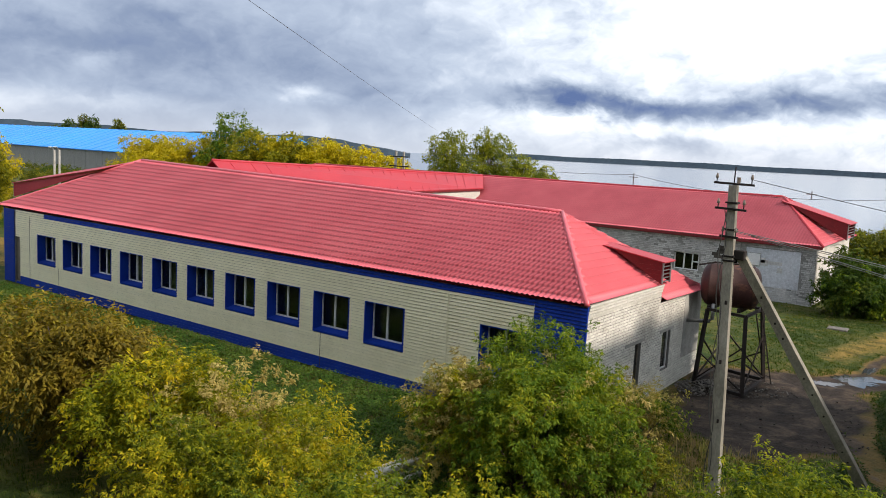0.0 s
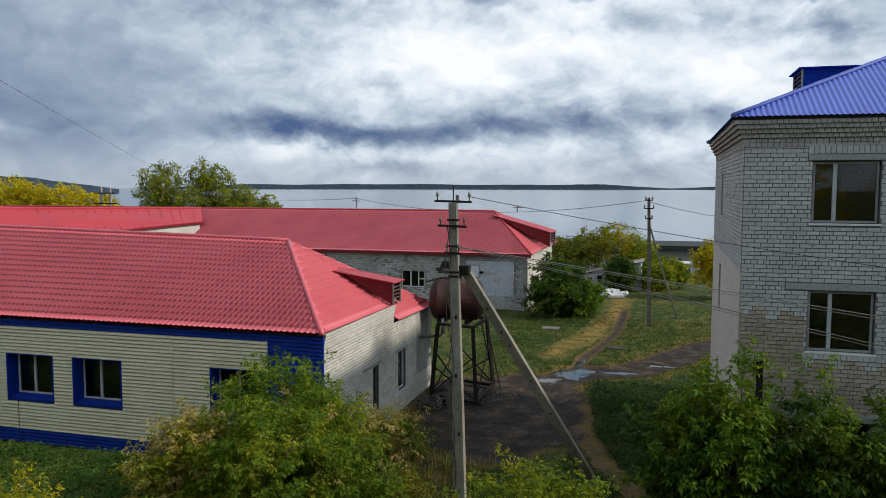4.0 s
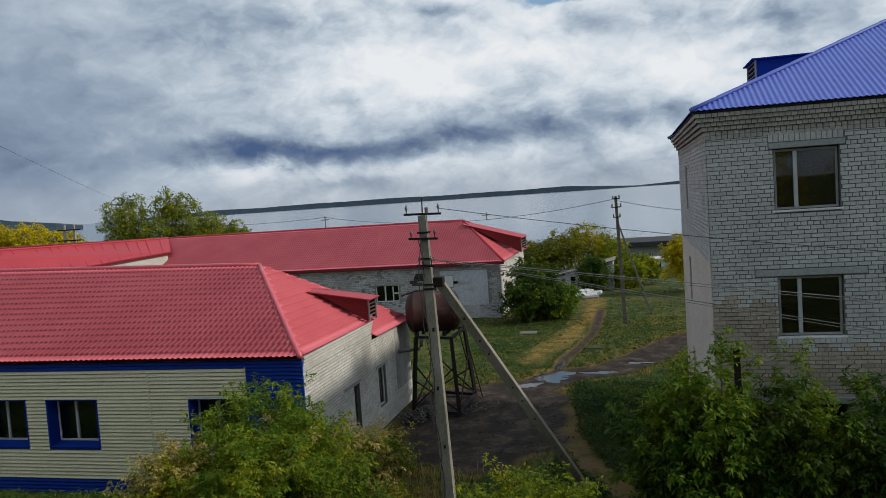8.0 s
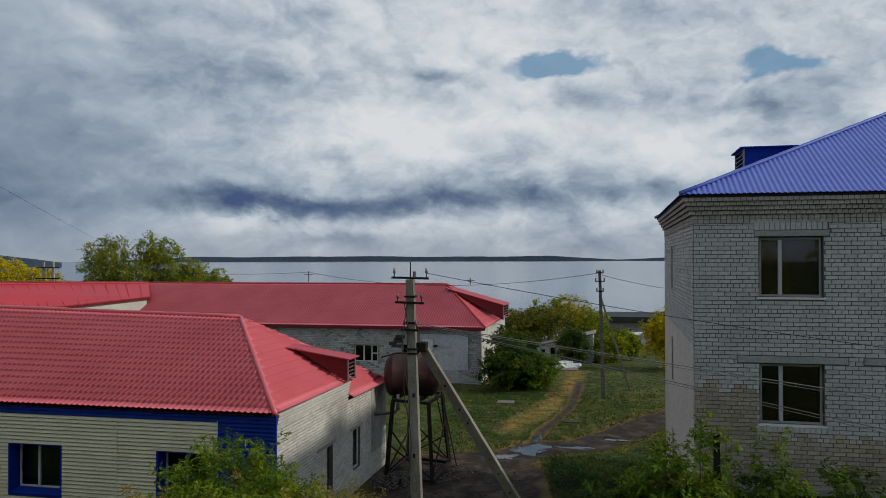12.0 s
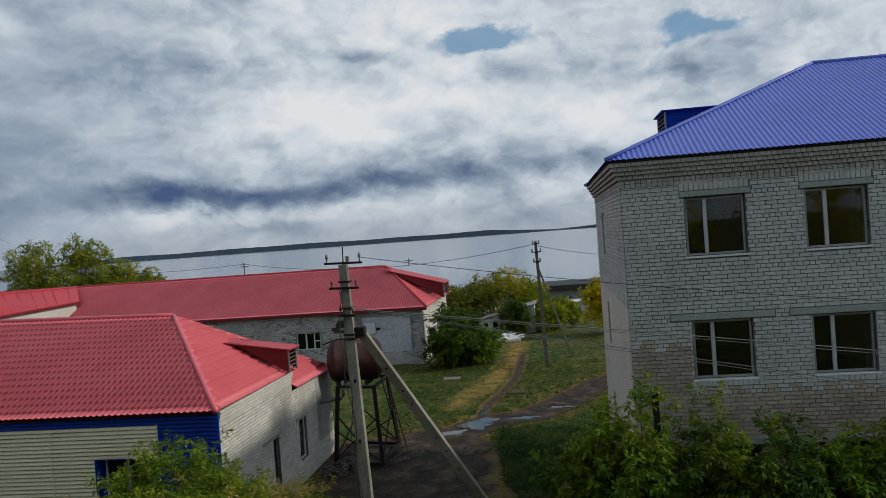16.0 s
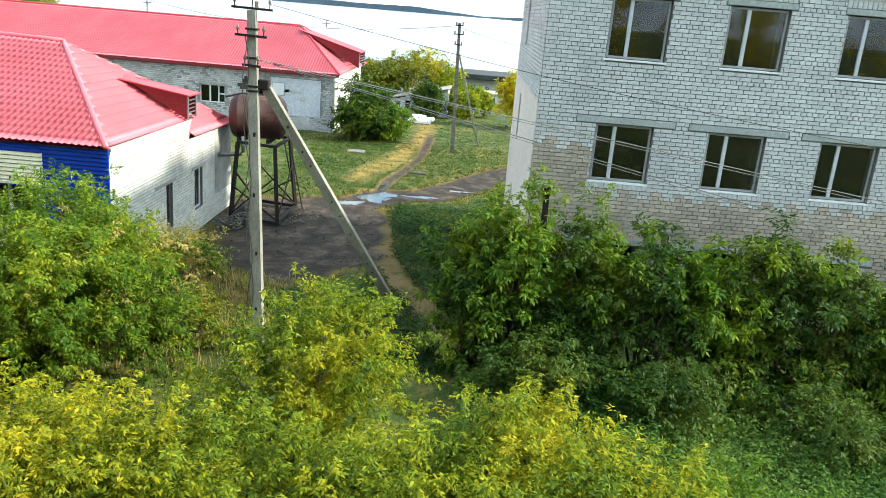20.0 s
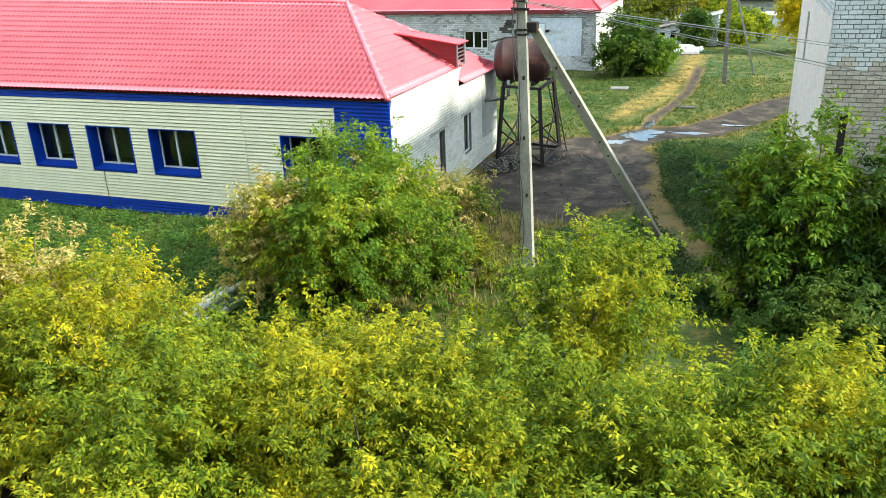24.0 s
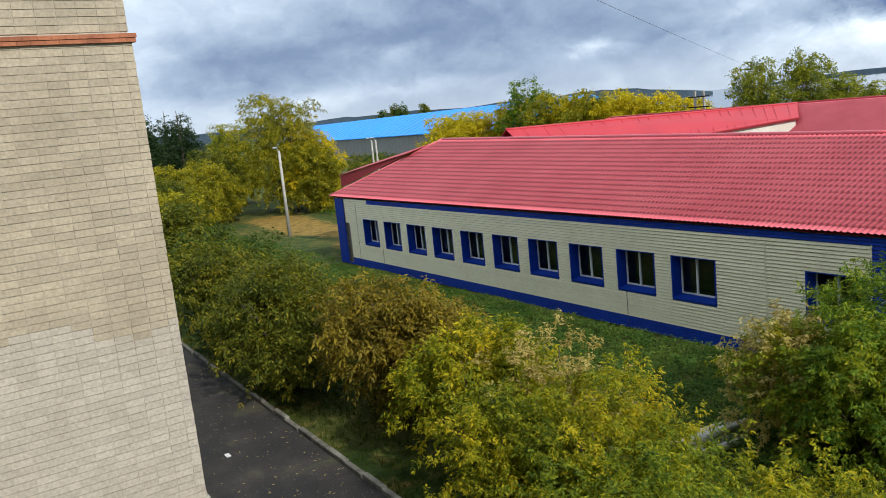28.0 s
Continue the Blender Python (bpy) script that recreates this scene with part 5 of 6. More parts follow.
# ---- second pole ----
p2 = thing("power_pole", (-0.65, 48.0, 0), "dark weathered power pole with raking strut in the grass", "power pole", "power poles")
part("shaft", Geo().beam((-0.63, 48.0, -0.1), (-0.82, 47.95, 7.7), 0.24, 0.22, 0.7, 0.7, (0, 1, 0)), OLD_WOOD, p2)
part("strut", Geo().beam((1.0, 51.6, -0.1), (-0.72, 48.1, 5.95), 0.13, 0.13, 0.8, 0.8, (0, 1, 0)), CONCRETE, p2)
for zc, half in ((7.55, 0.22), (7.05, 0.3), (6.45, 0.22)):
    arm = part("crossarm", Geo().beam((-0.80 - half, 47.85, zc), (-0.80 + half, 47.85, zc), 0.07, 0.06), RUST_DARK, p2)
    for s in (-1, 1):
        part("insulator", Geo().tube([(-0.80 + s * half * 0.85, 47.85, zc), (-0.80 + s * half * 0.85, 47.85, zc + 0.2)], 0.05, 6), PORCELAIN, arm)
wire((-4.2, 17.3, 8.08), (22.0, 16.6, 5.55), 0.6, 0.007)
wire((-4.42, 17.2, 6.93), (22.0, 16.6, 3.35), 0.0, 0.010, "pale insulated service cable", PALE_WIRE)
wire((-4.42, 17.22, 6.90), (22.0, 16.62, 3.28), 0.02, 0.007, "pale insulated service cable", PALE_WIRE)
wire((-4.1, 17.2, 6.87), (22.0, 16.6, 1.75), 0.05, 0.010, "pale insulated service cable", PALE_WIRE)
wire((-4.1, 17.22, 6.84), (22.0, 16.62, 1.66), 0.07, 0.007, "pale insulated service cable", PALE_WIRE)
wire((-7.9, -1.6, 12.95), (-41.6, 56.3, 10.2), 0.1, 0.007)
wire((-23.4, 57.6, 7.4), (-53, 72, 8.2), 0.6, 0.015)
wire((-23.4, 57.6, 7.4), (-0.82, 47.9, 7.55), 0.9, 0.015)
wire((-0.8, 47.9, 7.45), (14, 61, 6.6), 0.9, 0.015)

# ---- steel tank on its tower ----
tank = thing("water_tank", (-7.85, 30.9, 0), "rust-brown steel tank on a tall angle-iron tower", "tank")
foot = [Vector(p) for p in ((-8.62, 28.95, 0), (-6.68, 28.45, 0), (-6.62, 31.3, 0), (-8.5, 31.8, 0))]
head = [p.lerp(Vector((-7.72, 30.2, 0)), 0.22) + Vector((0, 0, 2.92)) for p in foot]
for a, b in zip(foot, head):
    part("leg", Geo().beam(a, b, 0.12, 0.12), RUST_DARK, tank)
for i in range(4):
    j = (i + 1) % 4
    part("base_rail", Geo().beam(foot[i] + Vector((0, 0, 0.08)), foot[j] + Vector((0, 0, 0.08)), 0.12, 0.12), RUST_DARK, tank)
    part("top_rail", Geo().beam(head[i], head[j], 0.1, 0.1), RUST_DARK, tank)
    part("brace", Geo().beam(foot[i].lerp(head[i], 0.06), foot[j].lerp(head[j], 0.62), 0.05, 0.05), RUST_DARK, tank)
    part("brace", Geo().beam(foot[j].lerp(head[j], 0.06), foot[i].lerp(head[i], 0.42), 0.05, 0.05), RUST_DARK, tank)
c0, ax = Vector((-7.92, 30.25, 3.78)), Vector((0.975, 0.22, 0))
prof = [(-1.12, 0.02), (-1.10, 0.30), (-1.03, 0.56), (-0.92, 0.72), (-0.80, 0.78), (-0.78, 0.80), (-0.74, 0.80), (-0.72, 0.785), (0.0, 0.785), (0.02, 0.80), (0.06, 0.80), (0.08, 0.785), (0.74, 0.785), (0.76, 0.80), (0.80, 0.80), (0.84, 0.76), (0.94, 0.70), (1.04, 0.54), (1.10, 0.30), (1.12, 0.02)]
part("drum", Geo().tube([c0 + ax * a for a, r in prof], [r * 1.06 for a, r in prof], 32), RUST, tank, smooth=True)
part("rim", Geo().tube([c0 + ax * -0.9 + Vector((-0.2, -0.5, 0.75)), c0 + ax * -0.6 + Vector((0, -0.2, 0.88)), c0 + ax * 0.2 + Vector((0, 0, 0.86))], 0.035, 6), RUST_DARK, tank)
for s in (-0.55, 0.55):
    part("saddle", Geo().beam(c0 + ax * s + Vector((0, -0.75, -0.83)), c0 + ax * s + Vector((0, 0.75, -0.83)), 0.12, 0.16), RUST_DARK, tank)
part("pipe", Geo().tube([(-8.30, 29.5, 3.1), (-8.30, 29.5, 2.5), (-8.37, 29.46, 2.42), (-9.25, 29.25, 2.34)], 0.075, 8), STEEL, tank, "bent grey outlet pipe", smooth=True)
for s in (-0.16, 0.16):
    part("ladder_rail", Geo().beam((-6.45 + s, 31.3 - s, 0.0), (-6.95 + s, 30.7 - s, 3.1), 0.035, 0.035), RUST_DARK, tank)
for i in range(1, 11):
    f = i / 11
    p = Vector((-6.45, 31.3, 0)).lerp(Vector((-6.95, 30.7, 3.1)), f)
    part("rung", Geo().tube([p + Vector((-0.16, 0.16, 0)), p + Vector((0.16, -0.16, 0))], 0.014, 5), RUST_DARK, tank)


def rubble(name, cx, cy, rx, ry, hgt, count, size, mat, label, seed, category="rubble"):
    """A heap of separate broken pieces."""
    rnd = random.Random(seed)
    g = Geo()
    for _ in range(count):
        a, r = rnd.uniform(0, 6.283), math.sqrt(rnd.random())
        x, y = cx + rx * r * math.cos(a), cy + ry * r * math.sin(a)
        z = float(ground_z(np.array(x), np.array(y))) + hgt * (1 - r) * rnd.random()
        s = size * rnd.uniform(0.4, 1.3)
        m = Euler((rnd.uniform(-0.5, 0.5), rnd.uniform(-0.5, 0.5), rnd.uniform(0, 6.3))).to_matrix()
        b = Geo().cbox(-s / 2, s / 2, -s * 0.35, s * 0.35, -s * 0.2, s * 0.25, s * 0.08)
        k = len(g.v)
        g.v += [tuple(m @ Vector(p) + Vector((x, y, z + s * 0.1))) for p in b.v]
        g.f += [tuple(k + i for i in f) for f in b.f]
    solo(name, g, mat, label, category, kind="stuff")


rubble("rubble_heap", -8.3, 28.6, 0.85, 1.2, 0.22, 480, 0.085, DUST, "heap of broken brick and plaster at the wall foot", 1)
rubble("rubble_heap", -6.8, 30.0, 1.4, 1.4, 0.05, 150, 0.07, DUST, "scattered broken masonry under the tank tower", 2)
rubble("rubble_heap", -4.0, 63.0, 1.3, 2.4, 0.5, 150, 0.4, FAR_PLASTER, "heap of pale broken slabs before the ruined hut", 3)
rubble("gravel", -4.6, 27.5, 3.6, 3.2, 0.01, 140, 0.07, DARK_STONE, "stones strewn over the muddy yard", 4, "gravel")
rubble("gravel", -17.5, 5.2, 6.0, 1.6, 0.0, 2600, 0.022, DARK_STONE, "crumbled stones on the old asphalt", 5, "gravel")
for cx, cy, w, d, t in ((-6.2, 45.3, 0.5, 0.4, 0.09), (-2.2, 40.7, 0.42, 0.2, 0.05), (-3.3, 60.0, 0.6, 0.5, 0.05)):
    g = Geo().cbox(cx - w, cx + w, cy - d, cy + d, -0.25, t, 0.03)
    solo("concrete_slab", g, DUST, "pale concrete slab lying in the grass", "slab", "slabs in the grass")

# ---- ruined hut and sheds by the shore ----
hut = thing("ruined_hut", (-3.8, 68, 0), "small ruined white hut with a broken wall among bushes", "hut")
gz_ = -0.3
for a, b, c, d in ((-6.6, -6.2, -0.4, 1.15), (-5.75, -5.3, -0.4, 1.35), (-4.9, -4.4, -0.4, 1.6), (-6.2, -5.75, -0.4, 0.5), (-6.2, -5.75, 0.95, 1.25), (-5.3, -4.9, 1.1, 1.5), (-2.5, -1.7, -0.4, 2.3)):
    part("wall_panel", Geo().cbox(a, b, 67.2, 67.5, gz_ + c, gz_ + d, 0.01), FAR_PLASTER, hut)
# added dark sheet gives the hut openings their inner shade
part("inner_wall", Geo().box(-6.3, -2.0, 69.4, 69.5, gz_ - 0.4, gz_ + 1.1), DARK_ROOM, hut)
part("wall", Geo().box(-6.6, -6.3, 67.55, 71.5, gz_ - 0.4, gz_ + 1.1), FAR_PLASTER, hut)
part("wall", Geo().box(-2.0, -1.7, 67.55, 71.5, gz_ - 0.4, gz_ + 2.2), FAR_PLASTER, hut)
part("roof", Geo().prism([(-6.8, 67.0, gz_ + 1.2), (-1.5, 67.0, gz_ + 2.35), (-1.5, 71.4, gz_ + 2.3), (-6.8, 71.4, gz_ + 1.15)], (0, 0, 0.08)), RUBBLE, hut)
shed = thing("lakeside_shed", (8, 112, -3.6), "long low grey shed with a flat dark roof near the shore", "shed")
part("wall", Geo().box(-2.0, 25, 110, 118, -5, -0.2), CONCRETE, shed)
part("roof", Geo().cbox(-4.5, 26, 109, 119, -0.2, 0.5, 0.05), surf("dark roofing felt", [(0.03, 0.033, 0.034), (0.05, 0.055, 0.055)], 0.4, 0.95), shed)
for i in range(5):
    part("window", Geo().cbox(1.0 + 4.2 * i, 2.6 + 4.2 * i, 109.94, 109.99, -2.6, -1.2, 0.02), NAVY, shed)
kiosk = thing("white_kiosk", (4.2, 101, -3.2), "small white and blue kiosk by the lakeside", "kiosk")
part("wall", wall(Geo(), "y", 100, 0.2, 2.0, 6.6, -5, -1.2, [(2.6, 3.3, -2.6, -1.7), (4.2, 4.9, -4, -1.8), (5.4, 6.1, -2.6, -1.7)]), FAR_PLASTER, kiosk)
part("wall", Geo().box(2.0, 6.6, 100.25, 103, -5, -1.2), NAVY, kiosk)
part("roof", Geo().cbox(1.8, 6.8, 99.7, 103.2, -1.2, -1.0, 0.03), FAR_PLASTER, kiosk)

# ---- blue-roofed hall far to the west ----
hall = thing("blue_hall", (-150, 85, 0), "long low hall with a bright blue metal roof behind trees", "building")
HXa, HXb, HY = -245.0, -112.0, 92.0
part("wall", Geo().box(HXa, HXb, HY, HY + 26, -2.5, 5.0), CONCRETE, hall)
part("roof", Geo().prism([(HXa - 1, HY - 1, 4.9), (HXb + 1, HY - 1, 4.9), (HXb + 1, HY + 13, 9.6), (HXa - 1, HY + 13, 9.6)], (0, 0, 0.15)), BLUE_FAR, hall)
part("roof", Geo().prism([(HXa - 1, HY + 13, 9.6), (HXb + 1, HY + 13, 9.6), (HXb + 1, HY + 27, 4.9), (HXa - 1, HY + 27, 4.9)], (0, 0, 0.15)), BLUE_FAR, hall)
for i in range(60):
    x = HXb - 1 - 2.2 * i
    part("cladding_panel", Geo().cbox(x - 1.06, x + 1.06, HY - 0.12, HY - 0.01, 0.2, 4.85, 0.04), STEEL, hall)
for i in range(40):
    x = HXb - 1 - 3.3 * i
    part("roof_rib", Geo().beam((x, HY - 1, 5.1), (x, HY + 13, 9.8), 0.16, 0.10), BLUE_FAR, hall)


def lamp_post(x, y, h, label):
    t = thing("street_lamp", (x, y, 0), label, "street lamp", "street lamps")
    part("post", Geo().tube([(x, y, -0.1), (x + 0.05, y, h * 0.5), (x + 0.12, y, h)], [0.16, 0.13, 0.10], 8), CONCRETE, t, smooth=True)
    part("arm", Geo().tube([(x + 0.12, y, h - 0.1), (x - 0.3, y, h + 0.22), (x - 0.55, y, h + 0.26)], 0.045, 6), STEEL, t)
    part("lantern", Geo().cbox(x - 1.0, x - 0.5, y - 0.1, y + 0.1, h + 0.2, h + 0.33, 0.04), PVC, t)


lamp_post(-60.3, 22.9, 7.0, "white concrete street lamp beside a dirt path")
lamp_post(-80.2, 41.7, 6.5, "white concrete street lamp behind the red roof")
lamp_post(-80.9, 42.6, 6.5, "white concrete street lamp behind the red roof")
lat = thing("transformer_mast", (-57, 70, 0), "grey lattice mast with crossarms behind the roofs", "mast")
for s in (-0.8, 0.8):
    part("leg", Geo().beam((-57 + s, 70, -1.5), (-57 + s * 0.7, 70, 8.2), 0.2, 0.2), CONCRETE, lat)
for zc in (5.4, 6.5, 7.6):
    part("crossarm", Geo().beam((-58.4, 69.9, zc), (-55.6, 69.9, zc), 0.14, 0.12), RUST_DARK, lat)

# ---- things by the driveway ----
pipe = thing("old_pipes", (-12.4, 4.4, 0), "old rusty pipes lying on spilled lime across the drive", "pipe")
part("pipe", Geo().tube([(-12.75, 2.2, 0.14), (-12.45, 4.2, 0.16), (-12.1, 6.0, 0.18), (-11.9, 7.2, 0.18)], 0.085, 10), OLD_PIPE, pipe, smooth=True)
part("pipe", Geo().tube([(-12.45, 2.3, 0.1), (-12.2, 4.1, 0.1), (-11.85, 6.0, 0.1)], 0.05, 10), RUST_DARK, pipe, smooth=True)
solo("timber_beam", Geo().beam((-12.7, 4.7, 0.27), (-11.35, 4.86, 0.04), 0.15, 0.05), RUST_DARK, "dark old timber plank resting across the pipes", "plank")
g, rn8 = Geo(), random.Random(8)
for _ in range(46):
    y = rn8.uniform(2.3, 5.7)
    x = -12.72 + (y - 2.2) * 0.16 + rn8.gauss(0, 0.24)
    r, h = rn8.uniform(0.06, 0.30), rn8.uniform(0.03, 0.09)
    ring = [(x + r * rn8.uniform(0.55, 1.2) * math.cos(j * 0.571), y + r * rn8.uniform(0.55, 1.2) * math.sin(j * 0.571), 0.02) for j in range(11)]
    mid = [(x + (a - x) * 0.6, y + (b - y) * 0.6, 0.035 + h * rn8.uniform(0.5, 0.9)) for a, b, c in ring]
    g.add(ring + mid + [(x, y, 0.035 + h)], [(j, (j + 1) % 11, 11 + (j + 1) % 11, 11 + j) for j in range(11)] + [(11 + j, 11 + (j + 1) % 11, 22) for j in range(11)])
solo("lime_spill", g, LIME, "crusts of white spilled lime by the pipes", "lime", kind="stuff")
rubble("lime_crumbs", -12.5, 4.2, 0.75, 1.9, 0.03, 300, 0.045, LIME, "small crumbs of white spilled lime by the pipes", 8, "lime")
solo("white_pipe", Geo().tube([(-14.45, 3.5, 0.06), (-13.3, 3.25, 0.06), (-12.1, 2.9, 0.06), (-11.6, 2.75, 0.06)], 0.026, 8), PVC, "thin white pipe lying in the grass", "pipe", smooth=True)
for i, (a, b, r) in enumerate((((-11.75, 13.5, 0.12), (-11.5, 15.5, 0.16), 0.11), ((-11.5, 13.3, 0.10), (-11.25, 15.2, 0.12), 0.09), ((-11.2, 13.1, 0.10), (-11.0, 14.8, 0.12), 0.10), ((-11.6, 13.2, 0.28), (-11.3, 15.1, 0.32), 0.11), ((-11.9, 13.2, 0.2), (-11.7, 15.0, 0.24), 0.10))):
    solo("peeled_log", Geo().tube([a, Vector(a).lerp(Vector(b), 0.5) + Vector((0.03, 0, 0.02)), b], [r, r * 0.95, r * 0.85], 10), PALE_WOOD, "pale peeled log lying in the grass", "log", "logs in the grass", smooth=True)
rn = random.Random(77)
g = Geo()
for _ in range(300):
    x, y = rn.uniform(-30, -12.5), (3.7 + 3.3 * rn.random() ** (0.5 if rn.random() < 0.6 else 1.6))
    a, s = rn.uniform(0, 6.3), rn.uniform(0.022, 0.055)
    c, d = math.cos(a) * s, math.sin(a) * s
    g.add([(x - c, y - d, 0.04), (x - d * 0.4, y + c * 0.4, 0.046), (x + c, y + d, 0.052), (x + d * 0.4, y - c * 0.4, 0.044)], [(0, 3, 2, 1)])
grit = Geo()
for _ in range(2600):
    x, y = rn.uniform(-30, -12.2), rn.uniform(4.3, 6.95)
    a, r = rn.uniform(0, 6.3), rn.uniform(0.005, 0.014)
    grit.add([(x + r * math.cos(a + q), y + r * math.sin(a + q), 0.034) for q in (0, 2.1, 4.2)] + [(x, y, 0.034 + r * 0.8)], [(0, 1, 3), (1, 2, 3), (2, 0, 3)])
solo("asphalt_grit", grit, KERB_STONE, "loose pale grit on the worn asphalt", "grit", kind="stuff")
solo("fallen_leaves", g, DRY, "brown fallen leaves scattered over the asphalt", "leaves", kind="stuff")
for x, y in ((-19.9, 4.95),):
    solo("paper_scrap", Geo().cbox(x - 0.12, x + 0.12, y - 0.06, y + 0.06, 0.036, 0.05, 0.004), PVC, "white scrap of paper on the asphalt", "litter", "litter on the drive")

# ---- plants ----
def unit(a):
    return a / np.maximum(np.linalg.norm(a, axis=-1, keepdims=True), 1e-9)


def leaf_quads(pos, along, size, rng, leaflets=5, width=0.40):
    """Compound leaves: at each place a stalk along a direction with pairs of pointed leaflets."""
    n = len(pos)
    along = unit(along)
    side = unit(np.cross(along, rng.normal(size=(n, 3)) * 0.5 + np.array([0, 0, 1.0])))
    size = size * rng.uniform(0.7, 1.25, (n, 1))
    vs = []
    for k in range(leaflets):
        if k == leaflets - 1:
            b, d = pos + along * size * 0.95, along + np.array([0, 0, -0.25])
        else:
            f = 0.35 + 0.5 * (k // 2) / max(leaflets // 2 - 1, 1)
            s = 1 if k % 2 else -1
            b, d = pos + along * size * f, along * 0.55 + side * s * 0.8 + np.array([0, 0, -0.3])
        d = unit(d + rng.normal(size=(n, 3)) * 0.22)
        wv = unit(np.cross(d, rng.normal(size=(n, 3)) * 0.45 + np.array([0, 0, 1.0])))
        L = size * rng.uniform(0.75, 1.1, (n, 1))
        vs.append(np.stack([b, b + d * L * 0.42 + wv * L * width * 0.5, b + d * L + np.array([0, 0, -0.12]) * L, b + d * L * 0.42 - wv * L * width * 0.5], 1))
    return np.concatenate(vs).reshape(-1, 3)


def crown_mesh(name, mat, lobes, shoots, per, size, seed, leaflets=5, upward=0.55, length=0.75, inner=0.35):
    """A crown of leafy shoots that start inside the lobes (x, y, z, rx, ry, rz) and grow outwards and up."""
    rng = np.random.default_rng(seed)
    lobes = np.array(lobes, float)
    vol = lobes[:, 3] * lobes[:, 4] * lobes[:, 5]
    pick = rng.choice(len(lobes), shoots, p=(vol ** 0.75) / (vol ** 0.75).sum())
    d = unit(rng.normal(size=(shoots, 3)) * np.array([1, 1, 0.9]) + np.array([0, 0, 0.18]))
    r = inner + (1 - inner) * rng.random((shoots, 1)) ** 0.55
    root = lobes[pick, :3] + d * lobes[pick, 3:] * r
    grow = unit(d * 0.75 + np.array([0, 0, upward]) + rng.normal(size=(shoots, 3)) * 0.28)
    ln = length * rng.uniform(0.5, 1.25, (shoots, 1)) * (0.45 + 0.55 * r)
    t = np.tile(np.linspace(0.12, 1.0, per) ** 0.6, shoots)[:, None]
    rep = lambda a: np.repeat(a, per, axis=0)  # noqa: E731
    bend = np.array([0, 0, -0.22]) * (t ** 2) * rep(ln)
    pos = rep(root) + rep(grow) * rep(ln) * t + bend + rng.normal(size=(shoots * per, 3)) * 0.03
    out = unit(np.cross(rep(grow), rng.normal(size=(shoots * per, 3)))) * 0.9 + rep(grow) * 0.5 + np.array([0, 0, -0.35])
    v = leaf_quads(pos, out, size, rng, leaflets)
    v[:, 2] = np.maximum(v[:, 2], ground_z(v[:, 0], v[:, 1]) + 0.02)
    return array_mesh(name, v, np.arange(len(v)).reshape(-1, 4), mat)


def stems(name, foot, lobes, seed, r=0.05, mat=BARK):
    """Several tapering limbs from the foot into the lobes."""
    rnd = random.Random(seed)
    g = Geo()
    f = Vector(foot)
    for lx, ly, lz, rx, ry, rz in lobes:
        for _ in range(2):
            tip = Vector((lx + rnd.uniform(-0.5, 0.5) * rx, ly + rnd.uniform(-0.5, 0.5) * ry, lz + rnd.uniform(0.0, 0.7) * rz))
            b = f + Vector((rnd.uniform(-0.2, 0.2), rnd.uniform(-0.2, 0.2), -0.1))
            m = b.lerp(tip, 0.5) + Vector((rnd.uniform(-0.15, 0.15), rnd.uniform(-0.15, 0.15), 0.15))
            g.tube([b, b.lerp(m, 0.5), m, m.lerp(tip, 0.6), tip], [r, r * 0.8, r * 0.62, r * 0.4, r * 0.18], 5)
    return g.mesh(name, mat, True)


def bush(x, y, h, r, mat, label, seed, shoots=420, per=8, size=0.16, lobes=6, name="maple_bush", group="bushes", leaflets=5, length=0.75, low=0.25, category="bush", extra=()):
    """A many-stemmed shrub: uneven lobes of leafy shoots on limbs."""
    rnd = random.Random(seed)
    z0 = float(ground_z(np.array(x), np.array(y)))
    lb = [(x, y, z0 + h * 0.52, r * 0.62, r * 0.62, h * 0.40)]
    for i in range(lobes):
        a = 2 * math.pi * i / lobes + rnd.uniform(-0.4, 0.4)
        zc = h * rnd.uniform(low + 0.05, 0.74)
        k = rnd.uniform(0.45, 0.72)
        lb.append((x + r * k * math.cos(a), y + r * k * math.sin(a), z0 + zc, r * rnd.uniform(0.32, 0.5), r * rnd.uniform(0.32, 0.5), h * rnd.uniform(0.17, 0.27)))
    t = thing(name, (x, y, z0), label, category, group)
    part("stem", stems("stem", (x, y, z0), lb, seed), BARK, t)
    part("crown", crown_mesh("crown", mat, lb, shoots, per, size, seed, leaflets, length=length), mat, t)
    for m2, sh, off in extra:
        part("crown", crown_mesh("crown", m2, lb[1 + off::2], sh, per, size, seed + 50 + off, leaflets, length=length), m2, t)
    return t


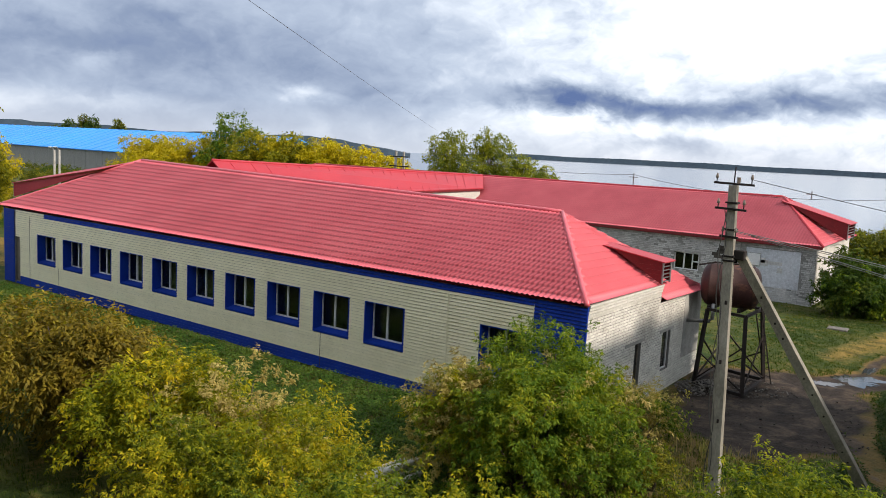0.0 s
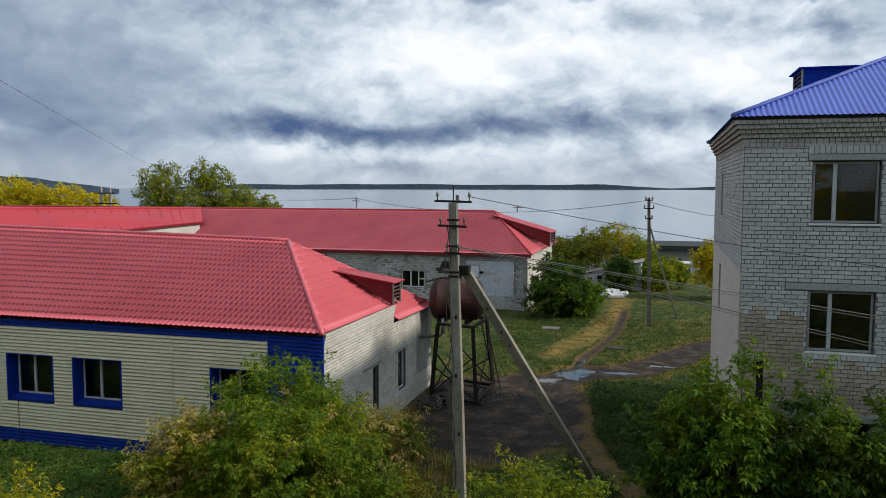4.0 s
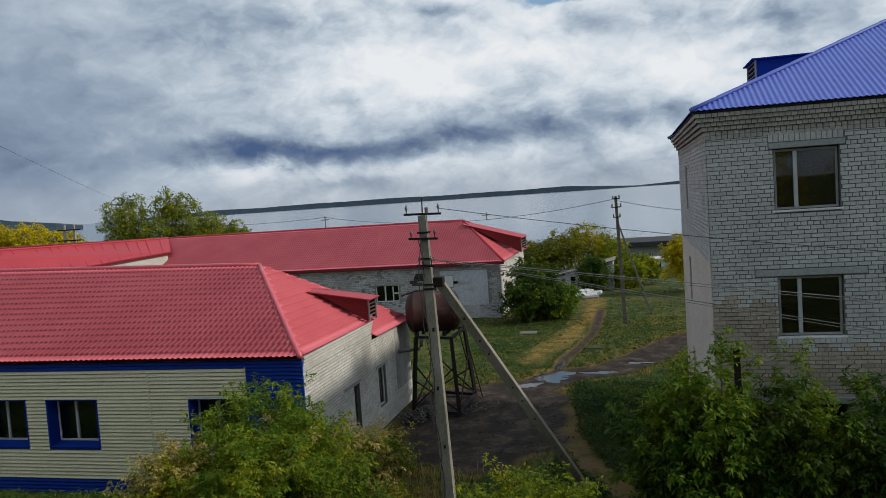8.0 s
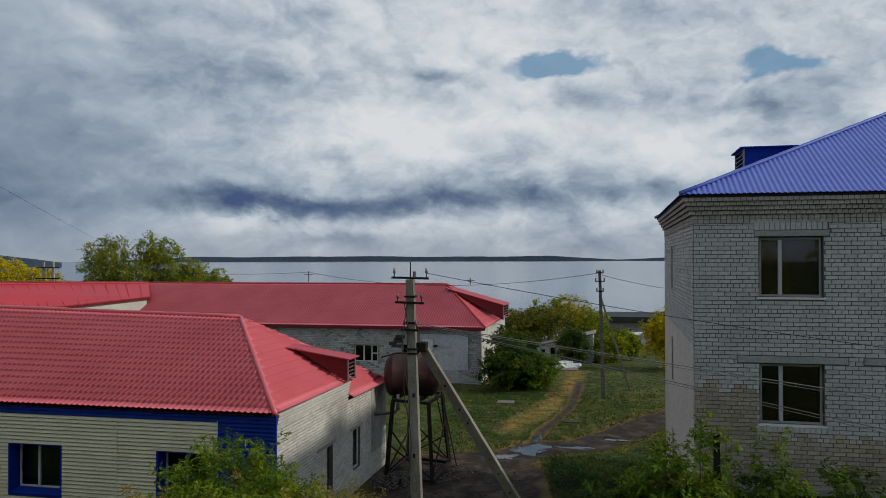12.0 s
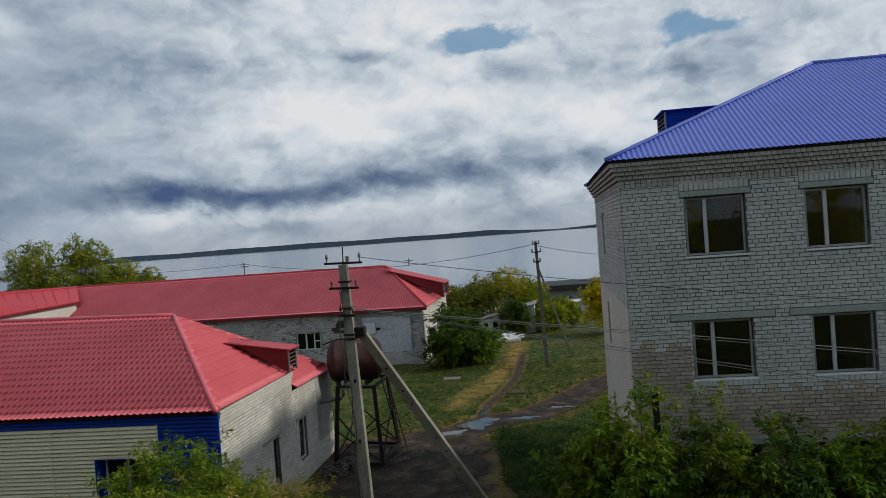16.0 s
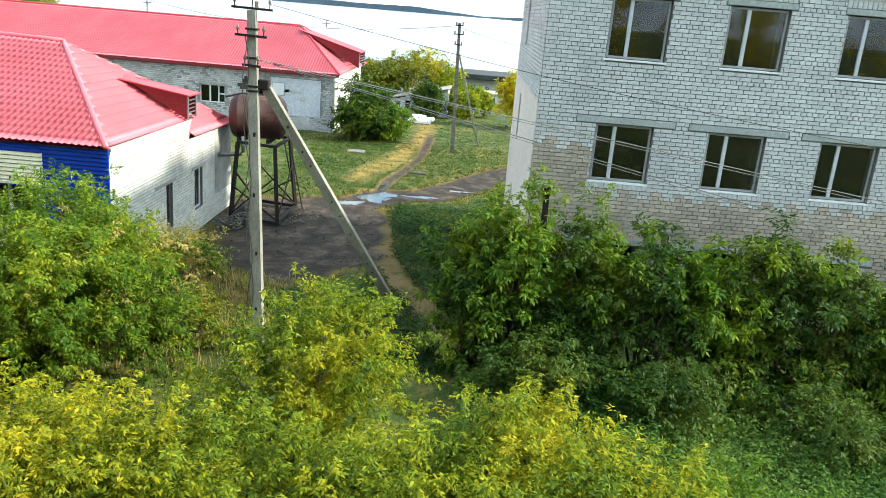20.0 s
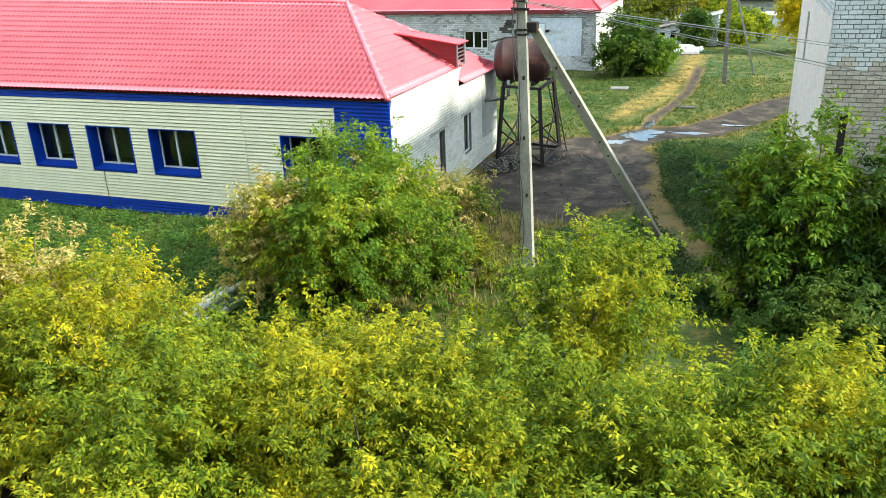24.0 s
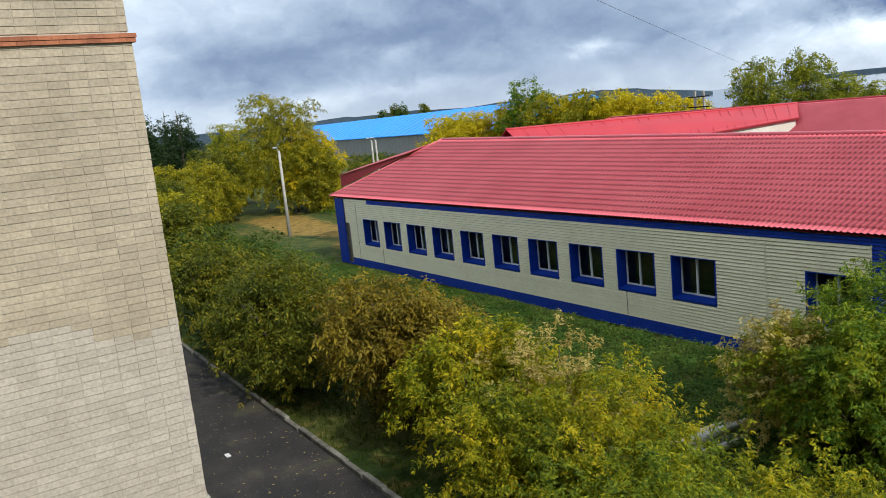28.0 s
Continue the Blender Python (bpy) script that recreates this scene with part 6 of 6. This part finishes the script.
def tree(x, y, h, r, mat, label, seed, trunk=0.16, base=0.25, lobes=9, shoots=420, per=6, size=0.34, bark=BARK, name="tree", group="trees", category="tree", tall=1.0, full=1.0):
    """A tree with trunk, limbs and a broken crown."""
    rnd = random.Random(seed)
    z0 = float(ground_z(np.array(x), np.array(y)))
    lb = []
    for i in range(lobes):
        f = (i + 0.5) / lobes
        a = i * 2.4 + rnd.uniform(-0.5, 0.5)
        w = math.sin(math.pi * min(0.95, 0.18 + 0.75 * f)) ** 0.8
        k = rnd.uniform(0.25, 0.75) * w
        lb.append((x + r * k * math.cos(a), y + r * k * math.sin(a), z0 + h * (base + (0.92 - base) * f), full * r * rnd.uniform(0.35, 0.55) * (0.5 + 0.5 * w), full * r * rnd.uniform(0.35, 0.55) * (0.5 + 0.5 * w), h * rnd.uniform(0.07, 0.13) * tall))
    t = thing(name, (x, y, z0), label, category, group)
    g = Geo()
    top = Vector((x + rnd.uniform(-0.3, 0.3), y + rnd.uniform(-0.3, 0.3), z0 + h * 0.9))
    b = Vector((x, y, z0 - 0.2))
    g.tube([b, b.lerp(top, 0.3), b.lerp(top, 0.6) + Vector((0.1, 0, 0)), top], [trunk, trunk * 0.75, trunk * 0.45, trunk * 0.1], 8)
    part("trunk", g, bark, t, smooth=True)
    g = Geo()
    for l in lb:
        s = b.lerp(top, min(0.85, max(0.15, (l[2] - z0) / h - 0.12)))
        e = Vector(l[:3])
        g.tube([s, s.lerp(e, 0.5) + Vector((0, 0, 0.1)), e], [trunk * 0.4, trunk * 0.25, trunk * 0.08], 5)
    part("limbs", g, bark, t)
    part("crown", crown_mesh("crown", mat, lb, shoots, per, size * 1.25, seed, 3, 0.25, h * 0.075, 0.25), mat, t)
    return t


YG = "bush of yellowing ash-leaved maple with drooping leaflets"
LG = "lime green maple bush with yellow shoots"
# bushes at the foot of the building: x, y, height, radius, leaves, label, shoots
FRONT = [(-9.4, 8.8, 3.55, 2.2, LEAF_YELLOW, YG, 900), (-7.2, 7.4, 3.3, 1.8, LEAF_LIME, LG, 760), (-10.7, 8.0, 3.1, 1.2, LEAF_YELLOW, YG, 420),
         (-4.6, 8.2, 3.3, 1.9, LEAF_YELLOW, YG, 820), (-2.4, 8.7, 3.0, 1.8, LEAF_LIME, LG, 760), (-2.2, 12.4, 3.7, 1.7, LEAF_LIME, "tall maple bush under the pole strut with yellow-green tips", 640),
         (-0.2, 9.0, 3.1, 1.8, LEAF_LIME, LG, 720), (1.5, 9.8, 3.1, 1.3, LEAF_YELLOW, YG, 520), (2.8, 8.7, 2.8, 1.6, LEAF_LIME, LG, 620), (4.8, 9.5, 2.3, 1.5, LEAF_GREEN, "low green maple bush before the brick building", 520),
         (-0.6, 6.4, 2.6, 1.7, LEAF_LIME, LG, 680), (-3.6, 6.1, 2.7, 1.7, LEAF_YELLOW, YG, 680), (-6.0, 5.4, 2.6, 1.4, LEAF_LIME, LG, 520), (2.4, 6.2, 2.3, 1.6, LEAF_LIME, LG, 600), (-6.4, 9.8, 2.6, 1.4, LEAF_YELLOW, YG, 420),
         (-11.55, 6.9, 1.2, 0.5, LEAF_YELLOW, "low yellowing maple shoots over the old pipes", 90), (-6.7, 4.8, 2.3, 1.0, LEAF_YELLOW, YG, 380)]
for i, (x, y, h, r, m, lab, k) in enumerate(FRONT):
    bush(x, y, h, r, m, lab, 101 + i, int(k * 0.95), 17, 0.086, 9, low=0.08, length=0.95)
bush(-12.6, 10.4, 3.9, 1.5, LEAF_STRAW, "maple bush with pale dry straw-coloured leaves", 124, 260, 12, 0.09, 7, low=0.1, extra=((LEAF_YELLOW, 160, 0), (LEAF_YELLOW, 120, 1)))
# by the long building
bush(-8.5, 15.7, 4.1, 2.4, LEAF_SPRING, "large green maple bush with some dry pale branches", 120, 760, 15, 0.105, 11, low=0.08, length=0.9, extra=((LEAF_GREEN, 380, 0), (LEAF_MID, 200, 1), (LEAF_STRAW, 45, 1)))
bush(-7.9, 16.2, 4.75, 0.65, LEAF_GREEN, "tall thin maple shoots rising beside the wall corner", 126, 70, 12, 0.10, 4, low=0.4, length=0.8)
bush(-9.95, 15.0, 3.5, 1.2, LEAF_STRAW, "maple bush with pale dry straw-coloured leaves", 121, 440, 12, 0.09, 7, low=0.1, extra=((LEAF_YELLOW, 150, 0),))
bush(-7.4, 19.4, 2.4, 1.2, LEAF_STRAW, "small olive and straw bush against the white wall", 122, 200, 10, 0.085, 6, extra=((LEAF_LIME, 260, 0),))
bush(-6.2, 17.6, 1.1, 0.9, LEAF_OLIVE, "low olive scrub in dry grass", 123, 160, 8, 0.10, 5, name="low_bush")
# along the drive
bush(-23.6, 8.6, 4.3, 2.2, LEAF_OLIVE, "olive green shrub beside the driveway kerb", 130, 1300, 9, 0.15, 10, leaflets=3, low=0.1)
bush(-18.3, 9.9, 4.2, 2.3, LEAF_BROWN, "shrub turned bronze brown beside the driveway", 131, 1300, 9, 0.15, 10, leaflets=3, low=0.1)
bush(-14.4, 9.4, 3.6, 1.6, LEAF_YELLOW, YG, 132, 460, 9, 0.12, 7)
bush(-28.5, 9.4, 4.0, 2.2, LEAF_OLIVE, "olive green shrub beside the driveway kerb", 133, 900, 8, 0.16, 8, leaflets=3, low=0.1)
bush(-33.5, 9.2, 4.2, 2.5, LEAF_OLIVE, "olive green shrub beside the driveway kerb", 134, 800, 8, 0.18, 8, leaflets=3, low=0.1)
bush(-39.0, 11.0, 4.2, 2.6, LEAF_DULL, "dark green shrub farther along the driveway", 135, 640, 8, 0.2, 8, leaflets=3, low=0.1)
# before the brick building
# LEAF_DULL bushes here carry the building's shade in their leaf colour
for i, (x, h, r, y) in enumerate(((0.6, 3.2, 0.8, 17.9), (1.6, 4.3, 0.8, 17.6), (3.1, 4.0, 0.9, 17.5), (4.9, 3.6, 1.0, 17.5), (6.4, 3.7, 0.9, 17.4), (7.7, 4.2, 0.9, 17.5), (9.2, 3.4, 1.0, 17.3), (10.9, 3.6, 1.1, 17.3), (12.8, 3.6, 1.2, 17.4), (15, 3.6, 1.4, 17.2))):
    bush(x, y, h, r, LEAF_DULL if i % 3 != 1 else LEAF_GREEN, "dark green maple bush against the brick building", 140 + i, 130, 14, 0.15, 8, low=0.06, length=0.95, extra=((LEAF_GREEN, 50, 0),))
for i, (x, y, h, r) in enumerate(((0.75, 18.0, 4.5, 0.45), (1.75, 18.1, 4.95, 0.42), (3.35, 18.0, 4.6, 0.5))):
    bush(x, y, h, r, LEAF_GREEN, "tall thin maple shoots rising before the brick wall", 170 + i, 60, 13, 0.13, 5, low=0.3, length=0.85)
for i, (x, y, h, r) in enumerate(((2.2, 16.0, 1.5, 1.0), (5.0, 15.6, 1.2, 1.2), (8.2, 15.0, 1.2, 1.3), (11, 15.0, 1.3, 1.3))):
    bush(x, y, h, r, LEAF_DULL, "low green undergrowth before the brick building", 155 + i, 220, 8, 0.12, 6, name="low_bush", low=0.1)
# beyond the yard
bush(-6.4, 50.2, 3.7, 1.7, LEAF_DULL, "green bush at the corner of the far building", 160, 620, 9, 0.20, 9, low=0.08, extra=((LEAF_GREEN, 90, 0),))
bush(-4.6, 50.8, 2.2, 0.9, LEAF_GREEN, "green bush at the corner of the far building", 161, 160, 8, 0.22, 5)
for i, (x, y, h, r, m) in enumerate(((-6.8, 70, 4.8, 2.6, LEAF_OLIVE), (-4.6, 72.5, 5.8, 2.6, LEAF_AMBER), (-2.2, 73, 4.8, 2.4, LEAF_LIME), (0.6, 71, 2.5, 1.5, LEAF_LIME), (-3.3, 66.2, 2.7, 1.0, LEAF_DULL), (-0.4, 67.4, 2.2, 1.0, LEAF_LIME), (-8.8, 69, 4.6, 2.4, LEAF_OLIVE))):
    bush(x, y, h, r, m, "autumn bush near the ruined hut", 165 + i, 330, 7, 0.3, 7, group="bushes by the hut", leaflets=3)
bush(4.3, 62, 5.0, 1.8, LEAF_GOLD, "golden autumn bush beside the brick building", 175, 300, 7, 0.28, 6)
for i, (x, y, h, r, m) in enumerate(((-55.0, 77, 12.2, 3.4, LEAF_BIRCH), (-49.8, 78, 12.6, 3.2, LEAF_BIRCH), (-45.0, 77, 9.2, 3.4, LEAF_BIRCH), (-41.5, 76, 8.3, 2.6, LEAF_BIRCH))):
    tree(x, y, h, r, m, "tall grey-green birch behind the red roofs", 180 + i, 0.22, 0.2, 14, 900, 7, 0.27, BIRCH, group="birches")
for i, (x, y, h, r, m) in enumerate(((-59.5, 72, 8.2, 3.4, LEAF_GOLD), (-63.5, 72, 9.0, 3.8, LEAF_GOLD), (-67.5, 71, 9.6, 3.8, LEAF_GOLD), (-71.5, 72, 9.8, 4.0, LEAF_GOLD), (-75.5, 71, 10.2, 4.0, LEAF_AMBER), (-79.5, 72, 10.4, 4.0, LEAF_GOLD), (-83.5, 71, 10.4, 3.8, LEAF_AMBER), (-88.5, 72, 12.6, 4.4, LEAF_GREEN), (-94, 73, 10.0, 4.0, LEAF_GOLD), (-98, 70, 9.0, 4.2, LEAF_GOLD), (-103, 70, 9.0, 4.2, LEAF_GOLD), (-108, 70, 8.6, 4.0, LEAF_GOLD))):
    tree(x, y, h, r, m, "golden autumn tree behind the red roofs", 190 + i, 0.2, 0.06, 16, 900, 7, 0.30, BARK, group="autumn trees behind the roofs", full=1.5)
for i, (x, y, h, r, m) in enumerate(((-84, 31.5, 12.6, 4.4, LEAF_AMBER), (-78, 31, 12.6, 4.2, LEAF_AMBER), (-76.5, 32.5, 8.6, 3.2, LEAF_GOLD), (-74.5, 32, 7.2, 2.6, LEAF_AMBER), (-98, 31, 10.4, 3.4, LEAF_YELLOW), (-84, 24, 7.6, 3.4, LEAF_OLIVE), (-72, 17, 6.4, 3.4, LEAF_AMBER), (-64, 14, 5.8, 3.2, LEAF_OLIVE), (-56, 12.5, 5.2, 3.0, LEAF_AMBER), (-48, 11, 4.8, 2.8, LEAF_OLIVE), (-78, 22, 6.4, 3.2, LEAF_AMBER), (-70, 36, 3.6, 2.4, LEAF_OLIVE), (-68, 40, 3.8, 2.6, LEAF_OLIVE))):
    tree(x, y, h, r, m, "autumn tree at the end of the driveway", 210 + i, 0.2, 0.10, 13, 900, 8, 0.23, BARK, group="trees by the path", full=1.35)


def pine(x, y, h, r, seed):
    rnd = random.Random(seed)
    t = thing("pine_tree", (x, y, 0), "dark green pine behind the drive", "pine", "pines")
    part("trunk", Geo().tube([(x, y, -0.2), (x, y, h * 0.5), (x, y, h)], [0.24, 0.16, 0.04], 8), BARK, t, smooth=True)
    lb = []
    for i in range(12):
        f = i / 12
        a = i * 2.4
        w = r * (1 - f) * 0.9 + 0.3
        lb.append((x + 0.45 * w * math.cos(a), y + 0.45 * w * math.sin(a), h * (0.22 + 0.76 * f), w * 0.7, w * 0.7, h * 0.05))
    part("crown", crown_mesh("crown", NEEDLES, lb, 700, 6, 0.36, seed, 3, 0.2, 0.9, 0.1), NEEDLES, t)


for i, q in enumerate(((-104, 26.5, 12.6, 5.0), (-112, 29, 12.4, 5.0), (-121, 29, 13.4, 5.2), (-95, 20, 12.4, 3.4), (-104, 22, 12.0, 3.6), (-88, 17, 11.0, 3.2))):
    pine(*q, 230 + i)


def far_wood(x0, x1, y, h, mat, seed, label):
    """A far line of tree crowns."""
    rng = np.random.default_rng(seed)
    n = int((x1 - x0) / 4)
    xs = rng.uniform(x0, x1, n)
    lb = [(a, y + rng.uniform(-6, 6), h * rng.uniform(0.3, 0.8), 3.5, 3.5, h * 0.25) for a in xs]
    solo("far_trees", crown_mesh("far_trees", mat, lb, n * 22, 5, 0.9, seed, 3, length=1.6), mat, label, "trees", kind="stuff")


for i, (x, h, r) in enumerate(((-247, 11.5, 2.2), (-239, 13.5, 2.4), (-230, 15.0, 2.2), (-225, 14.6, 2.0), (-212, 13.5, 2.2), (-254, 10.5, 2.2))):
    tree(x, 130, h, r, LEAF_DULL if i % 2 else LEAF_OLIVE, "far green tree behind the blue hall", 250 + i, 0.25, 0.15, 10, 420, 6, 0.5, BARK, group="trees behind the hall", full=1.2)
for i, (x, y, h, r) in enumerate(((-96, 62, 3.6, 3.0), (-103, 60, 3.4, 3.0), (-110, 58, 3.6, 3.2), (-90, 60, 3.2, 2.8), (-84, 60, 3.4, 2.8), (-118, 60, 3.6, 3.2), (-90, 50, 4.0, 3.0), (-95, 51, 4.2, 3.0), (-100, 53, 4.2, 3.0), (-92, 47, 3.8, 2.8))):
    bush(x, y, h, r, LEAF_OLIVE if i % 2 else LEAF_DULL, "green scrub before the blue hall", 260 + i, 420, 8, 0.28, 8, leaflets=3, low=0.1)
far_wood(8, 60, -38, 15, LEAF_GOLD, 301, "row of golden trees mirrored in the windows")


# ---- grass and weeds ----
def blades(name, spots, hgt, wid, mat, label, seed, per=5, category="grass"):
    """Tufts of bent blades at the given spots (n x 2)."""
    rng = np.random.default_rng(seed)
    n = len(spots)
    base = np.repeat(np.c_[spots, ground_z(spots[:, 0], spots[:, 1]) - 0.02], per, axis=0)
    base[:, :2] += rng.normal(size=(n * per, 2)) * 0.05
    a = rng.uniform(0, 6.283, n * per)
    d = np.stack([np.cos(a), np.sin(a), np.zeros(n * per)], 1)
    s = np.stack([-np.sin(a), np.cos(a), np.zeros(n * per)], 1)
    h = (hgt * rng.uniform(0.5, 1.3, n * per))[:, None]
    lean = rng.uniform(0.15, 0.7, (n * per, 1)) * h
    up_ = np.array([0, 0, 1.0])
    v = np.stack([base - s * wid / 2, base + s * wid / 2, base + d * lean * 0.4 + up_ * h * 0.65 + s * wid * 0.35, base + d * lean * 0.4 + up_ * h * 0.65 - s * wid * 0.35,
                  base + d * lean + up_ * h], 1)
    k = np.arange(n * per)[:, None] * 5
    q = np.concatenate([k + np.array([[0, 1, 2, 3]]), k + np.array([[3, 2, 4, 4]])])
    tri = np.concatenate([k + np.array([[0, 1, 2]]), k + np.array([[0, 2, 3]]), k + np.array([[3, 2, 4]])])
    solo(name, array_mesh(name, v.reshape(-1, 3), tri, mat), mat, label, category, kind="stuff")


def scatter(n, x0, x1, y0, y1, seed, clear=0.45):
    rng = np.random.default_rng(seed)
    p = np.c_[rng.uniform(x0, x1, n), rng.uniform(y0, y1, n)]
    bad = np.zeros(n, bool)
    for bx, by, br in YARD:
        bad |= np.hypot(p[:, 0] - bx, p[:, 1] - by) < br + 0.2 * rng.normal(size=n)
    bad |= to_line(p[:, 0], p[:, 1], ROAD) < 1.1
    bad |= to_line(p[:, 0], p[:, 1], FOOTPATH) < 0.45
    bad |= to_line(p[:, 0], p[:, 1], RUT) < 0.35
    bad |= (to_line(p[:, 0], p[:, 1], TRACK) < 0.9) & (rng.random(n) < 0.8)
    bad |= (p[:, 0] < -12.5) & (p[:, 1] < 7.3) & (p[:, 1] > 3.3)
    bad |= (p[:, 0] > 1.9) & (p[:, 1] > 19.4) & (p[:, 1] < 30.3)
    bad |= (p[:, 0] < -9.1) & (p[:, 1] > 20.05) & (p[:, 1] < 31)
    bad |= (p[:, 0] < WX + 0.1) & (p[:, 1] < WY + 0.1)
    bad |= (p[:, 0] < FX1) & (p[:, 1] > FY0)
    bad |= to_line(p[:, 0], p[:, 1], FAR_PATH) < 2.6
    return p[~bad]


def herbs(name, spots, hgt, size, mat, label, seed, per=6):
    """Low leafy weeds: short stems with small leaves all round."""
    rng = np.random.default_rng(seed)
    n = len(spots)
    h = np.repeat(hgt * rng.uniform(0.4, 1.2, n), per) * np.tile(np.linspace(0.3, 1.0, per), n)
    pos = np.repeat(np.c_[spots, ground_z(spots[:, 0], spots[:, 1])], per, axis=0)
    pos[:, :2] += rng.normal(size=(n * per, 2)) * 0.05
    pos[:, 2] += h
    a = rng.uniform(0, 6.283, n * per)
    v = leaf_quads(pos, np.stack([np.cos(a), np.sin(a), np.full(n * per, 0.25)], 1), size, rng, 3, 0.5)
    v[:, 2] = np.maximum(v[:, 2], ground_z(v[:, 0], v[:, 1]) + 0.02)
    solo(name, array_mesh(name, v, np.arange(len(v)).reshape(-1, 4), mat), mat, label, "weeds", kind="stuff")


blades("grass", scatter(16000, -44, -4, 7.2, 20.0, 1), 0.12, 0.018, GRASS, "rough green grass before the long building", 1)
blades("grass", scatter(26000, -9, 6, 20, 50, 2), 0.08, 0.016, GRASS, "rough green grass round the muddy yard", 2)
blades("grass", scatter(9000, -16.9, -11, -1.4, 3.4, 3), 0.07, 0.012, GRASS, "short green grass beside the brick wing", 3)
herbs("weeds", scatter(2600, -16.9, -11, -1.4, 3.4, 13), 0.07, 0.045, WEEDS, "low clover in the grass beside the brick wing", 13, 4)
blades("grass", scatter(9000, -22, 14, 31, 66, 4), 0.10, 0.03, GRASS, "rough grass beyond the yard", 4)
herbs("weeds", scatter(7500, -44, -9, 13.6, 19.6, 5), 0.3, 0.09, WEEDS, "rank green weeds along the foot of the siding", 5)
herbs("weeds", scatter(7000, 0.5, 14, 10.2, 16.8, 6), 0.55, 0.085, WEEDS, "rank green weeds before the brick building", 6, 8)
# the shade here is put into the leaf colour
herbs("weeds", scatter(5200, -2.6, 2.2, 17.0, 33.0, 9), 0.22, 0.08, WEEDS_SHADED, "green weeds coloured darker for the shade of the brick building", 9)
herbs("weeds", scatter(5200, -76, -45, 8, 34, 15), 0.3, 0.16, WEEDS, "rough scrub and weeds round the dirt path", 15, 5)
blades("dry_stalks", scatter(560, -8.9, -4.5, 15.5, 22.5, 7), 0.36, 0.02, DRY, "dry brown weed stalks by the wall corner", 7, 4, "weeds")
